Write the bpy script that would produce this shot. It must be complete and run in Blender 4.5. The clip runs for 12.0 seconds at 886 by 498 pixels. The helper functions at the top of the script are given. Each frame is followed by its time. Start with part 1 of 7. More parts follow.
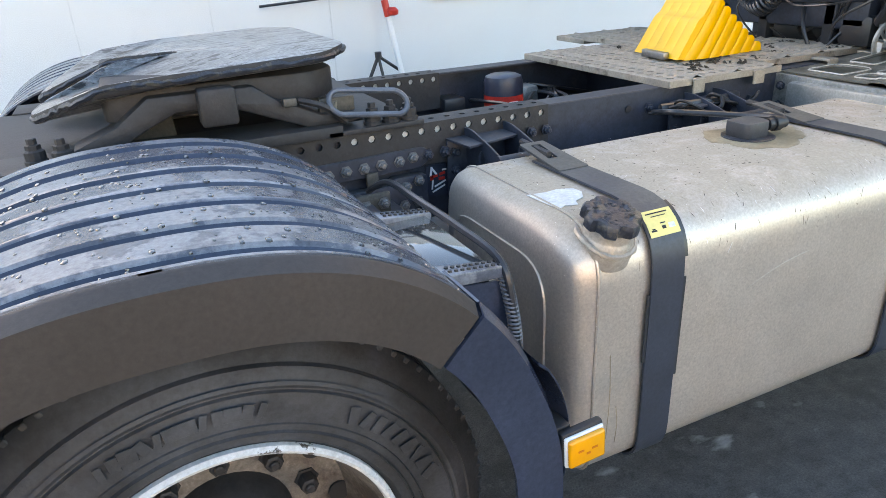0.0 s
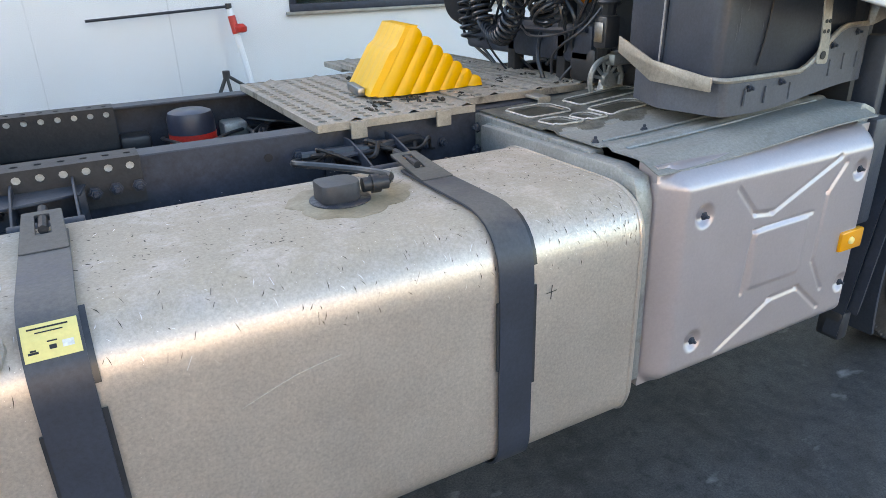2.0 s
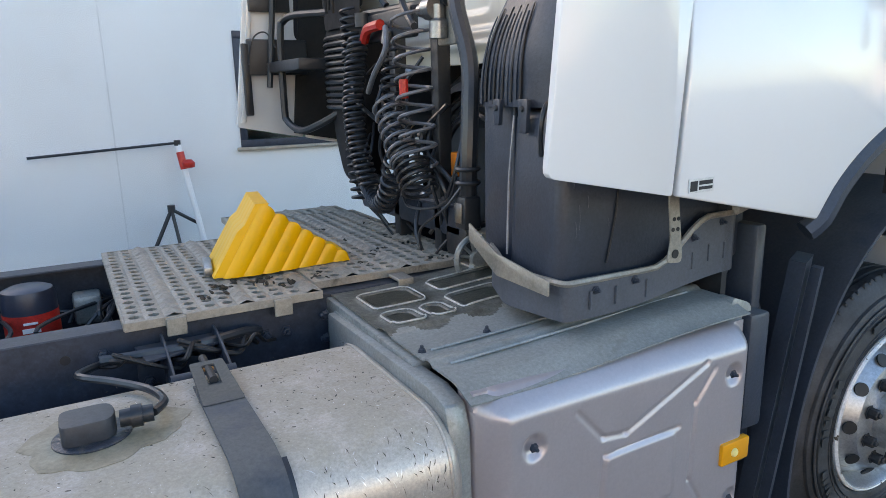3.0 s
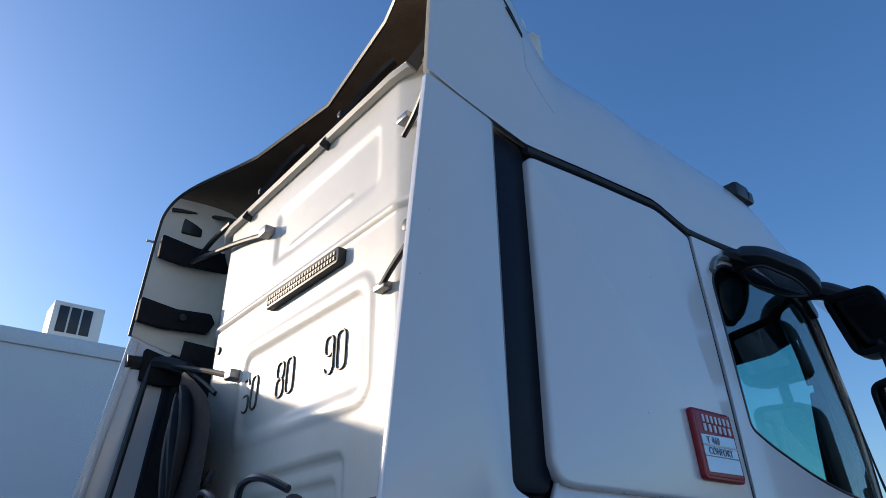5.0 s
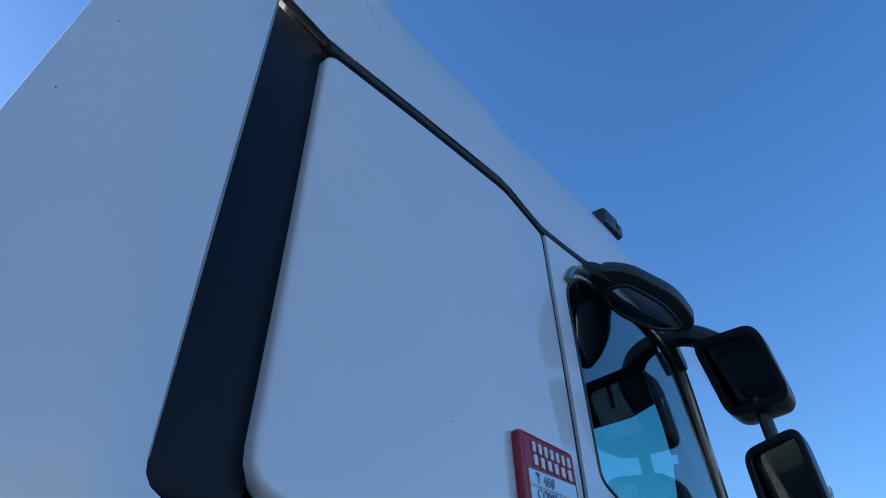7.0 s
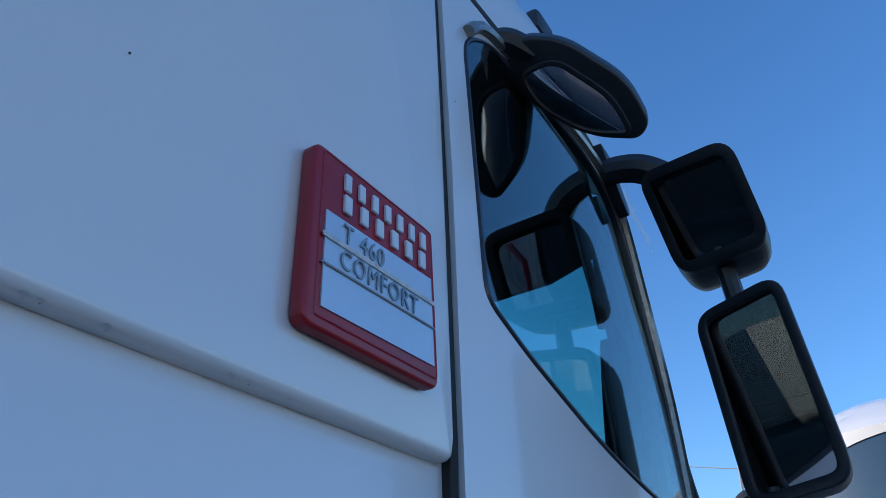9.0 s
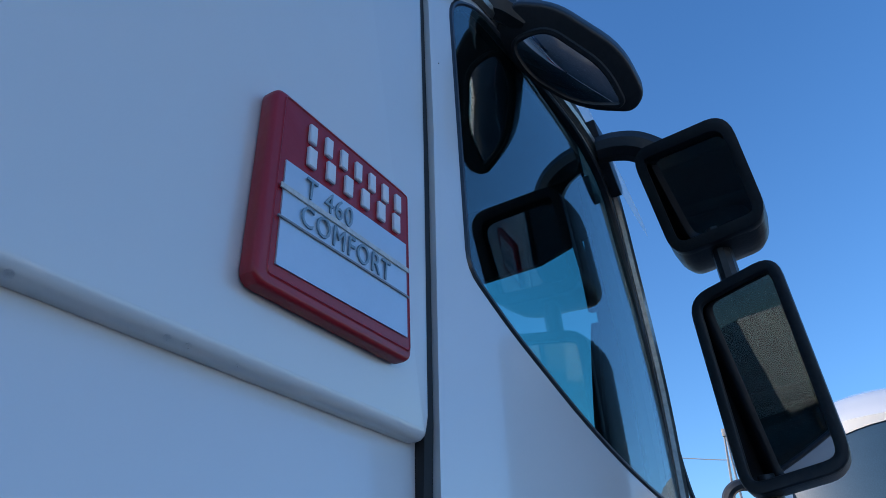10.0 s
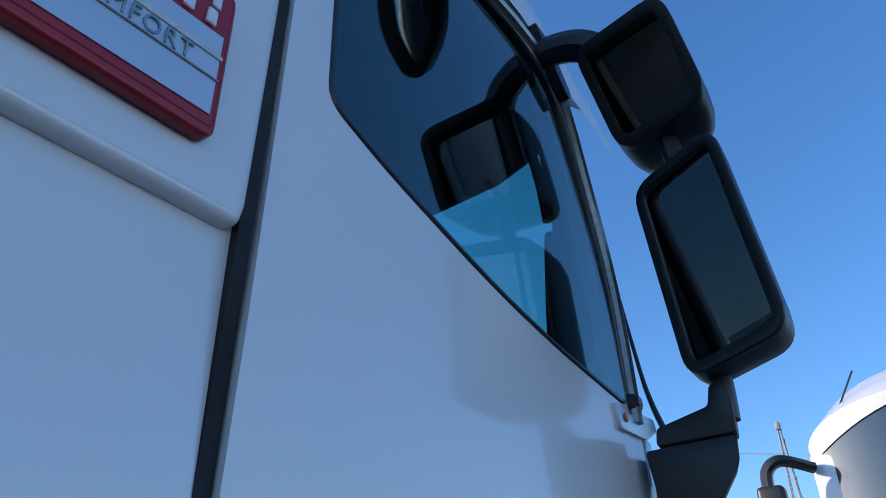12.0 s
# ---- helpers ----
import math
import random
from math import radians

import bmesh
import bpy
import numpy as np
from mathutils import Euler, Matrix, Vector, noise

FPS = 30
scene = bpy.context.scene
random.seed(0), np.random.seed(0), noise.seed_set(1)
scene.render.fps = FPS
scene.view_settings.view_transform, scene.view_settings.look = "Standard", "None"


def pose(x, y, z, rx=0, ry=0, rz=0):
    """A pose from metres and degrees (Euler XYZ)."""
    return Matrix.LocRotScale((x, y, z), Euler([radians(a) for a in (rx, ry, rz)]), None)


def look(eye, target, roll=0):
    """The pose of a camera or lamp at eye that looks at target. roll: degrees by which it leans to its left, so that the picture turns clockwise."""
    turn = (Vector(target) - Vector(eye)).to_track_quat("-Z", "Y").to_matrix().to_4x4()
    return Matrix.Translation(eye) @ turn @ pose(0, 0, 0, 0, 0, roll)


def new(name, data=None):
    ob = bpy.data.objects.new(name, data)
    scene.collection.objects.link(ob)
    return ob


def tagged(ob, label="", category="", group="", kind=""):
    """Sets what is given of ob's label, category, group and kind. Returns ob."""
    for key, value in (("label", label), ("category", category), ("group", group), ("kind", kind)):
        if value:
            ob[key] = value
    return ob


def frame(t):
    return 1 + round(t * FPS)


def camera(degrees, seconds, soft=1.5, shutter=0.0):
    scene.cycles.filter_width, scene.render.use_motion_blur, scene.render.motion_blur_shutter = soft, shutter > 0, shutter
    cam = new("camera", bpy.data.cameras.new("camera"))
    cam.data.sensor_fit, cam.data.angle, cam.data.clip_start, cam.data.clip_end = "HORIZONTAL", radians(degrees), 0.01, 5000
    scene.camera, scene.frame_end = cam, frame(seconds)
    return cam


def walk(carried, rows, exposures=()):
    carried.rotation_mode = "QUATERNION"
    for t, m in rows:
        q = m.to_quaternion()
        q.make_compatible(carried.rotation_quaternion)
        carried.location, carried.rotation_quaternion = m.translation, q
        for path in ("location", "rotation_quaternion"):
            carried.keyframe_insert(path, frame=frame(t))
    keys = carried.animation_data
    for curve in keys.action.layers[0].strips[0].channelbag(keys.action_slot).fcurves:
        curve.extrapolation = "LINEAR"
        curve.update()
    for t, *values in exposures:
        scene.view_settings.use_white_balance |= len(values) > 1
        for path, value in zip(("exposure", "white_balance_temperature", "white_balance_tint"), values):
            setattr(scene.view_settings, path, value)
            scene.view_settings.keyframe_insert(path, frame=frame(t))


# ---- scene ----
cam = camera(67.0, 12.0, soft=0.5)
PATH = [
    (0, (0.64, -2.173, 1.531), (1.396, -0.506, 0.725), -2.8),
    (0.5, (0.854, -2.198, 1.513), (1.656, -0.554, 0.705), -2.7),
    (1, (1.124, -2.275, 1.516), (1.957, -0.644, 0.713), -2.3),
    (1.5, (1.405, -2.275, 1.477), (2.261, -0.648, 0.691), -1.9),
    (2, (1.678, -2.268, 1.514), (2.555, -0.648, 0.737), -1.6),
    (2.5, (1.975, -2.307, 1.556), (2.885, -0.667, 0.863), -1.5),
    (3, (2.185, -2.239, 1.668), (3.138, -0.543, 1.202), -1.2),
    (3.2, (2.236, -2.197, 1.721), (3.2, -0.482, 1.358), -1.4),
    (4.8, (2.355, -2.176, 1.733), (3.471, -0.711, 2.511), -0.7),
    (5, (2.384, -2.18, 1.752), (3.501, -0.79, 2.657), -0.6),
    (5.5, (2.48, -2.159, 1.785), (3.573, -0.899, 2.887), -0.8),
    (6, (2.596, -2.115, 1.784), (3.691, -0.924, 2.96), -0.7),
    (6.5, (2.753, -1.991, 1.758), (3.895, -0.856, 2.943), -0.3),
    (7, (2.986, -1.868, 1.728), (4.229, -0.83, 2.901), 0.1),
    (7.5, (3.238, -1.768, 1.73), (4.574, -0.822, 2.879), -0.1),
    (7.7, (3.324, -1.726, 1.738), (4.686, -0.79, 2.865), 0.0),
    (9.3, (3.641, -1.58, 1.774), (5.067, -0.638, 2.811), 0.3),
    (9.5, (3.655, -1.574, 1.775), (5.09, -0.639, 2.809), 0.4),
    (10, (3.672, -1.573, 1.778), (5.113, -0.636, 2.799), 0.4),
    (10.5, (3.69, -1.593, 1.774), (5.134, -0.65, 2.787), 0.4),
    (11, (3.692, -1.618, 1.778), (5.135, -0.671, 2.789), 0.4),
    (11.5, (3.741, -1.647, 1.728), (5.173, -0.694, 2.749), 0.2),
    (12, (3.881, -1.659, 1.624), (5.248, -0.633, 2.663), -0.5),
]
walk(cam, [(t, look(eye, target, roll)) for t, eye, target, roll in PATH],
     exposures=[(0, 3.05, 12200, 21), (1.2, 3.0, 12200, 21), (1.6, 2.90, 11900, 20), (2.3, 2.76, 11100, 20), (3.0, 2.4, 10100, 19), (3.2, 2.25, 9700, 18), (4.3, 0.85, 7400, 16), (5.0, 0.38, 6200, 15), (6.0, 0.38, 5550, 15), (6.5, 0.46, 5500, 14), (7.0, 0.74, 5750, 14), (9.0, 0.80, 5850, 14), (12.0, 0.84, 5900, 14)])

# ---------------------------------------------------------------- light
SUN_DIR = Vector((-0.48, 0.84, 0.275)).normalized()
world = bpy.data.worlds.new("sky")
scene.world = world
world.use_nodes = True
_n = world.node_tree.nodes
_sky = _n.new("ShaderNodeTexSky")
_sky.sky_type = "NISHITA"
_sky.sun_disc = False
_sky.sun_elevation = math.asin(SUN_DIR.z)
_sky.sun_rotation = math.atan2(SUN_DIR.x, SUN_DIR.y)
_sky.air_density, _sky.dust_density, _sky.ozone_density = 1.0, 1.1, 3.8
_n["Background"].inputs[1].default_value = 0.15
_deep = _n.new("ShaderNodeHueSaturation")
_deep.inputs["Saturation"].default_value = 1.12
world.node_tree.links.new(_sky.outputs[0], _deep.inputs["Color"])
world.node_tree.links.new(_deep.outputs[0], _n["Background"].inputs[0])
sun = new("sun", bpy.data.lights.new("sun", "SUN"))
sun.data.energy, sun.data.angle, sun.data.color = 3.2, radians(0.6), (1.0, 0.82, 0.58)
sun.matrix_world = look(SUN_DIR * 50, (0, 0, 0))


# ---------------------------------------------------------------- materials
def material(name, color, rough=0.5, metal=0.0, vary=0.15, scale=8.0, bump=0.0, bump_scale=120.0, dirt=None, dirt_at=0.6,
             dirt_scale=5.0, dust=None, dust_amount=0.0, coat=0.0, stretch=(1, 1, 1), spec=0.5, dirt_soft=0.12, grain=0.35, grain_scale=110.0, fleck=0.0, fleck_color=(0.8, 0.8, 0.8)):
    m = bpy.data.materials.new(name)
    m.use_nodes = True
    t = m.node_tree
    b = t.nodes["Principled BSDF"]
    b.inputs["Roughness"].default_value, b.inputs["Metallic"].default_value = rough, metal
    b.inputs["Coat Weight"].default_value, b.inputs["Coat Roughness"].default_value = coat, 0.06
    b.inputs["Specular IOR Level"].default_value = spec
    co = t.nodes.new("ShaderNodeTexCoord")
    mp = t.nodes.new("ShaderNodeMapping")
    mp.inputs["Scale"].default_value = stretch
    t.links.new(co.outputs["Object"], mp.inputs[0])

    def noise_tex(s, detail=5.0, r=0.55):
        x = t.nodes.new("ShaderNodeTexNoise")
        x.inputs["Scale"].default_value, x.inputs["Detail"].default_value, x.inputs["Roughness"].default_value = s, detail, r
        t.links.new(mp.outputs[0], x.inputs["Vector"])
        return x.outputs["Fac"]

    def ramp(fac, lo, hi):
        x = t.nodes.new("ShaderNodeMapRange")
        x.inputs["From Min"].default_value, x.inputs["From Max"].default_value = lo, hi
        t.links.new(fac, x.inputs["Value"])
        return x.outputs[0]

    def mix(fac, a, c):
        x = t.nodes.new("ShaderNodeMix")
        x.data_type = "RGBA"
        t.links.new(fac, x.inputs[0])
        for sock, v in ((x.inputs[6], a), (x.inputs[7], c)):
            if isinstance(v, tuple):
                sock.default_value = (*v[:3], 1)
            else:
                t.links.new(v, sock)
        return x.outputs[2]

    lo = tuple(c * (1 - vary) for c in color)
    hi = tuple(min(1, c * (1 + vary)) for c in color)
    col = mix(ramp(noise_tex(scale), 0.3, 0.7), lo, hi)
    col = mix(ramp(noise_tex(scale * 14, 3), 0.35, 0.65), col, mix(ramp(noise_tex(scale * 5), 0.4, 0.6), hi, lo)) if vary > 0.2 else col
    if dirt:
        col = mix(ramp(noise_tex(dirt_scale, 8, 0.65), dirt_at, dirt_at + dirt_soft), col, dirt)
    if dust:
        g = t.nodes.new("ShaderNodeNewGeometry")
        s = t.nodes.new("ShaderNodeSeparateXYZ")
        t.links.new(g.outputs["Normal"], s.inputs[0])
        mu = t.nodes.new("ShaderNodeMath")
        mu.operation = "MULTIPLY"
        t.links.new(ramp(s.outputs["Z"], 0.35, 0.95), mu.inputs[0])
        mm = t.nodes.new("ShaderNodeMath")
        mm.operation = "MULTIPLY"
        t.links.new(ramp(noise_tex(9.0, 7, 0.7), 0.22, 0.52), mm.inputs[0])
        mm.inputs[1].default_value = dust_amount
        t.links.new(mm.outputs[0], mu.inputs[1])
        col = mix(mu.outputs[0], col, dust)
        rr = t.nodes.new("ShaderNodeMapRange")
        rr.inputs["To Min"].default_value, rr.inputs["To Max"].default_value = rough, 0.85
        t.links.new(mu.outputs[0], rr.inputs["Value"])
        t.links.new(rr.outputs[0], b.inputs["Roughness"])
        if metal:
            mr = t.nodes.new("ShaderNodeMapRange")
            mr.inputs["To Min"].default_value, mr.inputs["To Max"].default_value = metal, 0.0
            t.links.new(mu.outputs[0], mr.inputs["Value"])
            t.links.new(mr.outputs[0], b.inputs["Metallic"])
    elif rough > 0.12:
        rr = t.nodes.new("ShaderNodeMapRange")
        rr.inputs["To Min"].default_value, rr.inputs["To Max"].default_value = rough * 0.82, min(1, rough * 1.18)
        t.links.new(noise_tex(scale * 2.3), rr.inputs["Value"])
        t.links.new(rr.outputs[0], b.inputs["Roughness"])
    if grain:
        q = t.nodes.new("ShaderNodeMix")
        q.data_type, q.blend_type = "RGBA", "MULTIPLY"
        q.inputs[0].default_value = grain
        fine = t.nodes.new("ShaderNodeMapRange")
        fine.inputs["From Min"].default_value, fine.inputs["From Max"].default_value = 0.32, 0.68
        fine.inputs["To Min"].default_value, fine.inputs["To Max"].default_value = 0.25, 1.35
        t.links.new(noise_tex(grain_scale, 6, 0.75), fine.inputs["Value"])
        t.links.new(col, q.inputs[6])
        t.links.new(fine.outputs[0], q.inputs[7])
        col = q.outputs[2]
    if fleck:
        v = t.nodes.new("ShaderNodeTexVoronoi")
        v.inputs["Scale"].default_value = 90
        t.links.new(mp.outputs[0], v.inputs["Vector"])
        w = t.nodes.new("ShaderNodeMath")
        w.operation = "LESS_THAN"
        t.links.new(v.outputs["Distance"], w.inputs[0])
        w.inputs[1].default_value = fleck
        col = mix(w.outputs[0], col, fleck_color)
    t.links.new(col, b.inputs["Base Color"])
    if bump:
        bp = t.nodes.new("ShaderNodeBump")
        bp.inputs["Strength"].default_value, bp.inputs["Distance"].default_value = bump, 0.004
        t.links.new(noise_tex(bump_scale, 4), bp.inputs["Height"])
        t.links.new(bp.outputs[0], b.inputs["Normal"])
    return m


WHITE = material("white_cab_paint", (0.73, 0.73, 0.73), 0.24, vary=0.006, scale=0.7, coat=0.6, grain=0.0)
CREAM = material("rear_wall_paint", (0.78, 0.74, 0.65), 0.36, vary=0.05, scale=3, coat=0.2, dirt=(0.68, 0.63, 0.53), dirt_at=0.50, dirt_scale=4, dirt_soft=0.4, grain=0.03)
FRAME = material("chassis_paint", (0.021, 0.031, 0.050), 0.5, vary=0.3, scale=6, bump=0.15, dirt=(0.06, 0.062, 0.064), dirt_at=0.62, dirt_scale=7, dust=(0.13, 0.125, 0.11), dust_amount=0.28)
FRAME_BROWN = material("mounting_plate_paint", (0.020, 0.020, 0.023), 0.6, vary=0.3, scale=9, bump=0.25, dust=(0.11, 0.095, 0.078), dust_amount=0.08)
DARK = material("black_plastic", (0.022, 0.024, 0.028), 0.42, vary=0.2, scale=10, bump=0.12)
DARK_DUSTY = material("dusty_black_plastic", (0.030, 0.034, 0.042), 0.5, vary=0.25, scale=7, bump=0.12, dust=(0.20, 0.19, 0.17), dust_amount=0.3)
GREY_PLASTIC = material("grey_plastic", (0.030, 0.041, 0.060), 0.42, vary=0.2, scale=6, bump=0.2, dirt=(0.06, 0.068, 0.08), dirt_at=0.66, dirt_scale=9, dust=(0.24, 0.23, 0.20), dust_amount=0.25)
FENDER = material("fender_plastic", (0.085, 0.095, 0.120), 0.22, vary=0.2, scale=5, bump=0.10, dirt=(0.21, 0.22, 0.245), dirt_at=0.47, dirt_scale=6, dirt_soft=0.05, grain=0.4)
# Also used for the mudguard's grooves, whose shade is put into the colour.
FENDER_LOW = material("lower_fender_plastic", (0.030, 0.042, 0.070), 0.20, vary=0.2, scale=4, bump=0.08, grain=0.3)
RUBBER = material("tyre_rubber", (0.026, 0.027, 0.030), 0.62, vary=0.25, scale=9, bump=0.2, dirt=(0.080, 0.086, 0.098), dirt_at=0.46, dirt_scale=4, dirt_soft=0.3)
HOSE = material("hose_rubber", (0.028, 0.031, 0.037), 0.30, vary=0.2, scale=20)
HOSE_GREY = material("grey_air_hose", (0.13, 0.14, 0.16), 0.32, vary=0.2, scale=20)
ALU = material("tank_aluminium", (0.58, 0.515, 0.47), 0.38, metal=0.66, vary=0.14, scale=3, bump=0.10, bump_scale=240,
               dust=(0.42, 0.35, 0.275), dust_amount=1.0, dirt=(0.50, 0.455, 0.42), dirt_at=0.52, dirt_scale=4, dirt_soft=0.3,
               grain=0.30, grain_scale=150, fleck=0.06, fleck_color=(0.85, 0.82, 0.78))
TANK_NECK = material("bare_neck_aluminium", (0.46, 0.40, 0.345), 0.5, metal=0.5, vary=0.12, scale=20, bump=0.15)
CAKED = material("caked_black_plastic", (0.028, 0.034, 0.046), 0.36, vary=0.3, scale=40, bump=0.7, bump_scale=70, dirt=(0.085, 0.078, 0.068), dirt_at=0.54, dirt_scale=30, dirt_soft=0.06, grain=0.6)
RUST = material("orange_rust", (0.42, 0.16, 0.04), 0.8, vary=0.3, scale=60)
WET = material("dark_wet_dirt", (0.06, 0.058, 0.045), 0.3, vary=0.3, scale=18, bump=0.3, dirt=(0.13, 0.12, 0.09), dirt_at=0.58, dirt_scale=12)
PALE_EDGE = material("worn_pale_edge", (0.50, 0.49, 0.45), 0.5, metal=0.2, vary=0.25, scale=20)
STEEL = material("bright_steel", (0.34, 0.34, 0.34), 0.38, metal=1.0, vary=0.15, scale=12)
RIM_LIP = material("chipped_white_rim_paint", (0.66, 0.67, 0.68), 0.4, vary=0.08, dirt=(0.07, 0.055, 0.045), dirt_at=0.60, dirt_scale=26, dirt_soft=0.03)
RIM_RUSTY = material("rusty_rim", (0.20, 0.17, 0.15), 0.6, metal=0.2, vary=0.3, scale=10, bump=0.2, dirt=(0.07, 0.05, 0.04), dirt_at=0.5, dirt_scale=7)
RIM = material("wheel_rim_silver", (0.50, 0.50, 0.51), 0.35, metal=0.8, vary=0.15, scale=8, dirt=(0.16, 0.13, 0.11), dirt_at=0.56, dirt_scale=5)
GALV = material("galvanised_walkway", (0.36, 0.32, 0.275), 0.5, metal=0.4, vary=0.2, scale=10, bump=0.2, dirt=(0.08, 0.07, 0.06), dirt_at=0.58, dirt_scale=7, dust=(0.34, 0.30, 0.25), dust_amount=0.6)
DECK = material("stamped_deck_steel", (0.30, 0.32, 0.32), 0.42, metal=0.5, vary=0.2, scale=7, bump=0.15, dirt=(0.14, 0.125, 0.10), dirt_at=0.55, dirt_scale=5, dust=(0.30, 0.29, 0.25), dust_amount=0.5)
MAUVE = material("mauve_metallic_paint", (0.43, 0.385, 0.40), 0.36, metal=0.45, vary=0.06, scale=4, coat=0.15, dirt=(0.38, 0.34, 0.34), dirt_at=0.6, dirt_scale=3, dirt_soft=0.3, grain=0.10)
LIPMETAL = material("dusty_steel_lip", (0.34, 0.31, 0.27), 0.55, metal=0.5, vary=0.2, scale=9, bump=0.1)
YELLOW = material("yellow_plastic", (0.86, 0.42, 0.005), 0.4, vary=0.08, scale=5, dirt=(0.74, 0.36, 0.01), dirt_at=0.64, dirt_scale=6, grain=0.05)
AMBER = material("amber_lens", (0.85, 0.32, 0.01), 0.15, vary=0.05, coat=0.5, grain=0.05)
RED = material("red_plastic", (0.34, 0.012, 0.020), 0.35, vary=0.08, scale=8, bump=0.06, grain=0.03)
BRIGHT_RED = material("bright_red_plastic", (0.62, 0.03, 0.02), 0.4, vary=0.08)
PLATE_SILVER = material("silver_badge", (0.60, 0.66, 0.72), 0.3, metal=0.35, vary=0.04, grain=0.03)
LETTER = material("white_letter", (0.75, 0.76, 0.78), 0.4, vary=0.03, grain=0.03)
INK = material("black_ink", (0.012, 0.012, 0.014), 0.6, vary=0.1, grain=0.03)
STICKER_Y = material("yellow_sticker", (0.80, 0.65, 0.25), 0.45, vary=0.05, grain=0.1)
PAPER = material("white_label", (0.62, 0.63, 0.62), 0.5, vary=0.15, scale=30)
BLUE_STICKER = material("blue_sticker", (0.018, 0.028, 0.050), 0.4, vary=0.1)
MIRROR = material("mirror_glass", (0.48, 0.50, 0.53), 0.015, metal=1.0, vary=0.01, grain=0.03)
GREASE = material("greasy_steel", (0.30, 0.30, 0.295), 0.34, metal=0.3, vary=0.45, scale=22, bump=1.0, bump_scale=34.0, dirt=(0.055, 0.052, 0.048), dirt_at=0.54, dirt_scale=26, dirt_soft=0.04, stretch=(0.5, 1.6, 1), grain=0.75, grain_scale=150)
UNDERSIDE = material("raw_fibreglass", (0.20, 0.16, 0.12), 0.7, vary=0.2, scale=6, bump=0.2)
WALL = material("wall_panel_paint", (0.72, 0.75, 0.77), 0.5, vary=0.04, scale=1.2, dirt=(0.60, 0.62, 0.63), dirt_at=0.6, dirt_scale=1.5, dirt_soft=0.3)
CHROME_GREY = material("grey_edge_trim", (0.30, 0.30, 0.31), 0.4, vary=0.1)
SEAL = material("seam_filler", (0.62, 0.65, 0.67), 0.6, vary=0.1)
INTERIOR = material("cab_interior", (0.020, 0.021, 0.024), 0.7, vary=0.2, scale=10)
CHROME = material("worn_trim", (0.32, 0.30, 0.27), 0.3, metal=0.7, vary=0.2, scale=14)


def glass_material(name, tint, rough=0.0):
    m = bpy.data.materials.new(name)
    m.use_nodes = True
    b = m.node_tree.nodes["Principled BSDF"]
    b.inputs["Base Color"].default_value = (*tint, 1)
    b.inputs["Roughness"].default_value = rough
    b.inputs["Transmission Weight"].default_value = 1.0
    b.inputs["IOR"].default_value = 1.5
    return m


GLASS = glass_material("tinted_glass", (0.49, 0.81, 0.78))


def asphalt():
    m = material("wet_asphalt", (0.076, 0.076, 0.078), 0.62, vary=0.4, scale=3, bump=1.0, bump_scale=190, grain=0.9, grain_scale=150, dirt=(0.105, 0.103, 0.10), dirt_at=0.55, dirt_scale=2.2, dirt_soft=0.3)
    t = m.node_tree
    b = t.nodes["Principled BSDF"]
    co = t.nodes.new("ShaderNodeTexCoord")
    mp = t.nodes.new("ShaderNodeMapping")
    mp.inputs["Rotation"].default_value = (0, 0, radians(28))
    mp.inputs["Scale"].default_value = (4.0, 8.0, 1)
    t.links.new(co.outputs["Object"], mp.inputs[0])
    n = t.nodes.new("ShaderNodeTexNoise")
    n.inputs["Scale"].default_value, n.inputs["Detail"].default_value = 1.0, 8
    t.links.new(mp.outputs[0], n.inputs["Vector"])
    r = t.nodes.new("ShaderNodeMapRange")
    r.inputs["From Min"].default_value, r.inputs["From Max"].default_value = 0.63, 0.72
    t.links.new(n.outputs["Fac"], r.inputs["Value"])
    x = t.nodes.new("ShaderNodeMix")
    x.data_type = "RGBA"
    old = b.inputs["Base Color"].links[0].from_socket
    t.links.new(r.outputs[0], x.inputs[0])
    t.links.new(old, x.inputs[6])
    x.inputs[7].default_value = (0.30, 0.31, 0.32, 1)
    t.links.new(x.outputs[2], b.inputs["Base Color"])
    return m


ASPHALT = asphalt()


# ---------------------------------------------------------------- mesh helpers
def finish(name, bm, mat, parent=None, label="", smooth=35):
    me = bpy.data.meshes.new(name)
    bmesh.ops.recalc_face_normals(bm, faces=bm.faces)
    bm.to_mesh(me)
    bm.free()
    for m in (mat if isinstance(mat, (list, tuple)) else (mat,)):
        me.materials.append(m)
    if smooth:
        me.polygons.foreach_set("use_smooth", [True] * len(me.polygons))
        me.set_sharp_from_angle(angle=radians(smooth))
    ob = new(name, me)
    ob.parent = parent
    if label:
        ob["label"] = label
    return ob


def part(name, bm, mat, parent, label="", smooth=35):
    return finish(name, bm, mat, parent, label, smooth)


def thing(name, at, label, category, group="", kind=""):
    ob = new(name)
    ob.location = at
    return tagged(ob, label, category, group, kind)


def bevel_all(bm, w, seg=2, geom=None, angle=25):
    if w <= 0:
        return
    edges = [e for e in (geom or bm.edges) if len(e.link_faces) == 2 and e.calc_face_angle(0) > radians(angle)]
    bmesh.ops.bevel(bm, geom=edges, offset=w, segments=seg, profile=0.5, affect="EDGES", clamp_overlap=True)


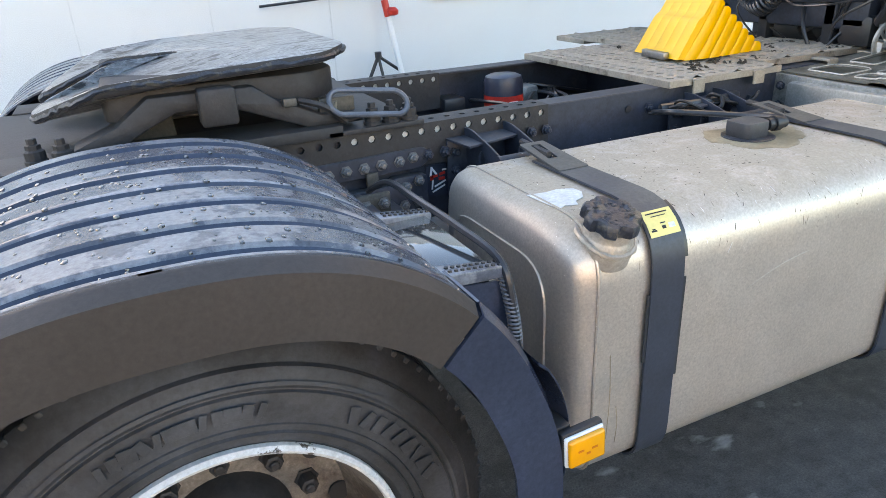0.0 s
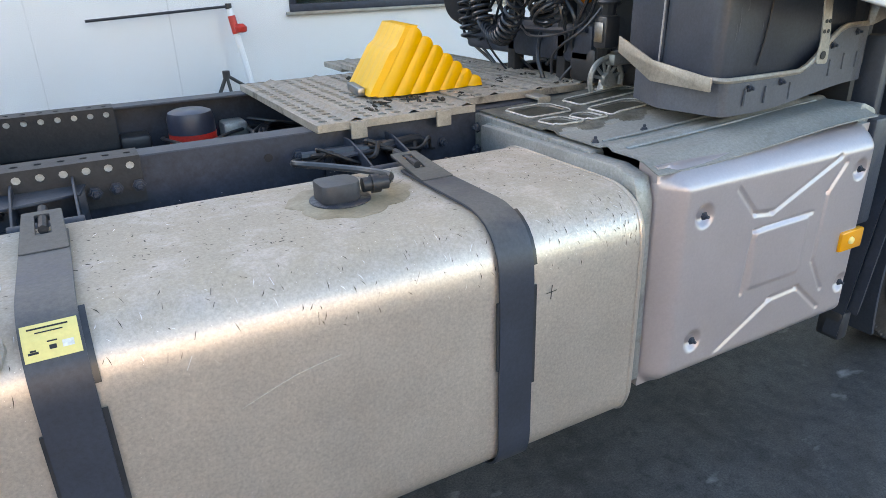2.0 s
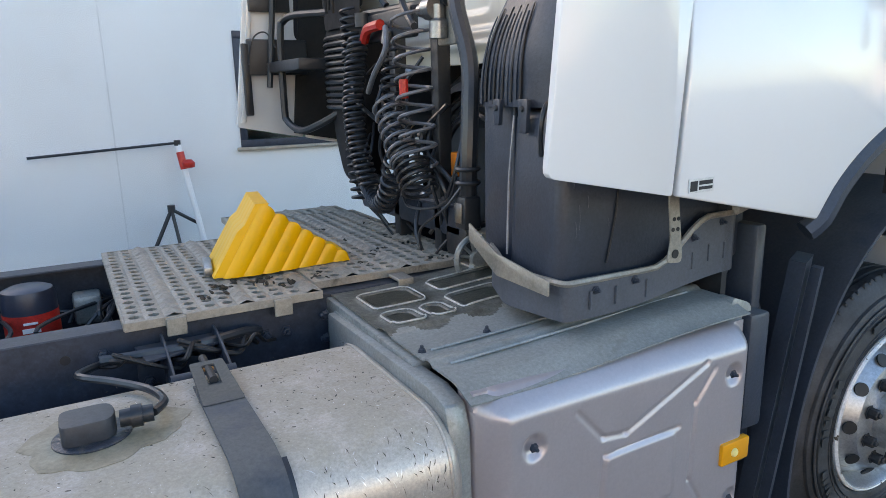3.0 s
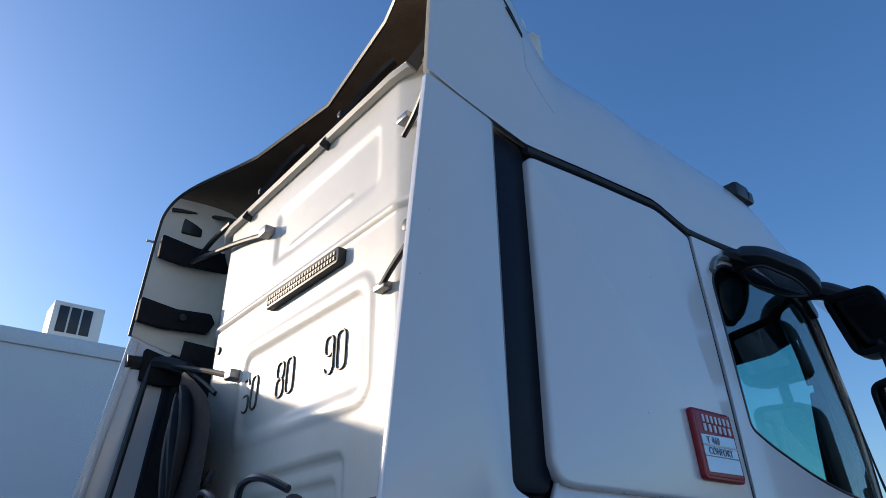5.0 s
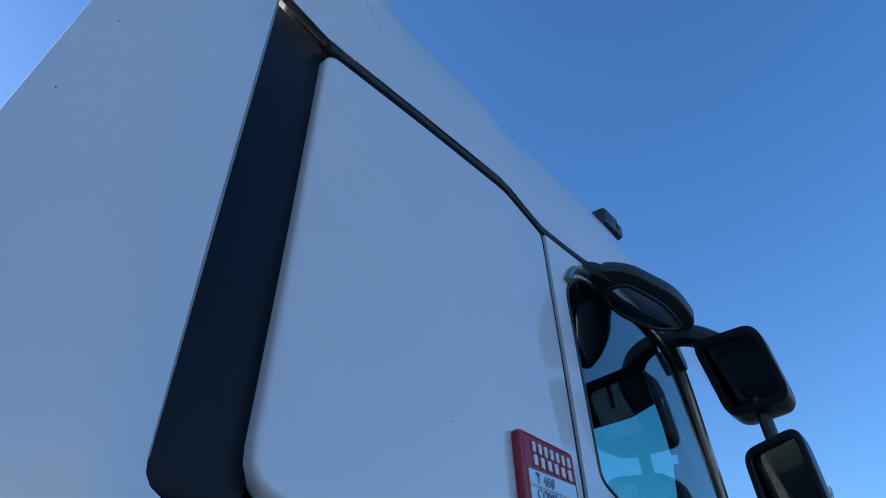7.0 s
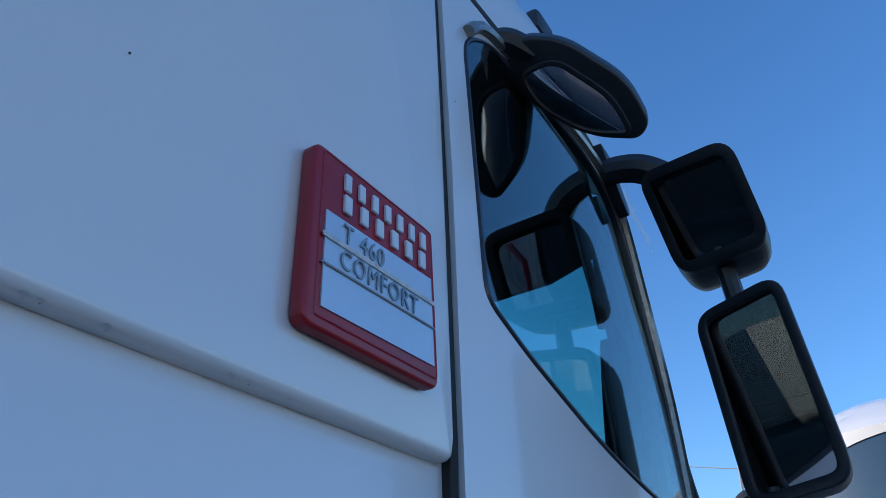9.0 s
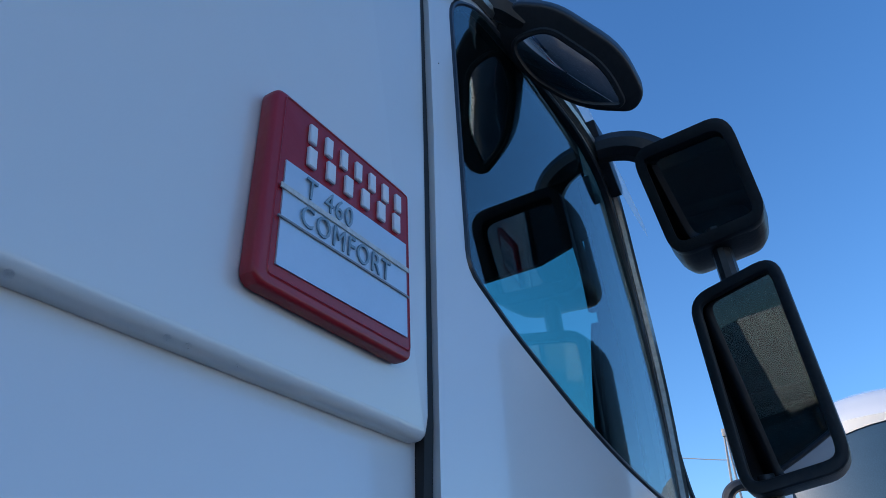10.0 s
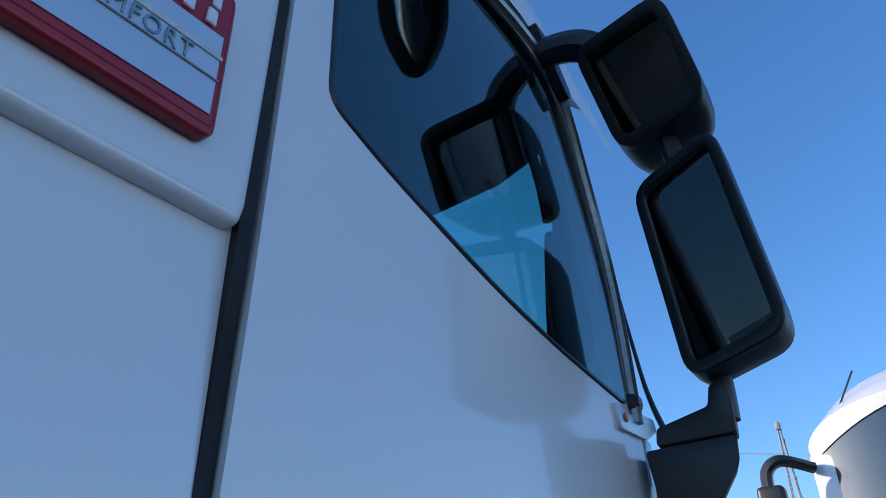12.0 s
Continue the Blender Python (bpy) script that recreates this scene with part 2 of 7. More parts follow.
def box(x0, x1, y0, y1, z0, z1, bev=0.004, seg=2, bm=None, turn=None):
    b = bmesh.new()
    bmesh.ops.create_cube(b, size=1, matrix=Matrix.Translation(((x0 + x1) / 2, (y0 + y1) / 2, (z0 + z1) / 2)) @ Matrix.Diagonal((x1 - x0, y1 - y0, z1 - z0, 1)))
    bevel_all(b, bev, seg)
    if turn:
        bmesh.ops.transform(b, matrix=turn, verts=b.verts)
    return merge(bm, b)


def merge(bm, b):
    if bm is None:
        return b
    me = bpy.data.meshes.new("tmp")
    b.to_mesh(me)
    b.free()
    bm.from_mesh(me)
    bpy.data.meshes.remove(me)
    return bm


def rounded(pts, radii, n=5):
    """A closed outline with its corners rounded."""
    out = []
    k = len(pts)
    radii = radii if isinstance(radii, (list, tuple)) else [radii] * k
    for i in range(k):
        p, a, c = Vector(pts[i]), Vector(pts[i - 1]), Vector(pts[(i + 1) % k])
        u, v = (a - p), (c - p)
        r = min(radii[i], u.length * 0.49, v.length * 0.49)
        if r <= 1e-5:
            out.append(tuple(p))
            continue
        s, e = p + u.normalized() * r, p + v.normalized() * r
        for j in range(n + 1):
            f = j / n
            out.append(tuple((1 - f) ** 2 * s + 2 * f * (1 - f) * p + f * f * e))
    return out


def prism(outline, place, depth, bev=0.004, seg=2, holes=(), bm=None):
    """A slab with that outline: place(u, v) gives the front point, depth is the vector to the back."""
    b = bmesh.new()
    loops = [[b.verts.new(place(*p)) for p in line] for line in (outline, *holes)]
    edges = [b.edges.new((l[i], l[(i + 1) % len(l)])) for l in loops for i in range(len(l))]
    if holes:
        bmesh.ops.triangle_fill(b, use_beauty=True, use_dissolve=False, edges=edges)
    else:
        b.faces.new(loops[0])
    d = bmesh.ops.extrude_face_region(b, geom=list(b.faces))
    moved = [v for v in d["geom"] if isinstance(v, bmesh.types.BMVert)]
    bmesh.ops.translate(b, verts=moved, vec=depth)
    bmesh.ops.recalc_face_normals(b, faces=b.faces)
    bevel_all(b, bev, seg)
    return merge(bm, b)


def smooth_path(pts, per=6):
    p = [Vector(q) for q in pts]
    if len(p) < 3:
        return p
    out = []
    for i in range(len(p) - 1):
        a, b, c, d = p[max(i - 1, 0)], p[i], p[i + 1], p[min(i + 2, len(p) - 1)]
        for j in range(per):
            t = j / per
            out.append(0.5 * ((2 * b) + (c - a) * t + (2 * a - 5 * b + 4 * c - d) * t * t + (3 * b - a - 3 * c + d) * t ** 3))
    out.append(p[-1])
    return out


def tube(pts, r, n=8, per=6, bm=None, closed=False, flat=1.0):
    path = smooth_path(pts, per) if per else [Vector(q) for q in pts]
    b = bmesh.new()
    rings = []
    up = Vector((0, 0, 1))
    side = None
    for i, p in enumerate(path):
        d = (path[min(i + 1, len(path) - 1)] - path[max(i - 1, 0)]).normalized()
        if side is None:
            side = d.cross(up if abs(d.z) < 0.9 else Vector((1, 0, 0))).normalized()
        side = (side - d * side.dot(d)).normalized()
        nrm = d.cross(side)
        rr = r(i / (len(path) - 1)) if callable(r) else r
        rings.append([b.verts.new(p + rr * (math.cos(a) * side + flat * math.sin(a) * nrm)) for a in (2 * math.pi * k / n for k in range(n))])
    for i in range(len(rings) - 1):
        for k in range(n):
            b.faces.new((rings[i][k], rings[i][(k + 1) % n], rings[i + 1][(k + 1) % n], rings[i + 1][k]))
    if closed:
        for k in range(n):
            b.faces.new((rings[-1][k], rings[-1][(k + 1) % n], rings[0][(k + 1) % n], rings[0][k]))
    else:
        b.faces.new(rings[0])
        b.faces.new(rings[-1])
    return merge(bm, b)


def lathe(profile, m, n=32, bm=None, caps=True):
    """Turns (radius, height) pairs round the z axis of the pose m."""
    b = bmesh.new()
    rings = [[b.verts.new(m @ Vector((r * math.cos(a), r * math.sin(a), h))) for a in (2 * math.pi * k / n for k in range(n))] for r, h in profile]
    for i in range(len(rings) - 1):
        for k in range(n):
            b.faces.new((rings[i][k], rings[i][(k + 1) % n], rings[i + 1][(k + 1) % n], rings[i + 1][k]))
    if caps:
        b.faces.new(rings[0])
        b.faces.new(rings[-1])
    return merge(bm, b)


def sheet(us, vs, place, back=None, bm=None):
    """A grid of quads through place(u, v); back: a vector or function for a second skin, closed at the rim."""
    b = bmesh.new()
    front = [[b.verts.new(place(u, v)) for v in vs] for u in us]
    nu, nv = len(us), len(vs)
    for i in range(nu - 1):
        for j in range(nv - 1):
            b.faces.new((front[i][j], front[i + 1][j], front[i + 1][j + 1], front[i][j + 1]))
    if back is not None:
        rear = [[b.verts.new(Vector(place(u, v)) + (back(u, v) if callable(back) else Vector(back))) for v in vs] for u in us]
        for i in range(nu - 1):
            for j in range(nv - 1):
                b.faces.new((rear[i][j], rear[i][j + 1], rear[i + 1][j + 1], rear[i + 1][j]))
        rim = [(i, 0) for i in range(nu)] + [(nu - 1, j) for j in range(1, nv)] + [(i, nv - 1) for i in range(nu - 2, -1, -1)] + [(0, j) for j in range(nv - 2, 0, -1)]
        for k in range(len(rim)):
            (a, c), (d, e) = rim[k], rim[(k + 1) % len(rim)]
            b.faces.new((front[a][c], front[d][e], rear[d][e], rear[a][c]))
    return merge(bm, b)


def holed(nu, nv, cell_u, cell_v, radius, place, depth, bm=None, rise=0.0, hole=None):
    """A plate of nu x nv cells, each with a round hole; place(u, v, h) gives a point, depth the thickness, rise a lip round the hole."""
    b = bmesh.new()
    for i in range(nu):
        for j in range(nv):
            u0, v0 = i * cell_u, j * cell_v
            cu, cv = u0 + cell_u / 2, v0 + cell_v / 2
            sq = [(u0, v0), (cu, v0), (u0 + cell_u, v0), (u0 + cell_u, cv), (u0 + cell_u, v0 + cell_v), (cu, v0 + cell_v), (u0, v0 + cell_v), (u0, cv)]
            r = radius if hole is None or hole(i, j) else 0
            if not r:
                b.faces.new([b.verts.new(place(*p, 0)) for p in sq])
                continue
            ring = [(cu + r * math.cos(a), cv + r * math.sin(a)) for a in (radians(225 + 45 * k) for k in range(8))]
            s = [b.verts.new(place(*p, 0)) for p in sq]
            f = [b.verts.new(place(*p, rise)) for p in ring]
            w = [b.verts.new(place(*p, -depth)) for p in ring]
            for k in range(8):
                b.faces.new((s[k], s[(k + 1) % 8], f[(k + 1) % 8], f[k]))
                b.faces.new((f[k], f[(k + 1) % 8], w[(k + 1) % 8], w[k]))
    bmesh.ops.remove_doubles(b, verts=b.verts, dist=1e-5)
    return merge(bm, b)


def bolt_mesh(r=0.013, h=0.012):
    b = lathe([(r * 1.35, 0), (r * 1.35, 0.003), (r, 0.003), (r, h), (r * 0.8, h + 0.002)], Matrix.Identity(4), 6)
    lathe([(r * 0.55, h), (r * 0.55, h + 0.008), (r * 0.4, h + 0.010)], Matrix.Identity(4), 8, b)
    me = bpy.data.meshes.new("bolt")
    bmesh.ops.recalc_face_normals(b, faces=b.faces)
    b.to_mesh(me)
    b.free()
    return me


BOLT = bolt_mesh()
BOLT.materials.append(FRAME)
BOLT_BRIGHT = bolt_mesh()
BOLT_BRIGHT.materials.append(material("dull_zinc", (0.20, 0.205, 0.21), 0.45, metal=0.6, vary=0.25, scale=30, dirt=(0.06, 0.058, 0.055), dirt_at=0.56, dirt_scale=40))
BOLT_BIG = bolt_mesh(0.019, 0.03)
BOLT_BIG.materials.append(FRAME_BROWN)
SOCKET = bolt_mesh(0.008, 0.006)
SOCKET.materials.append(FRAME)


def bolts(me, places, axis, parent, name="bolt"):
    turn = {"-y": Euler((radians(90), 0, 0)), "z": Euler((0, 0, 0)), "-x": Euler((0, radians(-90), 0)), "y": Euler((radians(-90), 0, 0))}[axis]
    for p in places:
        ob = new(name, me)
        ob.parent = parent
        ob.matrix_basis = Matrix.LocRotScale(p, turn, None)


def lettering(name, text, size, m, mat, parent, depth=0.001, space=1.0, label="", outline=0.0):
    c = bpy.data.curves.new(name, "FONT")
    c.body, c.size, c.extrude, c.space_character = text, size, depth, space
    c.resolution_u = 3
    if outline:
        c.fill_mode, c.bevel_depth, c.bevel_resolution = "NONE", outline, 0
    tmp = new(name, c)
    me = bpy.data.meshes.new_from_object(tmp.evaluated_get(bpy.context.evaluated_depsgraph_get()))
    bpy.data.objects.remove(tmp)
    me.transform(m)
    me.materials.append(mat)
    ob = new(name, me)
    ob.parent = parent
    if label:
        ob["label"] = label
    return ob


def step(x, a, b):
    x = min(1, max(0, (x - a) / (b - a)))
    return x * x * (3 - 2 * x)


def rrect(u, v, u0, u1, v0, v1, r):
    """Signed distance to a rounded rectangle, negative inside."""
    du, dv = abs(u - (u0 + u1) / 2) - (u1 - u0) / 2 + r, abs(v - (v0 + v1) / 2) - (v1 - v0) / 2 + r
    return math.hypot(max(du, 0), max(dv, 0)) + min(max(du, dv), 0) - r


def seg_dist(u, v, a, b):
    p, q = Vector((u - a[0], v - a[1])), Vector((b[0] - a[0], b[1] - a[1]))
    return (p - q * min(1, max(0, p.dot(q) / q.dot(q)))).length


def arange(a, b, n):
    return [a + (b - a) * i / n for i in range(n + 1)]


def side_y(x, z):
    """Half width of the cab's side: upright to the belt line, then leaning in, less so at the door."""
    return 1.25 - 0.061 * max(0, z - 1.95) * (1 - 0.55 * step(x, 4.2, 4.85))


ORANGE = material("orange_reflector", (0.62, 0.15, 0.015), 0.25, vary=0.05, grain=0.05)
TRAY = material("blue_grey_plastic", (0.070, 0.082, 0.103), 0.5, vary=0.15, scale=8, bump=0.15, dirt=(0.12, 0.12, 0.118), dirt_at=0.62, dirt_scale=9, dust=(0.22, 0.21, 0.19), dust_amount=0.4)
CLEAR_DROP = glass_material("clear_water", (0.95, 0.97, 1.0))
MATT = material("matt_black_plastic", (0.014, 0.014, 0.016), 0.7, spec=0.2, vary=0.2, scale=10, bump=0.15)
TAN = material("dirty_tan_metal", (0.075, 0.070, 0.062), 0.55, metal=0.2, vary=0.3, scale=18, bump=0.3)

# ---------------------------------------------------------------- setting
def flat(name, x0, x1, y0, y1, z, mat, label, category):
    b = sheet(arange(x0, x1, 24), arange(y0, y1, 24), lambda u, v: (u, v, z))
    return tagged(finish(name, b, mat, smooth=0), label, category, kind="structure")


flat("ground", -300, 300, -300, 300, 0.0, ASPHALT, "dark damp asphalt yard with pale dried streaks", "ground")

WALL_Y, WALL_TOP = 4.6, 3.84
WIN_X0, WIN_X1, WIN_Z0, WIN_Z1 = 3.75, 6.6, 1.14, 2.25
hall = prism([(-14, 0.0), (14, 0.0), (14, WALL_TOP), (-14, WALL_TOP)], lambda u, v: (u, WALL_Y, v), Vector((0, 0.22, 0)), 0.0,
             holes=[[(WIN_X0, WIN_Z0), (WIN_X1, WIN_Z0), (WIN_X1, WIN_Z1), (WIN_X0, WIN_Z1)]])
wall_hall = tagged(finish("wall_hall", hall, WALL, smooth=0), "pale grey-white sandwich panel wall of a workshop hall", "wall", kind="structure")
for k in range(24):
    x = -13.2 + 1.13 * k
    if WIN_X0 - 0.05 < x < WIN_X1 + 0.05:
        continue
    part("panel_seam", box(x - 0.006, x + 0.006, WALL_Y - 0.003, WALL_Y + 0.01, 0.02, WALL_TOP - 0.14, 0), SEAL, wall_hall, smooth=0)
part("wall_cap", box(-14, 14, WALL_Y - 0.03, WALL_Y + 0.25, WALL_TOP - 0.12, WALL_TOP + 0.02, 0.006), WALL, wall_hall)
hall_roof = tagged(finish("roof_hall", box(-14, 14, WALL_Y + 0.25, WALL_Y + 14, WALL_TOP - 0.3, WALL_TOP - 0.1, 0), WALL), "flat roof of the workshop hall", "roof", kind="structure")
for n, (x0, x1) in (("wall_hall_west", (-14.2, -14)), ("wall_hall_east", (14, 14.2))):
    tagged(finish(n, box(x0, x1, WALL_Y, WALL_Y + 14, 0, WALL_TOP, 0), WALL), "pale panel end wall of the workshop hall", "wall", kind="structure")
tagged(finish("wall_hall_back", box(-14, 14, WALL_Y + 14, WALL_Y + 14.2, 0, WALL_TOP, 0), WALL), "pale panel back wall of the workshop hall", "wall", kind="structure")

window_1 = tagged(new("window_1"), "dark-framed strip window in the hall wall", "window", kind="structure")
FW = 0.07
for a in ((WIN_X0, WIN_X1, WIN_Z0, WIN_Z0 + FW), (WIN_X0, WIN_X1, WIN_Z1 - FW, WIN_Z1), (WIN_X0, WIN_X0 + FW, WIN_Z0 + FW, WIN_Z1 - FW), (WIN_X1 - FW, WIN_X1, WIN_Z0 + FW, WIN_Z1 - FW), (5.1, 5.17, WIN_Z0 + FW, WIN_Z1 - FW)):
    part("window_frame", box(a[0], a[1], WALL_Y - 0.02, WALL_Y + 0.10, a[2], a[3], 0.006), FRAME, window_1)
for x0, x1 in ((WIN_X0 + FW, 5.1), (5.17, WIN_X1 - FW)):
    part("pane", box(x0, x1, WALL_Y + 0.05, WALL_Y + 0.06, WIN_Z0 + FW, WIN_Z1 - FW, 0), GLASS, window_1, smooth=0)
part("window_sill", box(WIN_X0 - 0.04, WIN_X1 + 0.04, WALL_Y - 0.05, WALL_Y + 0.02, WIN_Z0 - 0.035, WIN_Z0, 0.004), LIPMETAL, window_1)


# ---------------------------------------------------------------- the tractor truck
truck = thing("tractor_truck", (0, 0, 0), "white sleeper-cab tractor truck with dusty dark chassis and aluminium tank", "truck")

# chassis rails
for s in (-1, 1):
    prof = [(0.43, 0.80), (0.43, 1.09), (0.345, 1.09), (0.345, 1.08), (0.42, 1.08), (0.42, 0.81), (0.345, 0.81), (0.345, 0.80)]
    part("chassis_rail", prism(prof, lambda u, v: (-0.7, s * u, v), Vector((5.3, 0, 0)), 0.003, 1), FRAME, truck, "dark blue-grey steel channel rail")
for x in (-0.5, 1.35, 2.6, 4.2):
    part("cross_member", box(x, x + 0.07, -0.42, 0.42, 0.84, 1.03, 0.006), FRAME, truck)

# angle plates that carry the fifth wheel
for s in (-1, 1):
    y0 = -0.452 if s < 0 else 0.335
    z0 = 1.050 if s < 0 else 1.046
    web = 0.975 if s < 0 else 0.95
    b = holed(35, 1, 0.05, 0.047, 0.0105, lambda u, v, h: (0.048 + u, y0 - h, z0 + v), 0.008)
    box(0.048, 1.798, y0, y0 + 0.008, web, z0, 0, bm=b)
    holed(35, 1, 0.05, 0.09, 0.010, lambda u, v, h: (0.048 + u, y0 + v, z0 + 0.047 + h), 0.008, bm=b)
    plate = part("angle_plate", b, FRAME_BROWN, truck, "brown-black angle plate with a row of holes", smooth=0)
    # Added pale strip: puts the light seen through the holes into colour.
    part("hole_light_strip", box(1.16, 1.79, y0 + 0.012, y0 + 0.016, z0 + 0.008, z0 + 0.040, 0), PAPER, plate, "pale strip added behind the holes, stands for light through them", smooth=0)
part("bolt_plate", prism(rounded([(0.90, 0.966), (1.36, 0.972), (1.40, 1.0), (1.375, 1.032), (0.90, 1.022)], 0.015, 3), lambda x, z: (x, -0.461, z), Vector((0, 0.009, 0)), 0.002, 1), FRAME, truck, "dark steel plate with a row of bolts")

row = [(1.035, -0.462, 0.99), (1.086, -0.462, 0.993), (1.137, -0.462, 0.998), (1.189, -0.462, 0.998), (1.24, -0.462, 1.0), (1.294, -0.462, 1.001), (1.336, -0.462, 1.007), (1.305, -0.475, 0.928), (1.345, -0.475, 0.94), (1.296, -0.475, 0.874), (1.342, -0.475, 0.877)]
bolts(BOLT_BRIGHT, row, "-y", truck)
bolts(BOLT, [(1.383, -0.462, 1.007), (1.437, -0.462, 1.009), (1.682, -0.462, 1.018), (1.731, -0.462, 1.022), (1.784, -0.462, 1.022), (1.36, -0.45, 0.82)], "-y", truck)
bolts(BOLT, [(0.9 + 0.1 * k, 0.425, 0.99) for k in range(9)], "-y", truck)
bolts(BOLT, [(2.21, -0.432, 1.03), (2.62, -0.432, 1.0), (2.68, -0.432, 1.0), (2.39, -0.432, 0.98)], "-y", truck)
part("rail_hole", lathe([(0.012, 0), (0.012, 0.002)], pose(2.125, -0.4335, 1.035, 90), 14), INK, truck)
sticker = part("maker_sticker", box(1.385, 1.465, -0.4335, -0.431, 0.868, 0.965, 0), BLUE_STICKER, truck, "dark blue sticker with red and white marks", smooth=0)
for x, z, w, h, tilt, mt in ((1.402, 0.945, 0.006, 0.030, -10, 1), (1.412, 0.945, 0.006, 0.026, 35, 1), (1.412, 0.930, 0.022, 0.008, 8, 0), (1.438, 0.935, 0.020, 0.008, 12, 0), (1.436, 0.920, 0.020, 0.009, 0, 0), (1.445, 0.946, 0.014, 0.005, 0, 1),
                             (1.403, 0.926, 0.010, 0.016, 0, 0), (1.43, 0.905, 0.040, 0.005, 22, 1), (1.425, 0.890, 0.045, 0.005, 22, 1), (1.405, 0.905, 0.005, 0.03, -8, 1)):
    part("sticker_mark", box(-w / 2, w / 2, -0.0006, 0.0006, -h / 2, h / 2, 0, turn=pose(x, -0.4342, z, 0, -tilt, 0)), LETTER if mt else BRIGHT_RED, sticker, smooth=0)

def stud_mesh():
    b = lathe([(0.026, 0), (0.026, 0.008), (0.023, 0.010), (0.023, 0.030), (0.016, 0.034)], Matrix.Identity(4), 12)
    lathe([(0.017, 0.030), (0.017, 0.044), (0.011, 0.046), (0.011, 0.058), (0.008, 0.060)], Matrix.Identity(4), 6, b)
    me = bpy.data.meshes.new("stud_bolt")
    bmesh.ops.recalc_face_normals(b, faces=b.faces)
    b.to_mesh(me)
    b.free()
    me.materials.append(FRAME_BROWN)
    return me


BOLT_TALL = stud_mesh()


# fifth wheel
def fifth_wheel():
    hub = tagged(new("fifth_wheel"), "greasy worn fifth wheel coupling plate")
    hub.parent = truck
    out = [(1.22, -0.30), (1.22, 0.30), (1.12, 0.44), (0.80, 0.46), (0.55, 0.42), (0.42, 0.24), (0.40, 0.12), (0.66, 0.045), (0.80, 0.04),
           (0.80, -0.04), (0.66, -0.045), (0.40, -0.12), (0.42, -0.24), (0.55, -0.42), (0.80, -0.46), (1.12, -0.44)]
    def fall(u):
        return 1.294 + 0.036 * (u - 0.5) - 0.09 * max(0, (0.62 - u) / 0.22) ** 1.3
    b = prism(rounded(out, 0.05, 4), lambda u, v: (u, v, fall(u)), Vector((0, 0, -0.028)), 0.006, 2)
    b.normal_update()
    for f in b.faces:
        f.material_index = 1 if abs(f.normal.z) < 0.75 else 0
    part("top_plate", b, (GREASE, FRAME_BROWN), hub, "grease-smeared steel plate")
    rnd = random.Random(8)
    edge = rounded(out, 0.05, 4)
    walk_round = [Vector(edge[i]).lerp(Vector(edge[(i + 1) % len(edge)]), f) for i in range(len(edge)) for f in ((0,) if (Vector(edge[i]) - Vector(edge[(i + 1) % len(edge)])).length < 0.03 else (0, 0.1, 0.2, 0.3, 0.4, 0.5, 0.6, 0.7, 0.8, 0.9))]
    part("grease_rim", tube([(p.x + rnd.uniform(-0.002, 0.002), p.y + rnd.uniform(-0.002, 0.002), fall(p.x) - 0.014 + rnd.uniform(-0.006, 0.003)) for p in walk_round], lambda t: 0.007 + 0.003 * math.sin(t * 211) * math.sin(t * 67), 6, 0, closed=True), CAKED, hub, "ragged dark grease along the plate's rim")
    sk = rounded([(1.17, -0.33), (1.17, 0.33), (1.08, 0.40), (0.58, 0.38), (0.58, -0.38), (1.08, -0.40)], 0.04, 3)
    part("skirt", prism(sk, lambda u, v: (u, v, 1.265), Vector((0, 0, -0.075)), 0.008, 2), FRAME_BROWN, hub)
    for s in (-1, 1):
        arch = [(0.50, 1.125), (0.58, 1.125), (0.66, 1.17), (0.74, 1.205), (0.86, 1.205), (0.96, 1.165), (1.06, 1.125), (1.20, 1.125), (1.20, 1.15), (1.10, 1.155), (0.99, 1.205), (0.93, 1.25), (0.68, 1.25), (0.60, 1.19), (0.50, 1.15)]
        part("pedestal", prism(arch, lambda u, v: (u, s * 0.43, v), Vector((0, -s * 0.09, 0)), 0.008, 2), FRAME_BROWN, hub, "brown-black cast bracket")
        part("pivot_block", box(0.79, 0.88, s * 0.45 - 0.03, s * 0.45 + 0.03, 1.17, 1.262, 0.01), FRAME_BROWN, hub)
        part("foot_plate", box(0.30, 1.14, s * 0.40 - 0.07, s * 0.40 + 0.10, 1.098, 1.127, 0.002), FRAME_BROWN, hub)
        part("front_foot", box(1.10, 1.375, s * 0.42 - 0.05, s * 0.42 + 0.05, 1.098, 1.112, 0.002), FRAME_BROWN, hub)
        bolts(BOLT_TALL, [(1.235, s * 0.435, 1.112), (1.288, s * 0.435, 1.112), (1.342, s * 0.435, 1.112), (0.42, s * 0.40, 1.127), (0.48, s * 0.44, 1.127)], "z", hub, "stud_bolt")
    part("base_plate", box(0.25, 1.35, -0.34, 0.34, 1.110, 1.122, 0.002), FRAME_BROWN, hub)
    part("lock_housing", box(0.62, 0.90, -0.12, 0.12, 1.13, 1.262, 0.02), GREASE, hub)
    loop = []
    for k in range(36):
        a = 2 * math.pi * k / 36
        u = 0.070 * (1 if math.cos(a) > 0 else -1) * (abs(math.cos(a)) > 1e-6) + 0.036 * math.cos(a)
        loop.append((1.222 + u, -0.455 + 0.016 * math.sin(a) - 0.10 * u, 1.176 + 0.030 * math.sin(a) - 0.10 * u))
    part("release_handle", tube(loop, 0.0080, 8, 0, closed=True), PALE_STEEL, hub, "looped pale steel pull handle")
    part("handle_bar", box(1.10, 1.20, -0.40, -0.385, 1.15, 1.19, 0.004), TAN, hub, "pale worn steel bar")
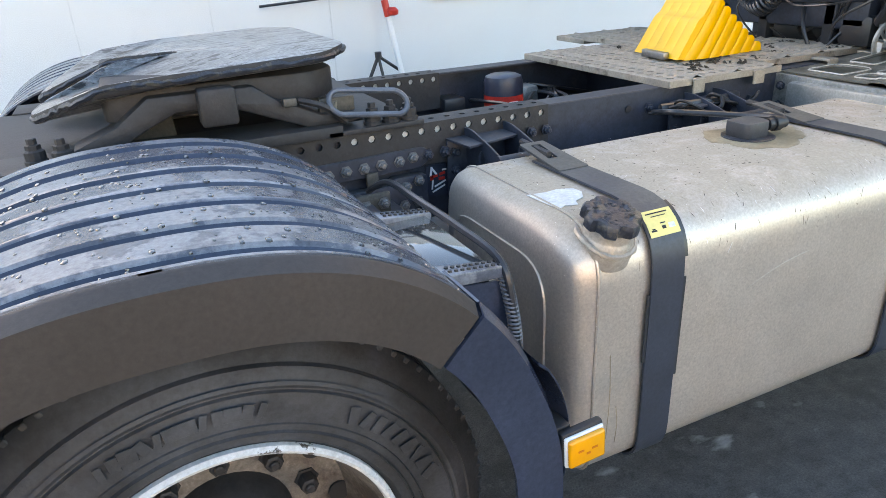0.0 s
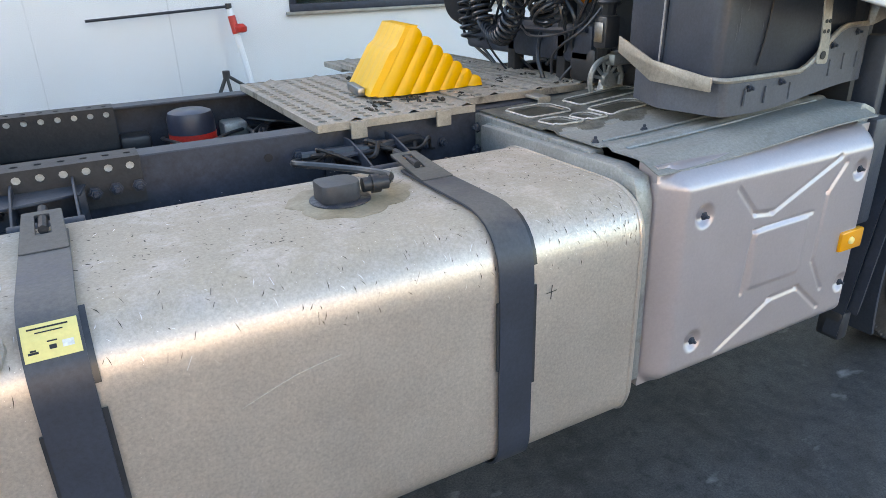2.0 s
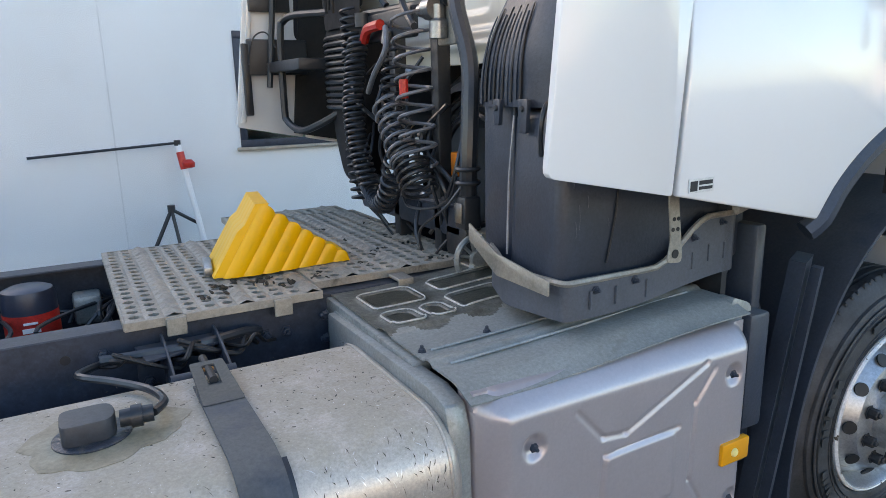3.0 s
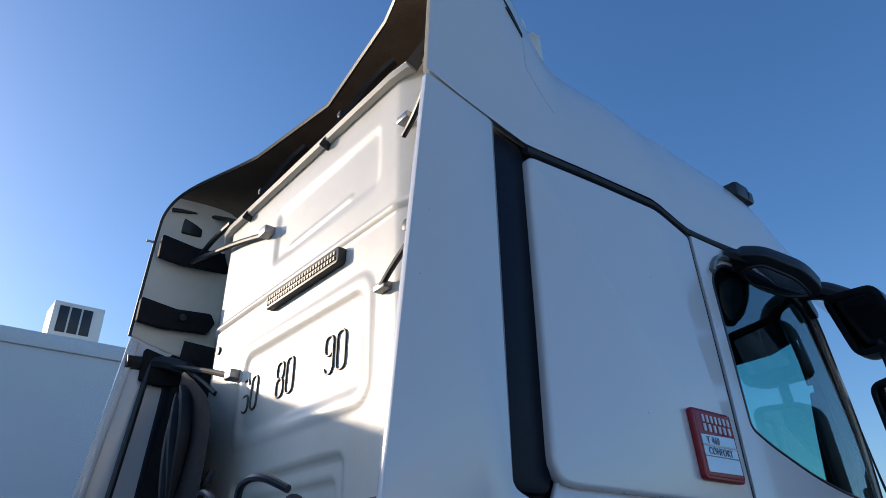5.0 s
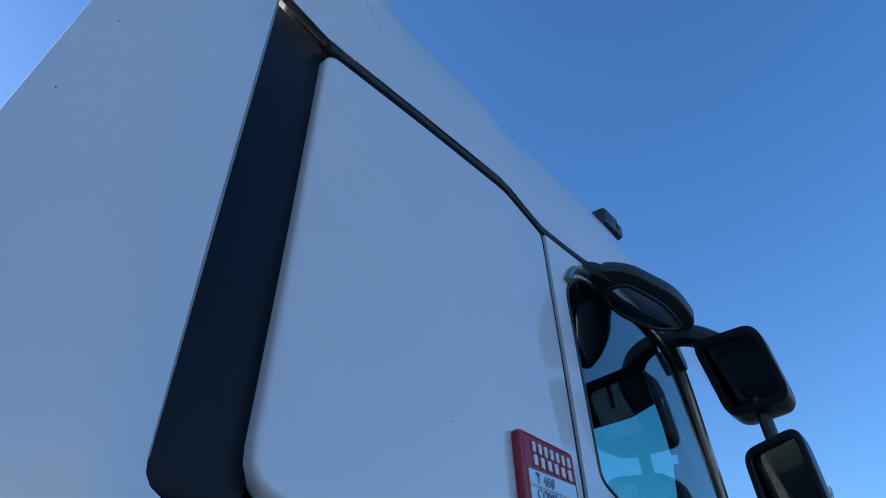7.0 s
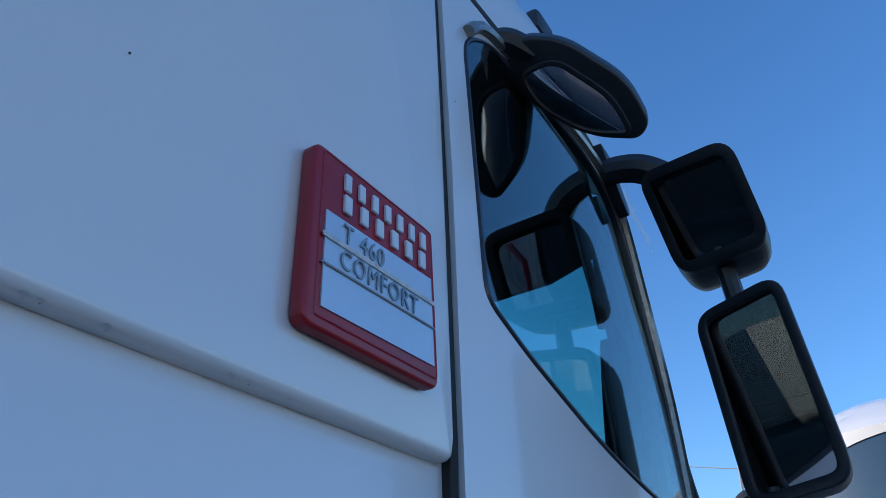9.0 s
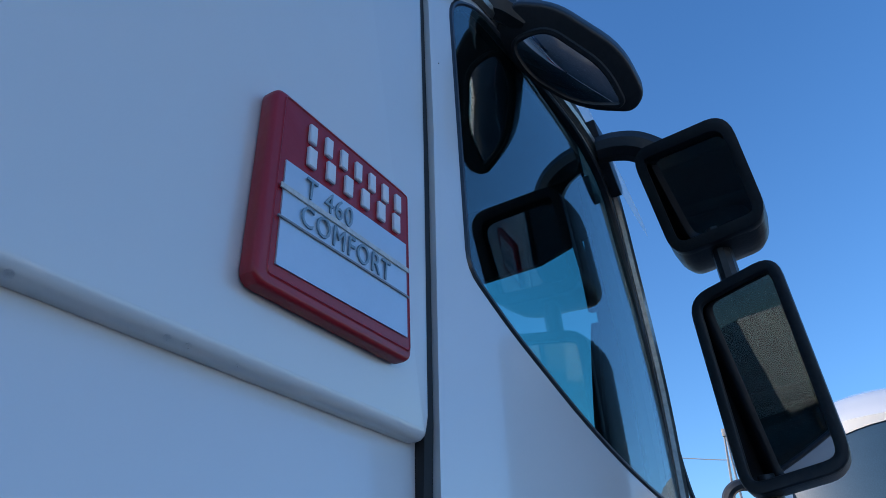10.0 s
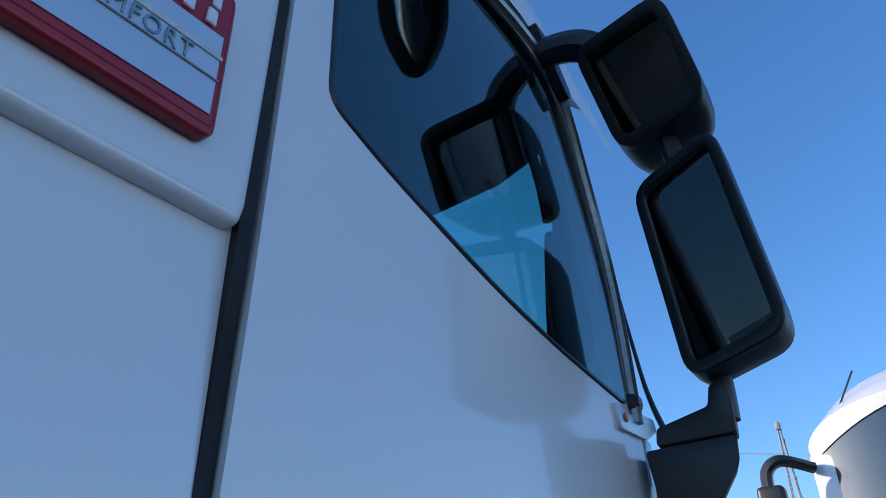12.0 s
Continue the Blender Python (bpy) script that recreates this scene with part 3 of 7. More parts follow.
    part("handle_bar", tube([(1.04, -0.43, 1.20), (1.10, -0.45, 1.18), (1.16, -0.44, 1.13)], 0.009, 6), FRAME_BROWN, hub)
    part("grease_fitting", box(0.995, 1.03, -0.455, -0.435, 1.19, 1.212, 0.004), TAN, hub)
    part("handle_rod", tube([(1.15, -0.40, 1.17), (1.07, -0.30, 1.18), (0.95, -0.15, 1.19)], 0.012, 8), LIPMETAL, hub)
    part("grease_hose", tube([(1.05, -0.2, 1.2), (1.15, -0.25, 1.17), (1.2, -0.15, 1.14), (1.3, -0.1, 1.1)], 0.008, 6), HOSE, hub)
    part("support_ear", prism([(0.62, 1.12), (0.74, 1.12), (0.73, 1.25), (0.61, 1.25)], lambda u, v: (u, -0.30, v), Vector((0, 0.04, 0)), 0.01), TAN, hub, "dirty tan rubber block")


PALE_STEEL = material("pale_worn_steel", (0.10, 0.115, 0.14), 0.4, metal=0.3, vary=0.2, scale=18)
fifth_wheel()


# wheels
def wheel(name, x, y, z, width, label, rear=False, radius=0.5, steer=0.0, turn=1):
    w = tagged(new(name), label)
    w.parent = truck
    w.matrix_basis = pose(x, y, z, 90, 0, steer)
    h = width / 2
    R = radius
    prof = [(0.292, h - 0.03), (0.315, h - 0.004), (0.36, h + 0.004), (0.415, h), (0.445, h - 0.012), (0.468, h - 0.03), (R - 0.004, h - 0.05)]
    tread = []
    for k in range(5):
        c = h - 0.055 - k * (width - 0.11) / 5
        d = (width - 0.11) / 5
        tread += [(R, c), (R, c - d + 0.014), (R - 0.013, c - d + 0.012), (R - 0.013, c - d + 0.002)]
    prof = prof + tread[:-2] + [(r, -q) for r, q in reversed(prof)]
    part("tyre", lathe(prof, Matrix.Identity(4), 96, caps=False), RUBBER, w, "worn black truck tyre")
    ring = lathe([(0.418, h + 0.0015), (0.424, h + 0.0045), (0.430, h + 0.0015)], Matrix.Identity(4), 96, caps=False)
    part("sidewall_ridge", ring, RUBBER, w)
    marks = bmesh.new()
    rnd = random.Random(int(x * 100))
    for start, count, gap, r0, r1 in ((20, 9, 4.2, 0.368, 0.402), (78, 12, 3.4, 0.372, 0.398), (150, 7, 5.0, 0.366, 0.404), (200, 10, 4.0, 0.37, 0.40), (268, 9, 4.4, 0.368, 0.402), (322, 6, 5.4, 0.37, 0.40)):
        for k in range(count):
            a = start + k * gap
            wd = rnd.choice((0.006, 0.009, 0.014))
            box(r0, r1, -wd, wd, -0.001, 0.0015, 0.0006, 1, bm=marks, turn=Matrix.Rotation(radians(a), 4, "Z") @ Matrix.Translation((0, 0, h + 0.0025)) @ Matrix.Rotation(radians(-1), 4, "Y") @ pose(0.385, 0, 0, 0, 0, rnd.choice((0, 18, -14))) @ Matrix.Translation((-0.385, 0, 0)))
    ob = part("raised_marking", marks, RUBBER, w, "worn raised sidewall marks")
    ob["kind"] = "stuff"
    for rr in (0.335, 0.352, 0.412, 0.452):
        part("sidewall_ridge", lathe([(rr - 0.003, h - 0.014 if rr > 0.44 else h - 0.001), (rr, h - 0.009 if rr > 0.44 else h + 0.0062), (rr + 0.003, h - 0.018 if rr > 0.44 else h - 0.001)], Matrix.Identity(4), 96, caps=False), RUBBER, w)
    lugs = bmesh.new()
    for k in range(90):
        box(R - 0.016, R + 0.001, -0.006, 0.006, h - 0.068, h - 0.046, 0.002, 1, bm=lugs, turn=Matrix.Rotation(2 * math.pi * (k + 0.3 * rnd.random()) / 90, 4, "Z"))
    ob = part("tread_edge", lugs, RUBBER, w, "worn tread shoulder")
    ob["kind"] = "stuff"
    part("rim_lip", lathe([(0.286, h - 0.012), (0.290, h - 0.001), (0.297, h + 0.003), (0.304, h - 0.004), (0.304, h - 0.015)], Matrix.Identity(4), 72, caps=False), RIM_LIP, w, "chipped white rim lip")
    if rear:
        rim = [(0.300, h - 0.006), (0.292, h - 0.004), (0.284, h - 0.018), (0.272, h - 0.05), (0.258, h - 0.10), (0.235, h - 0.165), (0.17, h - 0.18), (0.15, h - 0.178)]
    else:
        rim = [(0.302, h - 0.006), (0.292, h + 0.002), (0.284, h - 0.012), (0.274, h - 0.05), (0.262, h - 0.075), (0.245, h - 0.04), (0.205, h + 0.012), (0.165, h + 0.022), (0.14, h + 0.02)]
    part("rim", lathe(rim + [(rim[-1][0] - 0.06, rim[-1][1]), (0.004, rim[-1][1])], Matrix.Identity(4), 64, caps=False), RIM_RUSTY if rear else RIM, w, "rust-brown steel rim" if rear else "scuffed silver steel rim")
    zc = h - 0.18 if rear else h + 0.016
    for k in range(10):
        a = 2 * math.pi * (k + 0.5) / 10
        nut = new("wheel_nut", BOLT_BIG)
        nut.parent = w
        nut.matrix_basis = pose(0.1675 * math.cos(a), 0.1675 * math.sin(a), zc + 0.004)
    for k in range(10):
        a = 2 * math.pi * k / 10
        rr = 0.222 if rear else 0.222
        zz = h - 0.168 if rear else h - 0.006
        part("vent_hole", lathe([(0.024, 0), (0.024, 0.006)], pose(rr * math.cos(a), rr * math.sin(a), zz) @ (Matrix.Identity(4) if rear else Matrix.Rotation(radians(36), 4, (-math.sin(a), math.cos(a), 0))), 16), INK, w)
    hubp = [(0.125, zc - 0.02), (0.125, zc + 0.05), (0.11, zc + 0.085), (0.06, zc + 0.095)]
    part("hub", lathe(hubp, Matrix.Identity(4), 32), RIM if not rear else FRAME_BROWN, w)
    return w


wheel("rear_wheel", 0.65, -1.085, 0.50, 0.30, "rear truck wheel with worn tyre and scuffed rim", True)
wheel("rear_wheel", 0.65, 1.085, 0.50, 0.30, "rear truck wheel with worn tyre", True)
wheel("rear_inner_wheel", 0.65, -0.74, 0.50, 0.29, "inner rear truck wheel", True)
wheel("rear_inner_wheel", 0.65, 0.74, 0.50, 0.29, "inner rear truck wheel", True)
wheel("front_wheel", 4.63, -0.95, 0.51, 0.31, "front truck wheel with silver rim", radius=0.51)
wheel("front_wheel", 4.63, 0.95, 0.51, 0.31, "front truck wheel with silver rim", radius=0.51)
part("rear_axle", tube([(0.65, -1.0, 0.5), (0.65, 1.0, 0.5)], 0.09, 16, 0), FRAME, truck)
part("front_axle", tube([(4.60, -0.9, 0.46), (4.60, 0.9, 0.46)], 0.06, 12, 0), FRAME, truck)


# rear mudguards
def mudguard(s):
    g = tagged(new("mudguard"), "black ribbed plastic mudguard speckled with rain drops" if s < 0 else "black ribbed plastic mudguard")
    g.parent = truck
    cx, cz, R = 0.62, 0.55, 0.615
    yo, yi = 1.375, 0.60
    def arc(a, d=0.0):
        """A point of the flattened arch: a in degrees from the top, d inwards."""
        c, q = math.cos(radians(a)), math.sin(radians(a))
        k = (abs(c) ** 2.35 + abs(q) ** 2.35) ** (-1 / 2.35)
        r = R * k - d
        return cx + 0.975 * r * q, cz + 0.008 + 1.025 * r * c
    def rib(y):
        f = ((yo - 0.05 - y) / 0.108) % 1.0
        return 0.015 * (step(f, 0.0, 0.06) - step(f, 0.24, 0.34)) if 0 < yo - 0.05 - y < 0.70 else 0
    vs = arange(yi, yo - 0.03, 130)
    top_angs = arange(-75, 45, 44)
    def at(a, y):
        x, z = arc(a, rib(y) * (1 - step(a, 34, 44)))
        return (x, s * y, z)
    shell = sheet(top_angs, vs, at, lambda a, y: Vector((-0.006 * math.sin(radians(a)), 0, -0.006 * math.cos(radians(a)))))
    # Groove faces get the darker plastic: groove shade goes into the colour.
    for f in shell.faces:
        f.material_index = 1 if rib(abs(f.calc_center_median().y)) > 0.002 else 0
    part("top_shell", shell, (FENDER, FENDER_LOW), g, "ribbed black plastic, dried dirt on the ribs, shade painted in the grooves")
    def lip(a, t, depth=0.10):
        d = 0.014 * step(t, 0, 0.2) + (0 if t < 0.2 else (t - 0.2) / 0.8 * depth)
        x, z = arc(a, d)
        return (x, s * (yo - 0.03 + 0.03 * step(t, 0, 0.2)), z)
    part("side_skirt", sheet(top_angs, [0, 0.05, 0.1, 0.15, 0.2, 0.5, 0.9, 1.0], lip, (0, -s * 0.008, 0)), SKIRT, g, "matt brownish black plastic skirt")
    low = arange(45.6, 116, 26)
    def low_at(a, y):
        x, z = arc(a, -0.006 - 0.014 * step(a, 60, 80))
        return (x, s * y, z)
    part("front_shell", sheet(low, arange(1.215, yo - 0.03, 6), low_at, lambda a, y: Vector((-0.006, 0, 0))), FENDER_LOW, g)
    def low_lip(a, t):
        d = -0.006 - 0.014 * step(a, 60, 80) + 0.014 * step(t, 0, 0.2) + (0 if t < 0.2 else (t - 0.2) / 0.8 * 0.10)
        x, z = arc(a, d)
        return (x, s * (yo - 0.03 + 0.032 * step(t, 0, 0.2)), z)
    part("front_skirt", sheet(low, [0, 0.06, 0.12, 0.2, 0.5, 1.0], low_lip, (0, -s * 0.008, 0)), FENDER_LOW, g)
    def fold(a, t):
        x, z = arc(a, -0.02 - 0.028 * t * math.sin(math.pi * (a - 62) / 26) ** 0.6 if 62 < a < 88 else -0.02)
        return (x, s * (yo - 0.13 + 0.10 * t), z)
    part("skirt_fold", sheet(arange(62, 88, 12), arange(0, 1, 5), fold, (0, 0, -0.006)), FENDER_LOW, g)
    if s < 0:
        drops = bmesh.new()
        rnd = random.Random(3)
        for _ in range(620):
            a, y, r = rnd.uniform(-50, 44), rnd.uniform(0.66, yo - 0.05), rnd.choice((0.0018, 0.0024, 0.003, 0.004, 0.0055))
            p = Vector(at(a, y))
            nrm = Vector((math.sin(radians(a)), 0, math.cos(radians(a))))
            q = nrm.to_track_quat("Z", "Y").to_matrix().to_4x4()
            lathe([(r, -0.001), (r * 0.85, r * 0.3), (r * 0.45, r * 0.5)], Matrix.Translation(p) @ q @ Matrix.Diagonal((1.6, 1, 1, 1)), 6, drops)
        ob = part("rain_film", drops, GLASS_DROP, g, "small rain drops")
        ob["kind"] = "stuff"
    return g


SKIRT = material("skirt_plastic", (0.042, 0.035, 0.033), 0.55, vary=0.15, scale=4, bump=0.15)


GLASS_DROP = material("rain_drop", (0.02, 0.022, 0.025), 0.04, vary=0.05, coat=1.0)
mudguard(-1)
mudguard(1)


# fuel tank
def fuel_tank():
    x0, x1, yo, yi, z0, z1 = 1.365, 2.785, -1.225, -0.62, 0.415, 1.032
    g = tagged(new("fuel_tank"), "large scuffed aluminium fuel tank with two dark straps")
    g.parent = truck
    line = rounded([(yo, z0), (yi, z0), (yi, z1), (yo, z1)], [0.09, 0.09, 0.12, 0.135], 8)
    mid = Vector(((yo + yi) / 2, (z0 + z1) / 2))
    b = bmesh.new()
    stations = [(x0 - 0.030, 0.55), (x0 - 0.027, 0.75), (x0 - 0.018, 0.88), (x0 - 0.006, 0.945), (x0 + 0.010, 0.98), (x0 + 0.030, 0.997), (x0 + 0.045, 1.0)]
    stations += [(x, 1.0) for x in arange(x0 + 0.10, x1 - 0.10, 12)]
    stations += [(x1 - 0.03, 1.0), (x1 - 0.012, 1.004), (x1, 0.985), (x1 + 0.012, 0.95), (x1 + 0.02, 0.85), (x1 + 0.022, 0.6)]
    def shrink(p, f):
        d = (1 - f) * 0.33
        q = Vector(p) - mid
        hx, hz = (yi - yo) / 2, (z1 - z0) / 2
        return mid.x + q.x * (hx - d) / hx, mid.y + q.y * (hz - d) / hz
    rings = [[b.verts.new((x, *shrink(p, f))) for p in line] for x, f in stations]
    n = len(line)
    for i in range(len(rings) - 1):
        for k in range(n):
            b.faces.new((rings[i][k], rings[i][(k + 1) % n], rings[i + 1][(k + 1) % n], rings[i + 1][k]))
    b.faces.new(rings[0])
    b.faces.new(rings[-1])
    part("tank_shell", b, ALU, g, "dull aluminium shell, dusty on top", smooth=40)
    # seam weld at both ends
    for xs in (x0 + 0.040, x1 - 0.018):
        pts = [(xs, mid.x + (p[0] - mid.x) * 1.002, mid.y + (p[1] - mid.y) * 1.002) for p in line]
        part("end_seam", tube(pts, 0.004, 6, 0, closed=True), ALU, g)
    # embossed line on the rear end
    em = rounded([(yo + 0.09, z0 + 0.09), (yi - 0.09, z0 + 0.09), (yi - 0.09, z1 - 0.10), (yo + 0.09, z1 - 0.10)], 0.10, 6)
    part("end_bead", tube([(x0 - 0.026, p[0], p[1]) for p in em], 0.006, 6, 0, closed=True), ALU, g)
    # straps
    top = rounded([(yo - 0.006, z0 - 0.006), (yi, z0 - 0.006), (yi, z1 + 0.006), (yo - 0.006, z1 + 0.006)], [0.095, 0.09, 0.12, 0.14], 8)
    for xs in (1.575, 2.411):
        w = 0.043
        low = [p for p in top[0:9]]
        high = [p for p in top[27:36]]
        order = clean([(-0.80, z0 - 0.006)] + low[::-1] + high[::-1] + [(-0.78, z1 + 0.006)])
        strap = part("strap", ribbon(order, xs - w, xs + w, 0.006), STRAP, g, "dark plastic-coated steel strap")
        part("strap_liner", ribbon(order[-9:-3], xs + w - 0.004, xs + w + 0.010, 0.004), HOSE, strap)
        part("strap_liner", ribbon([(yo - 0.006, 0.885), (yo - 0.006, 0.76), (yo - 0.006, 0.64)][::-1], xs + w - 0.004, xs + w + 0.009, 0.004), HOSE, strap)
        part("strap_liner", ribbon([(yo - 0.006, 0.865), (yo - 0.006, 0.70)][::-1], xs - w - 0.006, xs - w + 0.004, 0.004), HOSE, strap)
        hole = rounded([(-0.014, -0.81), (0.014, -0.81), (0.014, -0.725), (-0.014, -0.725)], 0.004, 2)
        tip = rounded([(-w, -0.90), (w, -0.90), (w * 0.86, -0.705), (-w * 0.86, -0.705)], 0.006, 3)
        part("strap_end", prism(tip, lambda u, v: (xs + u, v, z1 + 0.015 + 0.02 * step(v, -0.85, -0.70)), Vector((0, 0, -0.007)), 0.001, 1, holes=[hole]), STRAP_DUSTY, strap, "dust-covered strap end with a slot")
        part("slot_bolt", tube([(xs, -0.79, z1 + 0.020), (xs, -0.66, z1 + 0.026)], 0.010, 8, 0), FRAME_BROWN, strap)
        if xs > 2:
            part("rust_patch", prism(rounded([(-0.011, -0.742), (0.011, -0.742), (0.012, -0.726), (-0.012, -0.726)], 0.003, 2), lambda u, v: (xs + u, v, z1 + 0.028), Vector((0, 0, -0.004)), 0), RUST, strap, "orange rust in the slot")
        part("joint_pin", tube([(xs - 0.075, -0.66, z1 - 0.020), (xs + 0.075, -0.66, z1 - 0.020)], 0.017, 14, 0), FRAME, strap)
        ear = rounded([(-0.70, z1 - 0.07), (-0.452, z1 - 0.17), (-0.452, z1 + 0.035), (-0.50, z1 + 0.036), (-0.60, z1 + 0.012), (-0.70, z1 - 0.02)], [0.03, 0.0, 0.0, 0.03, 0.03, 0.03], 4)
        eye = [(-0.555 + 0.018 * math.cos(t), z1 - 0.045 + 0.032 * math.sin(t)) for t in (2 * math.pi * k / 14 for k in range(14))]
        for dx in (-0.068, 0.062):
            part("hinge_ear", prism(ear, lambda u, v: (xs + dx, u, v), Vector((0.006, 0, 0)), 0.001, 1, holes=[eye]), FRAME, strap, "dark steel ear plate")
        part("back_plate", box(xs - 0.13, xs + 0.085, -0.462, -0.453, z1 - 0.16, z1 + 0.005, 0.002), FRAME, strap)
        top_plate = prism([(xs - 0.13, -0.452), (xs + 0.09, -0.452), (xs + 0.075, -0.53), (xs - 0.115, -0.575)], lambda u, v: (u, v, z1 + 0.012), Vector((0, 0, -0.007)), 0.001, 1)
        part("top_bracket", top_plate, FRAME, strap)
        bolts(BOLT, [(xs - 0.105, -0.462, z1 - 0.03), (xs - 0.105, -0.462, z1 - 0.085)], "-y", strap)
        if xs < 2:
            def on_bend(u, v, h):
                (y, z), nrm = along(high, v)
                return (xs + u, y - nrm[0] * h, z - nrm[1] * h)
            st = part("diesel_sticker", sheet(arange(-w + 0.004, w - 0.004, 2), arange(0.36, 0.63, 8), lambda u, v: on_bend(u, v, 0.0085)), STICKER_Y, strap, "yellow warning sticker with small dark print", smooth=0)
            for a, c, d, e in ((-0.030, 0.026, 0.385, 0.400), (-0.020, 0.018, 0.425, 0.436), (-0.006, 0.008, 0.50, 0.512), (-0.004, 0.006, 0.535, 0.57), (-0.030, -0.022, 0.55, 0.565), (-0.033, -0.019, 0.567, 0.585)):
                part("print_bar", sheet([a, c], arange(d, e, 2), lambda u, v: on_bend(u, v, 0.0093)), INK, st, smooth=0)
            part("print_bar", sheet([0.014, 0.030], arange(0.52, 0.575, 2), lambda u, v: on_bend(u, v, 0.0093)), PAPER, st, smooth=0)
    # filler cap
    m = pose(1.448, -1.188, 1.012, 17, 0, 6)
    part("filler_neck", lathe([(0.060, -0.06), (0.058, -0.012), (0.052, -0.004), (0.050, 0.0), (0.050, 0.026)], m, 40), TANK_NECK, g, "bare aluminium filler neck with weld bead")
    part("neck_weld", tube([tuple(m @ Vector((0.061 * math.cos(a), 0.061 * math.sin(a), -0.006 - 0.016 * max(0, -math.sin(a))))) for a in (2 * math.pi * k / 40 for k in range(40))], lambda t: 0.0055 + 0.0015 * math.sin(t * 90), 6, 0, closed=True), TANK_NECK, g)
    n = 56
    b = bmesh.new()
    def cap_r(k):
        f = (k / n * 7) % 1.0
        return 0.050 + 0.009 * (step(f, 0.08, 0.18) - step(f, 0.62, 0.72))
    rings = [[b.verts.new(m @ Vector((cap_r(k) * f * math.cos(2 * math.pi * k / n), cap_r(k) * f * math.sin(2 * math.pi * k / n), h))) for k in range(n)] for h, f in ((0.018, 0.98), (0.022, 1.04), (0.038, 1.04), (0.045, 0.97), (0.047, 0.80), (0.043, 0.64), (0.046, 0.25))]
    for i in range(len(rings) - 1):
        for k in range(n):
            b.faces.new((rings[i][k], rings[i][(k + 1) % n], rings[i + 1][(k + 1) % n], rings[i + 1][k]))
    b.faces.new(rings[0])
    b.faces.new(rings[-1])
    rnd = random.Random(4)
    for _ in range(60):
        a, r = rnd.uniform(0, 6.28), rnd.uniform(0, 0.05)
        bmesh.ops.create_icosphere(b, subdivisions=1, radius=rnd.uniform(0.002, 0.006), matrix=m @ Matrix.Translation((r * math.cos(a), r * math.sin(a), 0.045)) @ Matrix.Diagonal((1.5, 1, 0.6, 1)))
    part("filler_cap", b, CAKED, g, "black lobed filler cap caked with dirt")
    torn = [(1.392, -0.975), (1.44, -0.982), (1.470, -0.978), (1.505, -0.990), (1.508, -1.02), (1.490, -1.05), (1.462, -1.062), (1.452, -1.085), (1.425, -1.074), (1.405, -1.085), (1.400, -1.05)]
    part("paper_label", prism(torn, lambda x, y: (x, y, z1 + 0.0024), Vector((0, 0, -0.0015)), 0), PAPER, g, "torn white paper label", smooth=0)
    # scuffs and specks
    rnd = random.Random(12)
    for _ in range(14):
        x, a = rnd.uniform(1.7, 2.75), rnd.uniform(0.15, 0.95)
        (y, z), nrm = along(high, a)
        l, sl = rnd.uniform(0.008, 0.035), rnd.uniform(-0.6, 0.2)
        (y2, z2), _n2 = along(high, min(1, max(0, a + l * 4)))
        part("scratch_mark", tube([(x, y + 0.0056 * nrm[0], z + 0.0056 * nrm[1]), (x + l * sl, y2 + 0.0056 * _n2[0], z2 + 0.0056 * _n2[1])], rnd.uniform(0.0003, 0.0006), 4, 0), FRAME_BROWN if rnd.random() < 0.7 else LETTER, g)
    b = bmesh.new()
    for _ in range(240):
        x, y, r = rnd.uniform(x0 + 0.06, x1 - 0.03), rnd.uniform(-1.09, -0.68), rnd.uniform(0.0006, 0.002)
        bmesh.ops.create_icosphere(b, subdivisions=1, radius=r, matrix=pose(x, y, z1, 0, 0, rnd.uniform(0, 180)) @ Matrix.Diagonal((rnd.uniform(1, 4), 1, 0.4, 1)))
    for _ in range(420):
        x, y, r = x0 + 0.06 + (x1 - x0 - 0.1) * rnd.random() ** 1.3, rnd.uniform(-1.13, -0.70), rnd.uniform(0.0005, 0.0013)
        bmesh.ops.create_icosphere(b, subdivisions=1, radius=r, matrix=pose(x, y, z1 - 0.0002 - 0.02 * max(0, (-1.09 - y) / 0.05) ** 2 * 0.4, 0, 0, rnd.uniform(-30, 30)) @ Matrix.Diagonal((rnd.uniform(1, 4.5), 1, 0.4, 1)))
    ob = part("dirt_crust", b, MUD, g, "dark dirt specks")
    ob["kind"] = "stuff"
    # short scuffs, thickest on the front shoulder and the top
    for name, mat, count in (("scuff_marks", MUD, 300), ("pale_scratches", BRIGHT_SCRATCH, 110)):
        b = bmesh.new()
        for _ in range(count):
            x = x1 - 0.03 - (x1 - x0 - 0.10) * rnd.random() ** 1.7
            shoulder = rnd.random() < 0.45
            l, w, turn = rnd.uniform(0.006, 0.024), rnd.uniform(0.0004, 0.0011), rnd.uniform(-1.0, 1.0) if shoulder else rnd.uniform(0, 3.14)
            if shoulder:
                (y, z), nrm = along(high, rnd.uniform(0.25, 0.98))
                out = -Vector((0, nrm[0], nrm[1]))
                p = Vector((x, y, z)) - out * 0.0054
            else:
                out, p = Vector((0, 0, 1)), Vector((x, rnd.uniform(-1.08, -0.66), z1 + 0.0006))
            e1 = Vector((1, 0, 0)) * math.sin(turn) * 0.7 + out.cross(Vector((1, 0, 0))) * math.cos(turn)
            e2 = out.cross(e1).normalized()
            q = [p - e1 * l / 2, p + e2 * w + out * 0.0003, p + e1 * l / 2 + e2 * w * 2, p - e2 * w + out * 0.0003]
            b.faces.new([b.verts.new(v) for v in q])
        ob = part(name, b, mat, g, "fine scuffs on the aluminium", smooth=0)
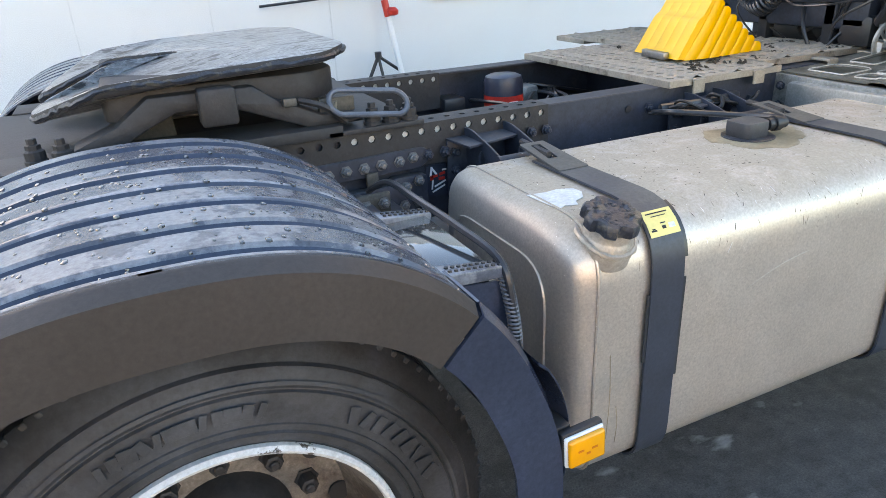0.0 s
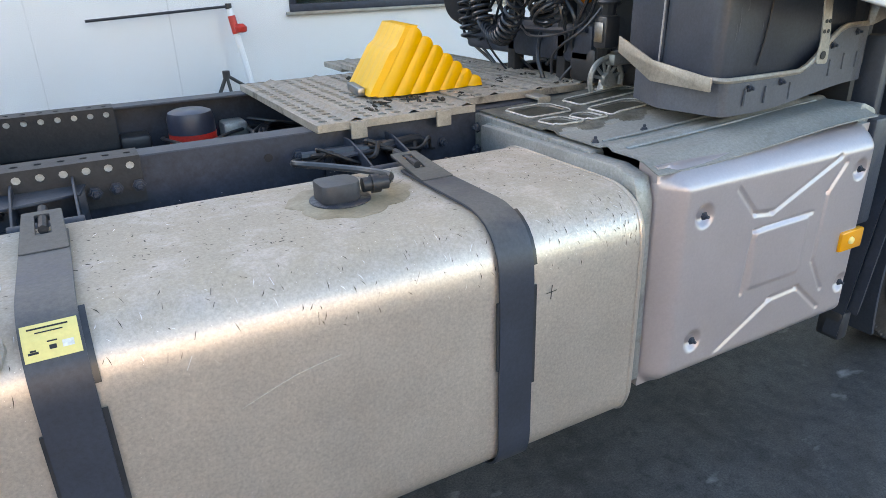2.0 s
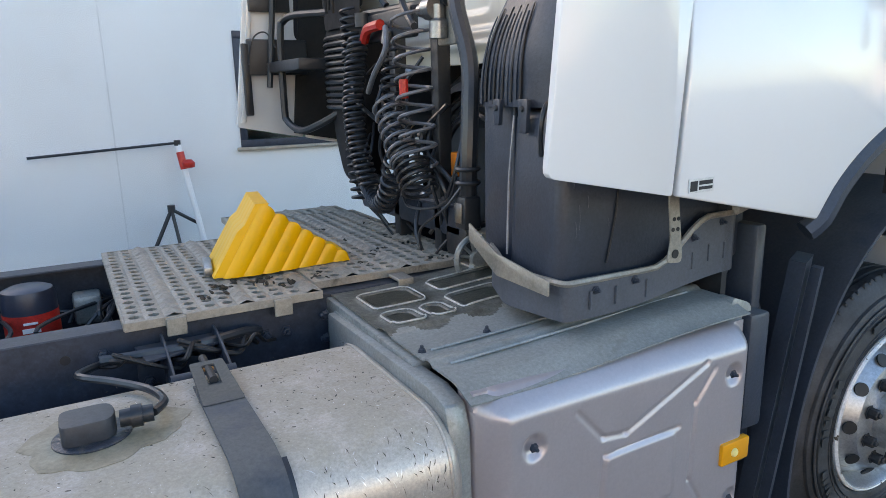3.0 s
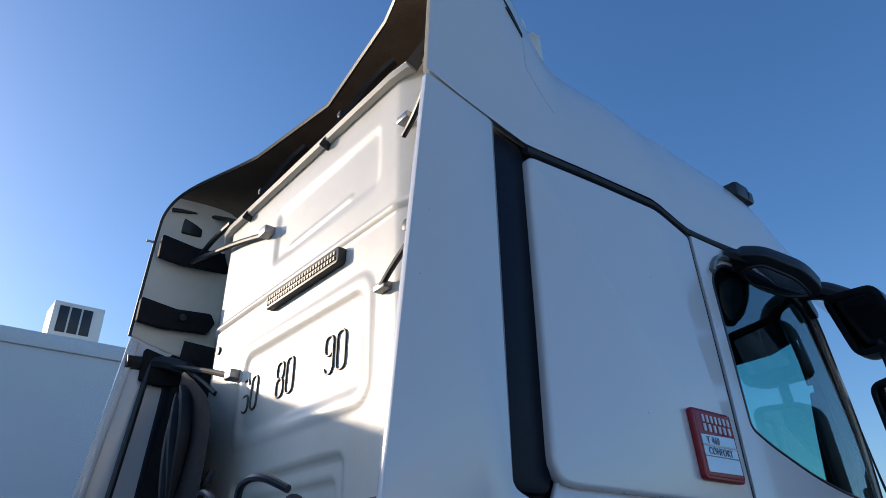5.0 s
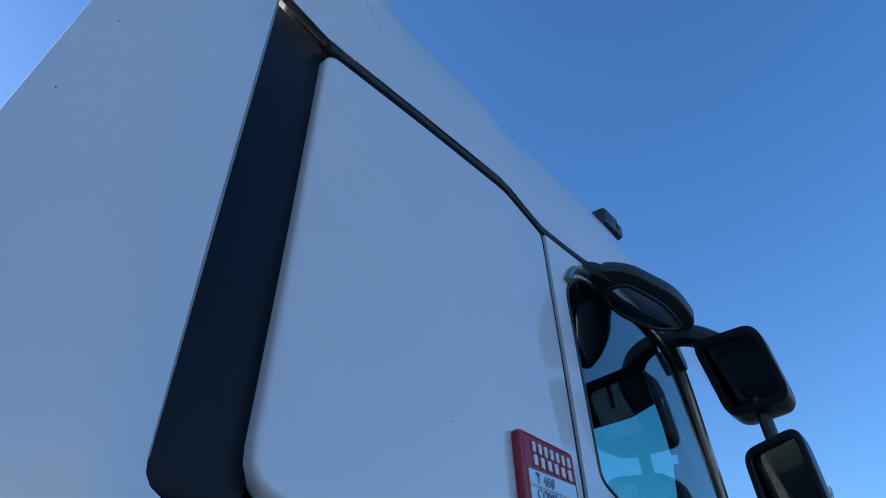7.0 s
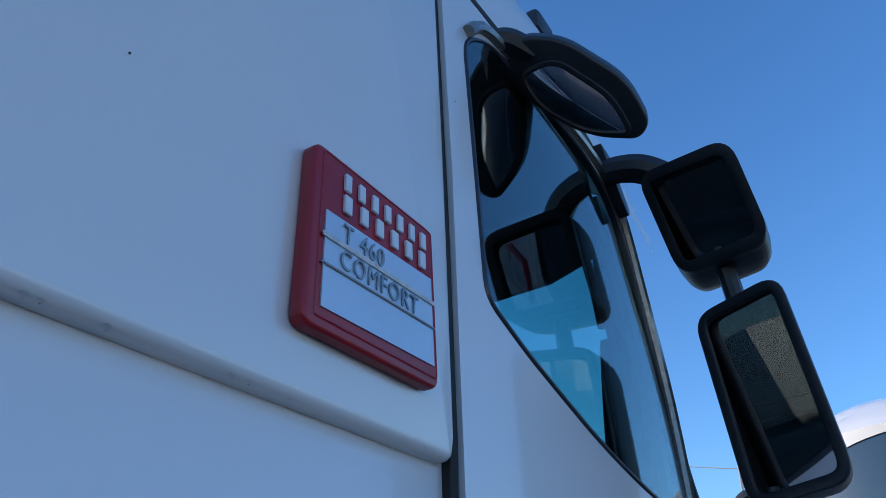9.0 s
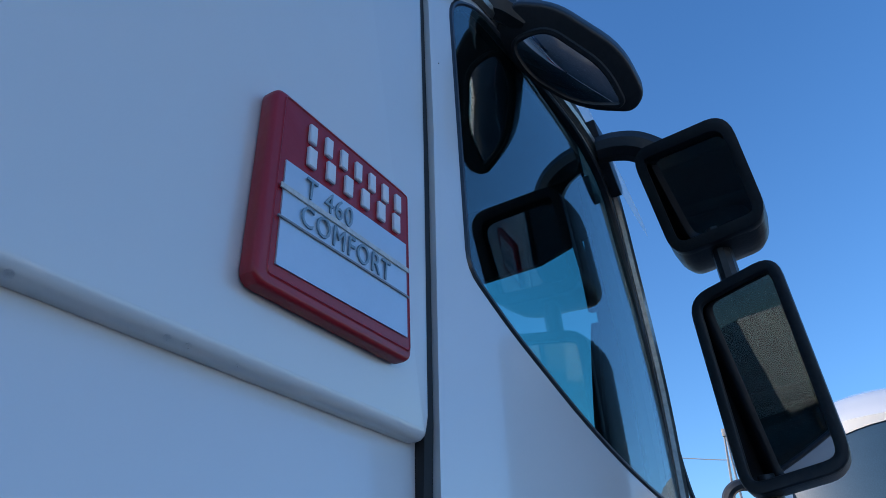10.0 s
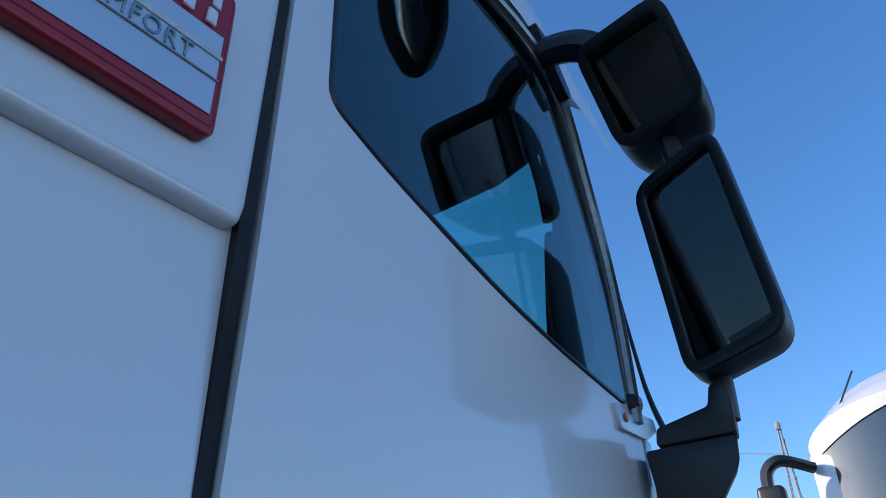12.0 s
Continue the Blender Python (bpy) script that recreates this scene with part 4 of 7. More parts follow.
        ob["kind"] = "stuff"
    for xa, za, zb in ((1.445, 0.74, 0.52), (1.47, 0.60, 0.50), (1.41, 0.58, 0.48)):
        part("drip_streak", tube([(xa, yo - 0.0003, za), (xa + 0.006, yo - 0.0003, (za + zb) / 2), (xa + 0.002, yo - 0.0003, zb)], 0.0012, 4), STAIN, g)
    part("scratch_mark", tube([(1.83, yo, 0.80), (1.93, yo - 0.0005, 0.835), (2.02, yo, 0.85)], 0.0006, 4), PALE_EDGE, g)
    stain = [(0.115 + 0.010 * math.sin(3 * a + 1) + 0.006 * math.sin(7 * a) + 0.004 * math.sin(13 * a), a) for a in (2 * math.pi * k / 40 for k in range(40))]
    part("fuel_stain", prism([(2.185 + 1.25 * r * math.cos(a), -0.895 + r * math.sin(a)) for r, a in stain], lambda x, y: (x, y, z1 + 0.0012), Vector((0, 0, -0.001)), 0), STAIN, g, "brown fuel stain", smooth=0)
    # level sensor
    part("sensor_flange", lathe([(0.070, 0), (0.070, 0.006), (0.065, 0.008)], pose(2.165, -0.885, z1 - 0.002), 36), CAKED, g)
    out = rounded([(-0.052, -0.042), (0.036, -0.042), (0.046, 0.0), (0.036, 0.042), (-0.052, 0.042)], [0.02, 0.03, 0.03, 0.03, 0.02], 4)
    s = part("level_sensor", prism(out, lambda u, v: (2.165 + u, -0.885 + v, z1 + 0.047), Vector((0, 0, -0.043)), 0.004), DARK_DUSTY, g, "black plastic fuel level sensor")
    part("connector", tube([(2.215, -0.90, z1 + 0.03), (2.275, -0.905, z1 + 0.03)], 0.017, 12, 0), DARK, s)
    part("connector_ring", tube([(2.235, -0.902, z1 + 0.03), (2.255, -0.904, z1 + 0.03)], 0.022, 12, 0), DARK, s)
    part("sensor_cable", tube([(2.275, -0.905, z1 + 0.03), (2.30, -0.86, z1 + 0.03), (2.28, -0.76, z1 + 0.02), (2.22, -0.68, z1 + 0.02), (2.15, -0.60, z1 + 0.02), (2.2, -0.47, z1 - 0.01)], 0.009, 8), HOSE, s)
    part("scratch_mark", tube([(2.494, yo - 0.001, 0.85), (2.524, yo - 0.001, 0.853)], 0.0008, 5, 0), INK, g)
    part("scratch_mark", tube([(2.508, yo - 0.001, 0.834), (2.511, yo - 0.001, 0.868)], 0.0008, 5, 0), INK, g)


def along(line, f):
    """The point at fraction f of a line in the y-z plane, and its inward normal."""
    k = min(int(f * (len(line) - 1)), len(line) - 2)
    a, c = Vector(line[k]), Vector(line[k + 1])
    p = a + (c - a) * (f * (len(line) - 1) - k)
    d = (c - a).normalized()
    nrm = Vector((-d.y, d.x))
    mid = Vector((-0.92, 0.72))
    return p, (nrm if nrm.dot(mid - p) > 0 else -nrm)


def clean(pts):
    out = []
    for p in pts:
        if not out or (Vector(p) - Vector(out[-1])).length > 0.004:
            out.append(p)
    return out


def ribbon(line, xa, xb, thick):
    """A strip of that thickness along a line in the y-z plane, between two x."""
    nrm = []
    for i in range(len(line)):
        a, c = Vector(line[max(i - 1, 0)]), Vector(line[min(i + 1, len(line) - 1)])
        d = (c - a).normalized()
        nrm.append(Vector((-d.y, d.x)))
    b = bmesh.new()
    rows = [[b.verts.new((x, line[i][0] + nrm[i].x * t, line[i][1] + nrm[i].y * t)) for x, t in ((xa, 0), (xb, 0), (xb, thick), (xa, thick))] for i in range(len(line))]
    for i in range(len(rows) - 1):
        for k in range(4):
            b.faces.new((rows[i][k], rows[i][(k + 1) % 4], rows[i + 1][(k + 1) % 4], rows[i + 1][k]))
    b.faces.new(rows[0])
    b.faces.new(rows[-1])
    return b


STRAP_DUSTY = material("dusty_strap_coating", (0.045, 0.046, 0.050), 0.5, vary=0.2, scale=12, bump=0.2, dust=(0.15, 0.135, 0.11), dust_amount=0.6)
STAIN = material("brown_fuel_stain", (0.28, 0.22, 0.145), 0.5, vary=0.2, scale=12, dirt=(0.37, 0.30, 0.21), dirt_at=0.47, dirt_scale=12, dirt_soft=0.2)
BRIGHT_SCRATCH = material("bright_scratch", (0.80, 0.78, 0.75), 0.3, metal=0.8, vary=0.1)
MUD = material("dried_mud", (0.045, 0.038, 0.030), 0.9, vary=0.3, scale=30, bump=0.5, bump_scale=90)
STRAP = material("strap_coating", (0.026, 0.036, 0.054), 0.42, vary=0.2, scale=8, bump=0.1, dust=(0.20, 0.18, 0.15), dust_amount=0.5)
fuel_tank()


# battery box with its painted cover
COVER_LINES = ((((3.065, 0.992), (3.139, 0.913), (3.208, 0.905), (3.468, 1.015)), 0.012), (((3.382, 0.871), (3.145, 0.866), (3.13, 0.688)), 0.009), (((3.06, 0.533), (3.258, 0.64), (3.376, 0.645), (3.492, 0.551)), 0.013),
               (((3.495, 0.994), (3.434, 0.919), (3.426, 0.713), (3.491, 0.612)), 0.012))


def battery_box():
    g = tagged(new("battery_box"), "battery box with a mauve metallic moulded cover")
    g.parent = truck
    x0, x1, z0, z1, yf = 2.836, 3.662, 0.47, 1.072, -1.245
    scr = [(2.95, 0.945), (2.965, 0.595), (3.567, 0.962), (3.590, 0.606)]
    def relief(x, z):
        d = rrect(x, z, x0, x1, z0, z1, 0.055)
        h = 0.055 * step(-d, 0, 0.06) ** 0.5 - 0.055
        for sx, sz in scr:
            r = math.hypot(x - sx, z - sz)
            h -= 0.016 * (1 - step(r, 0.012, 0.036))
        for line, w in COVER_LINES:
            for p, q in zip(line, line[1:]):
                k = seg_dist(x, z, p, q)
                if k < w:
                    h -= 0.0045 * (1 - step(k, 0.002, w * 0.85))
        h += 0.005 * (1 - step(rrect(x, z, 3.145, 3.37, 0.695, 0.868, 0.02), -0.012, 0.006))
        return h
    us = arange(x0, x1, 190)
    vs = arange(z0, z1, 140)
    def at(x, z):
        return (x, yf - relief(x, z), z)
    b = sheet(us, vs, at)
    # close the sides
    for fixed in ("top", "bottom", "rear", "front"):
        n = us if fixed in ("top", "bottom") else vs
        for i in range(len(n) - 1):
            p = [(n[i], z1 if fixed == "top" else z0), (n[i + 1], z1 if fixed == "top" else z0)] if fixed in ("top", "bottom") else [(x0 if fixed == "rear" else x1, n[i]), (x0 if fixed == "rear" else x1, n[i + 1])]
            f = [Vector(at(*q)) for q in p]
            k = [Vector((q.x, -1.13, q.z)) for q in f]
            b.faces.new([b.verts.new(q) for q in (f[0], f[1], k[1], k[0])])
    bmesh.ops.remove_doubles(b, verts=b.verts, dist=1e-5)
    cover = part("cover", b, MAUVE, g, "mauve metallic painted cover with pressed ridges", smooth=50)
    bolts(SOCKET, [(sx, yf + 0.004, sz) for sx, sz in scr], "-y", cover, "cover_screw")
    mk = part("side_marker", box(3.535, 3.640, yf - 0.010, yf + 0.012, 0.716, 0.778, 0.006), AMBER, cover, "amber side marker lamp")
    part("lamp_bulb", lathe([(0.012, 0), (0.010, 0.005), (0.004, 0.007)], pose(3.580, yf - 0.010, 0.748, 90), 14), STICKER_Y, mk)
    part("cavity", box(x0 + 0.02, x1 - 0.02, -1.14, -0.47, 0.55, 1.02, 0.01), DARK, g)
    side = prism([(-1.20, 0.50), (-0.50, 0.62), (-0.50, 1.055), (-1.10, 1.066), (-1.17, 1.05), (-1.19, 0.99)], lambda u, v: (x0 - 0.055, u, v), Vector((0.05, 0, 0)), 0.006)
    part("end_plate", side, DECK, g, "grey galvanised end plate")
    bolts(SOCKET, [(x0 - 0.056, -1.17, 0.93), (x0 - 0.056, -1.13, 0.925), (x0 - 0.056, -1.17, 0.57), (x0 - 0.056, -1.13, 0.575)], "-x", g)
    part("front_post", box(x1 + 0.02, x1 + 0.10, -1.20, -1.05, 0.75, 1.08, 0.012), GREY_PLASTIC, g)


battery_box()


WELLS = ((2.865, 3.03, -0.645, -0.50), (2.855, 2.95, -0.80, -0.685), (2.97, 3.04, -0.80, -0.685), (3.07, 3.25, -0.775, -0.65), (3.09, 3.36, -0.605, -0.50))


def deck():
    g = tagged(new("step_deck"), "dusty stamped steel deck with drain shapes above the battery box")
    g.parent = truck
    x0, x1, y0, y1 = 2.82, 3.66, -1.21, -0.42
    def h(x, y):
        z = 1.085 + 0.035 * step(x, 2.9, 3.6)
        z -= 0.05 * step(-y, 1.13, 1.22) * 0.5
        z += 0.008 * (1 - step(abs(y + 0.80), 0.02, 0.035)) + 0.008 * (1 - step(abs(y + 1.03), 0.01, 0.02))
        for a in WELLS:
            d = rrect(x, y, *a, 0.03)
            z += 0.008 * (step(d, -0.022, -0.010) * (1 - step(d, -0.004, 0.008)))
            z -= 0.007 * (1 - step(d, -0.024, -0.012))
        return z
    plate = part("deck_plate", sheet(arange(x0, x1, 110), arange(y0, y1, 110), lambda x, y: (x, y, h(x, y)), (0, 0, -0.004)), DECK, g, "stamped galvanised deck plate", smooth=50)
    for f in plate.data.polygons:
        f.material_index = 1 if f.center.y > -0.835 + 0.02 * math.sin(f.center.x * 40) else 0
    plate.data.materials.append(DECK_DIRTY)
    for q in WELLS:
        d = 0.016
        line = rounded([(q[0] + d, q[2] + d), (q[1] - d, q[2] + d), (q[1] - d, q[3] - d), (q[0] + d, q[3] - d)], 0.022, 5)
        part("wet_patch", prism(line, lambda x, y: (x, y, h(x, y) + 0.002), Vector((0, 0, -0.003)), 0), WET, g, "dark wet dirt in a stamped well")
        edge = rounded([(q[0], q[2]), (q[1], q[2]), (q[1], q[3]), (q[0], q[3])], 0.03, 5)
        part("well_rim", tube([(x, y, h(x, y) + 0.001) for x, y in edge], 0.003, 5, 0, closed=True), PALE_EDGE, g, "pale worn stamped rim")
    arm = rounded([(-0.42, 0.915), (-0.42, 1.078), (-0.99, 1.072), (-0.99, 1.045), (-0.80, 1.015), (-0.62, 0.985), (-0.52, 0.92)], [0.01, 0.01, 0.01, 0.01, 0.05, 0.06, 0.03], 4)
    part("support_arm", prism(arm, lambda u, v: (2.805, u, v), Vector((0.045, 0, 0)), 0.010), ARM, g, "cast pale grey support arm")
    inset = rounded([(-0.50, 1.0), (-0.50, 1.055), (-0.90, 1.055), (-0.78, 1.035), (-0.64, 1.01)], 0.012, 3)
    part("arm_rib", tube([(2.803, y, z) for y, z in inset], 0.005, 6, 0, closed=True), ARM, g)
    for ya, yb in ((-0.97, -0.965), (-1.06, -1.055)):
        part("crease", tube([(2.86, ya, h(2.86, ya) + 0.001), (3.2, ya, h(3.2, ya) + 0.002), (3.60, yb, h(3.6, yb) + 0.001)], 0.004, 5), DECK, g)
    bolts(SOCKET, [(3.03, -0.945, h(3.03, -0.945)), (2.84, -0.965, h(2.84, -0.965)), (3.5, -1.0, h(3.5, -1.0))], "z", g, "deck_screw")
    bolts(BOLT, [(2.79, -0.47, 0.97), (2.79, -0.47, 1.04)], "-x", g)


DECK_DIRTY = material("dirt_covered_deck_steel", (0.15, 0.145, 0.125), 0.5, metal=0.1, vary=0.3, scale=9, bump=0.3, dirt=(0.085, 0.078, 0.06), dirt_at=0.5, dirt_scale=9, grain=0.5)
ARM = material("weathered_cast_grey", (0.22, 0.235, 0.235), 0.5, metal=0.3, vary=0.25, scale=14, bump=0.3, dirt=(0.10, 0.095, 0.08), dirt_at=0.56, dirt_scale=10, dust=(0.32, 0.31, 0.27), dust_amount=0.6)
deck()


# perforated walkway over the rails
def walkway():
    g = tagged(new("catwalk"), "dirty perforated metal catwalk plates over the chassis rails")
    g.parent = truck
    def plate(x0, nx, z, y0=-0.47, y1=0.47, ny=19):
        cu, cv = 0.0465, (y1 - y0) / ny
        def lift(u):
            f = u / cu
            return 0.009 * max(0, math.sin(math.pi * (f % 1))) ** 0.5 if int(f + 1e-6) % 4 == 2 and 1e-3 < f % 1 < 0.999 else 0
        b = holed(nx, ny, cu, cv, 0.0145, lambda u, v, h: (x0 + u, y0 + v, z + h + lift(u)), 0.008, rise=0.004, hole=lambda i, j: i % 4 != 2)
        x1 = x0 + nx * cu
        ob = part("catwalk_plate", b, GALV, g, "dirty perforated metal plate", smooth=0)
        for a in ((x0 - 0.004, x1 + 0.004, y0 - 0.006, y0), (x0 - 0.004, x1 + 0.004, y1, y1 + 0.006), (x0 - 0.006, x0, y0, y1), (x1, x1 + 0.006, y0, y1)):
            part("plate_edge", box(*a, z - 0.022, z + 0.001, 0.001, 1), GALV, ob)
    plate(2.267, 11, 1.112, -0.462, 0.43, 18)
    plate(2.790, 12, 1.118, -0.385, 0.70, 22)
    plate(2.80, 12, 1.100, 0.73, 0.96, 5)
    for x in (2.36, 2.64, 3.02, 3.28):
        part("clamp", prism([(-0.40, 1.11), (-0.478, 1.11), (-0.478, 1.062), (-0.470, 1.062), (-0.470, 1.10), (-0.40, 1.10)], lambda u, v: (x, u, v), Vector((0.05, 0, 0)), 0.002, 1), LIPMETAL, g, "folded steel clamp")
    rnd = random.Random(8)
    b = bmesh.new()
    for _ in range(30):
        x, y = rnd.uniform(2.29, 3.33), rnd.choice((rnd.uniform(-0.37, -0.25), rnd.uniform(-0.37, 0.42)))
        for _ in range(4):
            r = rnd.uniform(0.003, 0.011)
            bmesh.ops.create_icosphere(b, subdivisions=1, radius=r, matrix=pose(x + rnd.uniform(-0.02, 0.02), y + rnd.uniform(-0.02, 0.02), 1.118, rnd.uniform(0, 90), 0, rnd.uniform(0, 180)) @ Matrix.Diagonal((rnd.uniform(0.8, 1.9), 1, 0.4, 1)))
    ob = part("dirt", b, MUD, g, "dark dried dirt crumbs")
    ob["kind"] = "stuff"


walkway()


# dark plastic tank and its tray behind the cab
def coolant_housing():
    g = tagged(new("air_intake_housing"), "scratched dark grey plastic housing in a riveted tray")
    g.parent = truck
    body = rounded([(3.145, -1.06), (3.80, -1.08), (3.82, -0.72), (3.34, -0.72), (3.32, -0.852), (3.150, -0.852)], [0.035, 0.05, 0.05, 0.03, 0.02, 0.04], 6)
    part("lower_body", prism(body, lambda u, v: (u, v, 1.20), Vector((0.022, 0.006, 0.41)), 0.02, 3), GREY_PLASTIC, g, "scratched dark grey plastic shell")
    tray = rounded([(3.148, -1.095), (3.40, -1.10), (3.735, -1.10), (3.76, -0.72), (3.19, -0.72), (3.112, -0.90)], [0.02, 0.0, 0.03, 0.04, 0.03, 0.03], 5)
    def tray_at(i, t):
        u, v = tray[i % len(tray)]
        low = 1.132 + 0.045 * step(u, 3.25, 3.72)
        top = 1.225 + 0.11 * step(u, 3.42, 3.62) + 0.02 * step(v, -1.0, -0.8)
        return (u, v, low + (top - low) * t)
    n = len(tray)
    fine = []
    for i in range(n):
        a, c = Vector(tray[i]), Vector(tray[(i + 1) % n])
        k = max(1, int((c - a).length / 0.03))
        fine += [tuple(a + (c - a) * j / k) for j in range(k)]
    tray[:] = fine
    n = len(tray)
    part("tray", sheet(list(range(n + 1)), [0, 0.04, 0.5, 0.93, 1.0], tray_at), TRAY, g, "blue-grey riveted plastic tray")
    b = bmesh.new()
    b.faces.new([b.verts.new(tray_at(i, 0.02)) for i in range(n)])
    part("tray_floor", b, GREY_PLASTIC, g)
    part("tray_lip", tube([Vector(tray_at(i, 1.0)) for i in range(n)], 0.008, 6, 0, closed=True), LIPMETAL, g, "pale dusty metal lip")
    part("lip_plate", prism([(-0.735, 1.315), (-0.88, 1.262), (-1.08, 1.235), (-1.08, 1.20), (-0.88, 1.205), (-0.735, 1.27)], lambda y, z: (3.10 + 0.10 * (y + 0.84) * (1 if y > -0.84 else -0.3), y, z), Vector((0.006, 0, 0)), 0.001), LIPMETAL, g)
    bolts(SOCKET, [(3.235, -1.10, 1.20), (3.36, -1.10, 1.205), (3.56, -1.10, 1.285), (3.665, -1.10, 1.315)], "-y", g, "rivet")
    for x in (3.22, 3.30, 3.40, 3.56, 3.62, 3.68):
        e = 0.06 * step(x, 3.42, 3.62)
        part("tray_rib", tube([(x, -1.101, 1.155 + e), (x, -1.101, 1.20 + e)], 0.0035, 5, 0), TRAY, g)
    part("bracket_arm", prism([(3.70, 1.33), (3.90, 1.38), (3.90, 1.42), (3.72, 1.40)], lambda u, v: (u, -1.12, v), Vector((0, 0.06, 0)), 0.005), LIPMETAL, g)
    part("hanger_strap", prism(rounded([(3.395, 1.255), (3.445, 1.25), (3.445, 1.28), (3.425, 1.40), (3.425, 1.52), (3.392, 1.52), (3.392, 1.40), (3.405, 1.31)], 0.012, 3), lambda u, v: (u, -1.165, v), Vector((0, 0.005, 0)), 0.001, 1), LIPMETAL, g, "pale drilled steel hanger strap")
    for p in ((3.408, 1.335), (3.424, 1.335), (3.41, 1.36), (3.424, 1.36), (3.42, 1.275)):
        part("strap_hole", lathe([(0.005 if p[1] > 1.3 else 0.011, 0), (0.005 if p[1] > 1.3 else 0.011, 0.0015)], pose(p[0], -1.1655, p[1], 90), 12), INK, g)
    for (x, z), l in (((3.21, 1.40), 0.06), ((3.235, 1.42), 0.03), ((3.20, 1.36), 0.04), ((3.19, 1.47), 0.03), ((3.30, 1.36), 0.02)):
        part("scuff", tube([(x, -1.063, z), (x + 0.003, -1.0635, z - l * 0.5), (x + 0.002, -1.063, z - l)], 0.0008, 4), TRAY, g)
    part("drip_mark", tube([(3.325, -1.068, 1.44), (3.318, -1.068, 1.36), (3.305, -1.068, 1.29), (3.295, -1.068, 1.25)], 0.003, 5), INK, g)
    # tall covers behind the fairing
    tall = rounded([(3.172, -0.705), (3.160, -0.90), (3.20, -1.03), (3.37, -1.05), (3.37, -0.66), (3.23, -0.66)], [0.03, 0.08, 0.06, 0.03, 0.03, 0.04], 6)
    def tall_at(i, t):
        u, v = tall[i % len(tall)]
        k = 1 - 0.55 * max(0, t - 0.35) ** 1.7
        return (3.37 + (u - 3.37) * k, v - 0.09 * t * t * step(v, -1.0, -0.75), 1.62 + 0.31 * t)
    part("upper_cover", sheet(list(range(len(tall) + 1)), arange(0, 1, 12), tall_at), GREY_PLASTIC, g, "ribbed dark plastic upper cover", smooth=40)
    b = bmesh.new()
    b.faces.new([b.verts.new(tall_at(i, 1.0)) for i in range(len(tall))])
    part("cover_top", b, UNDERSIDE, g)
    for k in range(10):
        y = -0.715 - 0.020 * k
        back = lambda t: 3.37 + (3.170 - 3.37) * (1 - 0.55 * max(0, t - 0.35) ** 1.7)
        part("cover_groove", tube([(back(t) - 0.002 - 0.0006 * k, y - 0.09 * t * t * step(y, -1.0, -0.75), 1.62 + 0.31 * t) for t in (0.02 + 0.02 * (k % 3), 0.3, 0.55, 0.72 + 0.05 * (k % 2))], lambda t: 0.0055 - 0.004 * t, 5, 3), INK if k % 2 else GREY_PLASTIC, g)
    for y, z, w in ((-0.815, 1.575, 0.016), (-0.925, 1.560, 0.020)):
        tab = part("cover_tongue", prism(rounded([(y - w, 1.64), (y + w, 1.64), (y + w * 0.7, z), (y - w * 0.7, z)], 0.006, 3), lambda u, v: (3.146, u, v), Vector((0.012, 0, 0)), 0.002), GREY_PLASTIC, g)
        part("cover_screw", lathe([(0.008, 0), (0.006, 0.004)], pose(3.145, y, 1.618, 0, -90, 0), 10), DARK, tab)
    part("inner_column", prism(rounded([(-0.700, 1.22), (-0.838, 1.20), (-0.838, 1.645), (-0.700, 1.645)], [0.05, 0.02, 0.015, 0.025], 4), lambda y, z: (3.185, y, z), Vector((0.17, 0, 0)), 0.018, 3), GREY_PLASTIC, g, "dark grey plastic column")
    part("column_edge", tube([(3.150, -0.858, 1.25), (3.156, -0.858, 1.45), (3.168, -0.862, 1.60)], 0.003, 5, 0), CHROME_GREY, g)
    part("cable_loop", tube([(3.10, -1.06, 1.52), (3.085, -1.075, 1.56), (3.085, -1.08, 1.60), (3.10, -1.075, 1.63), (3.13, -1.06, 1.64)], 0.006, 6), HOSE, g)
    hubm = (3.270, -0.515, 1.150)
    for k in range(6):
        a = radians(15 + 30 * k)
        part("spoke", tube([(hubm[0] - 0.022 * math.cos(a), hubm[1] - 0.001, hubm[2] + 0.022 * math.sin(a)), (hubm[0] - 0.062 * math.cos(a), hubm[1] - 0.001, hubm[2] + 0.062 * math.sin(a))], 0.006, 5, 0), DECK, g)
    part("spoked_rim", tube([(hubm[0] - 0.068 * math.cos(a), hubm[1], hubm[2] + 0.068 * math.sin(a)) for a in (radians(k * 10) for k in range(-3, 21))], 0.010, 6, 0), DECK, g, "grey cast spoked bracket")
    part("spoked_hub", lathe([(0.024, 0), (0.024, 0.02)], pose(*hubm, 90), 16), DECK, g)
    part("bracket_beam", box(3.27, 3.40, -0.55, -0.47, 1.195, 1.235, 0.012), DECK, g)
    part("bracket_web", prism([(3.26, 1.07), (3.36, 1.07), (3.37, 1.16), (3.28, 1.15)], lambda x, z: (x, -0.50, z), Vector((0, 0.03, 0)), 0.004), DECK, g)


coolant_housing()


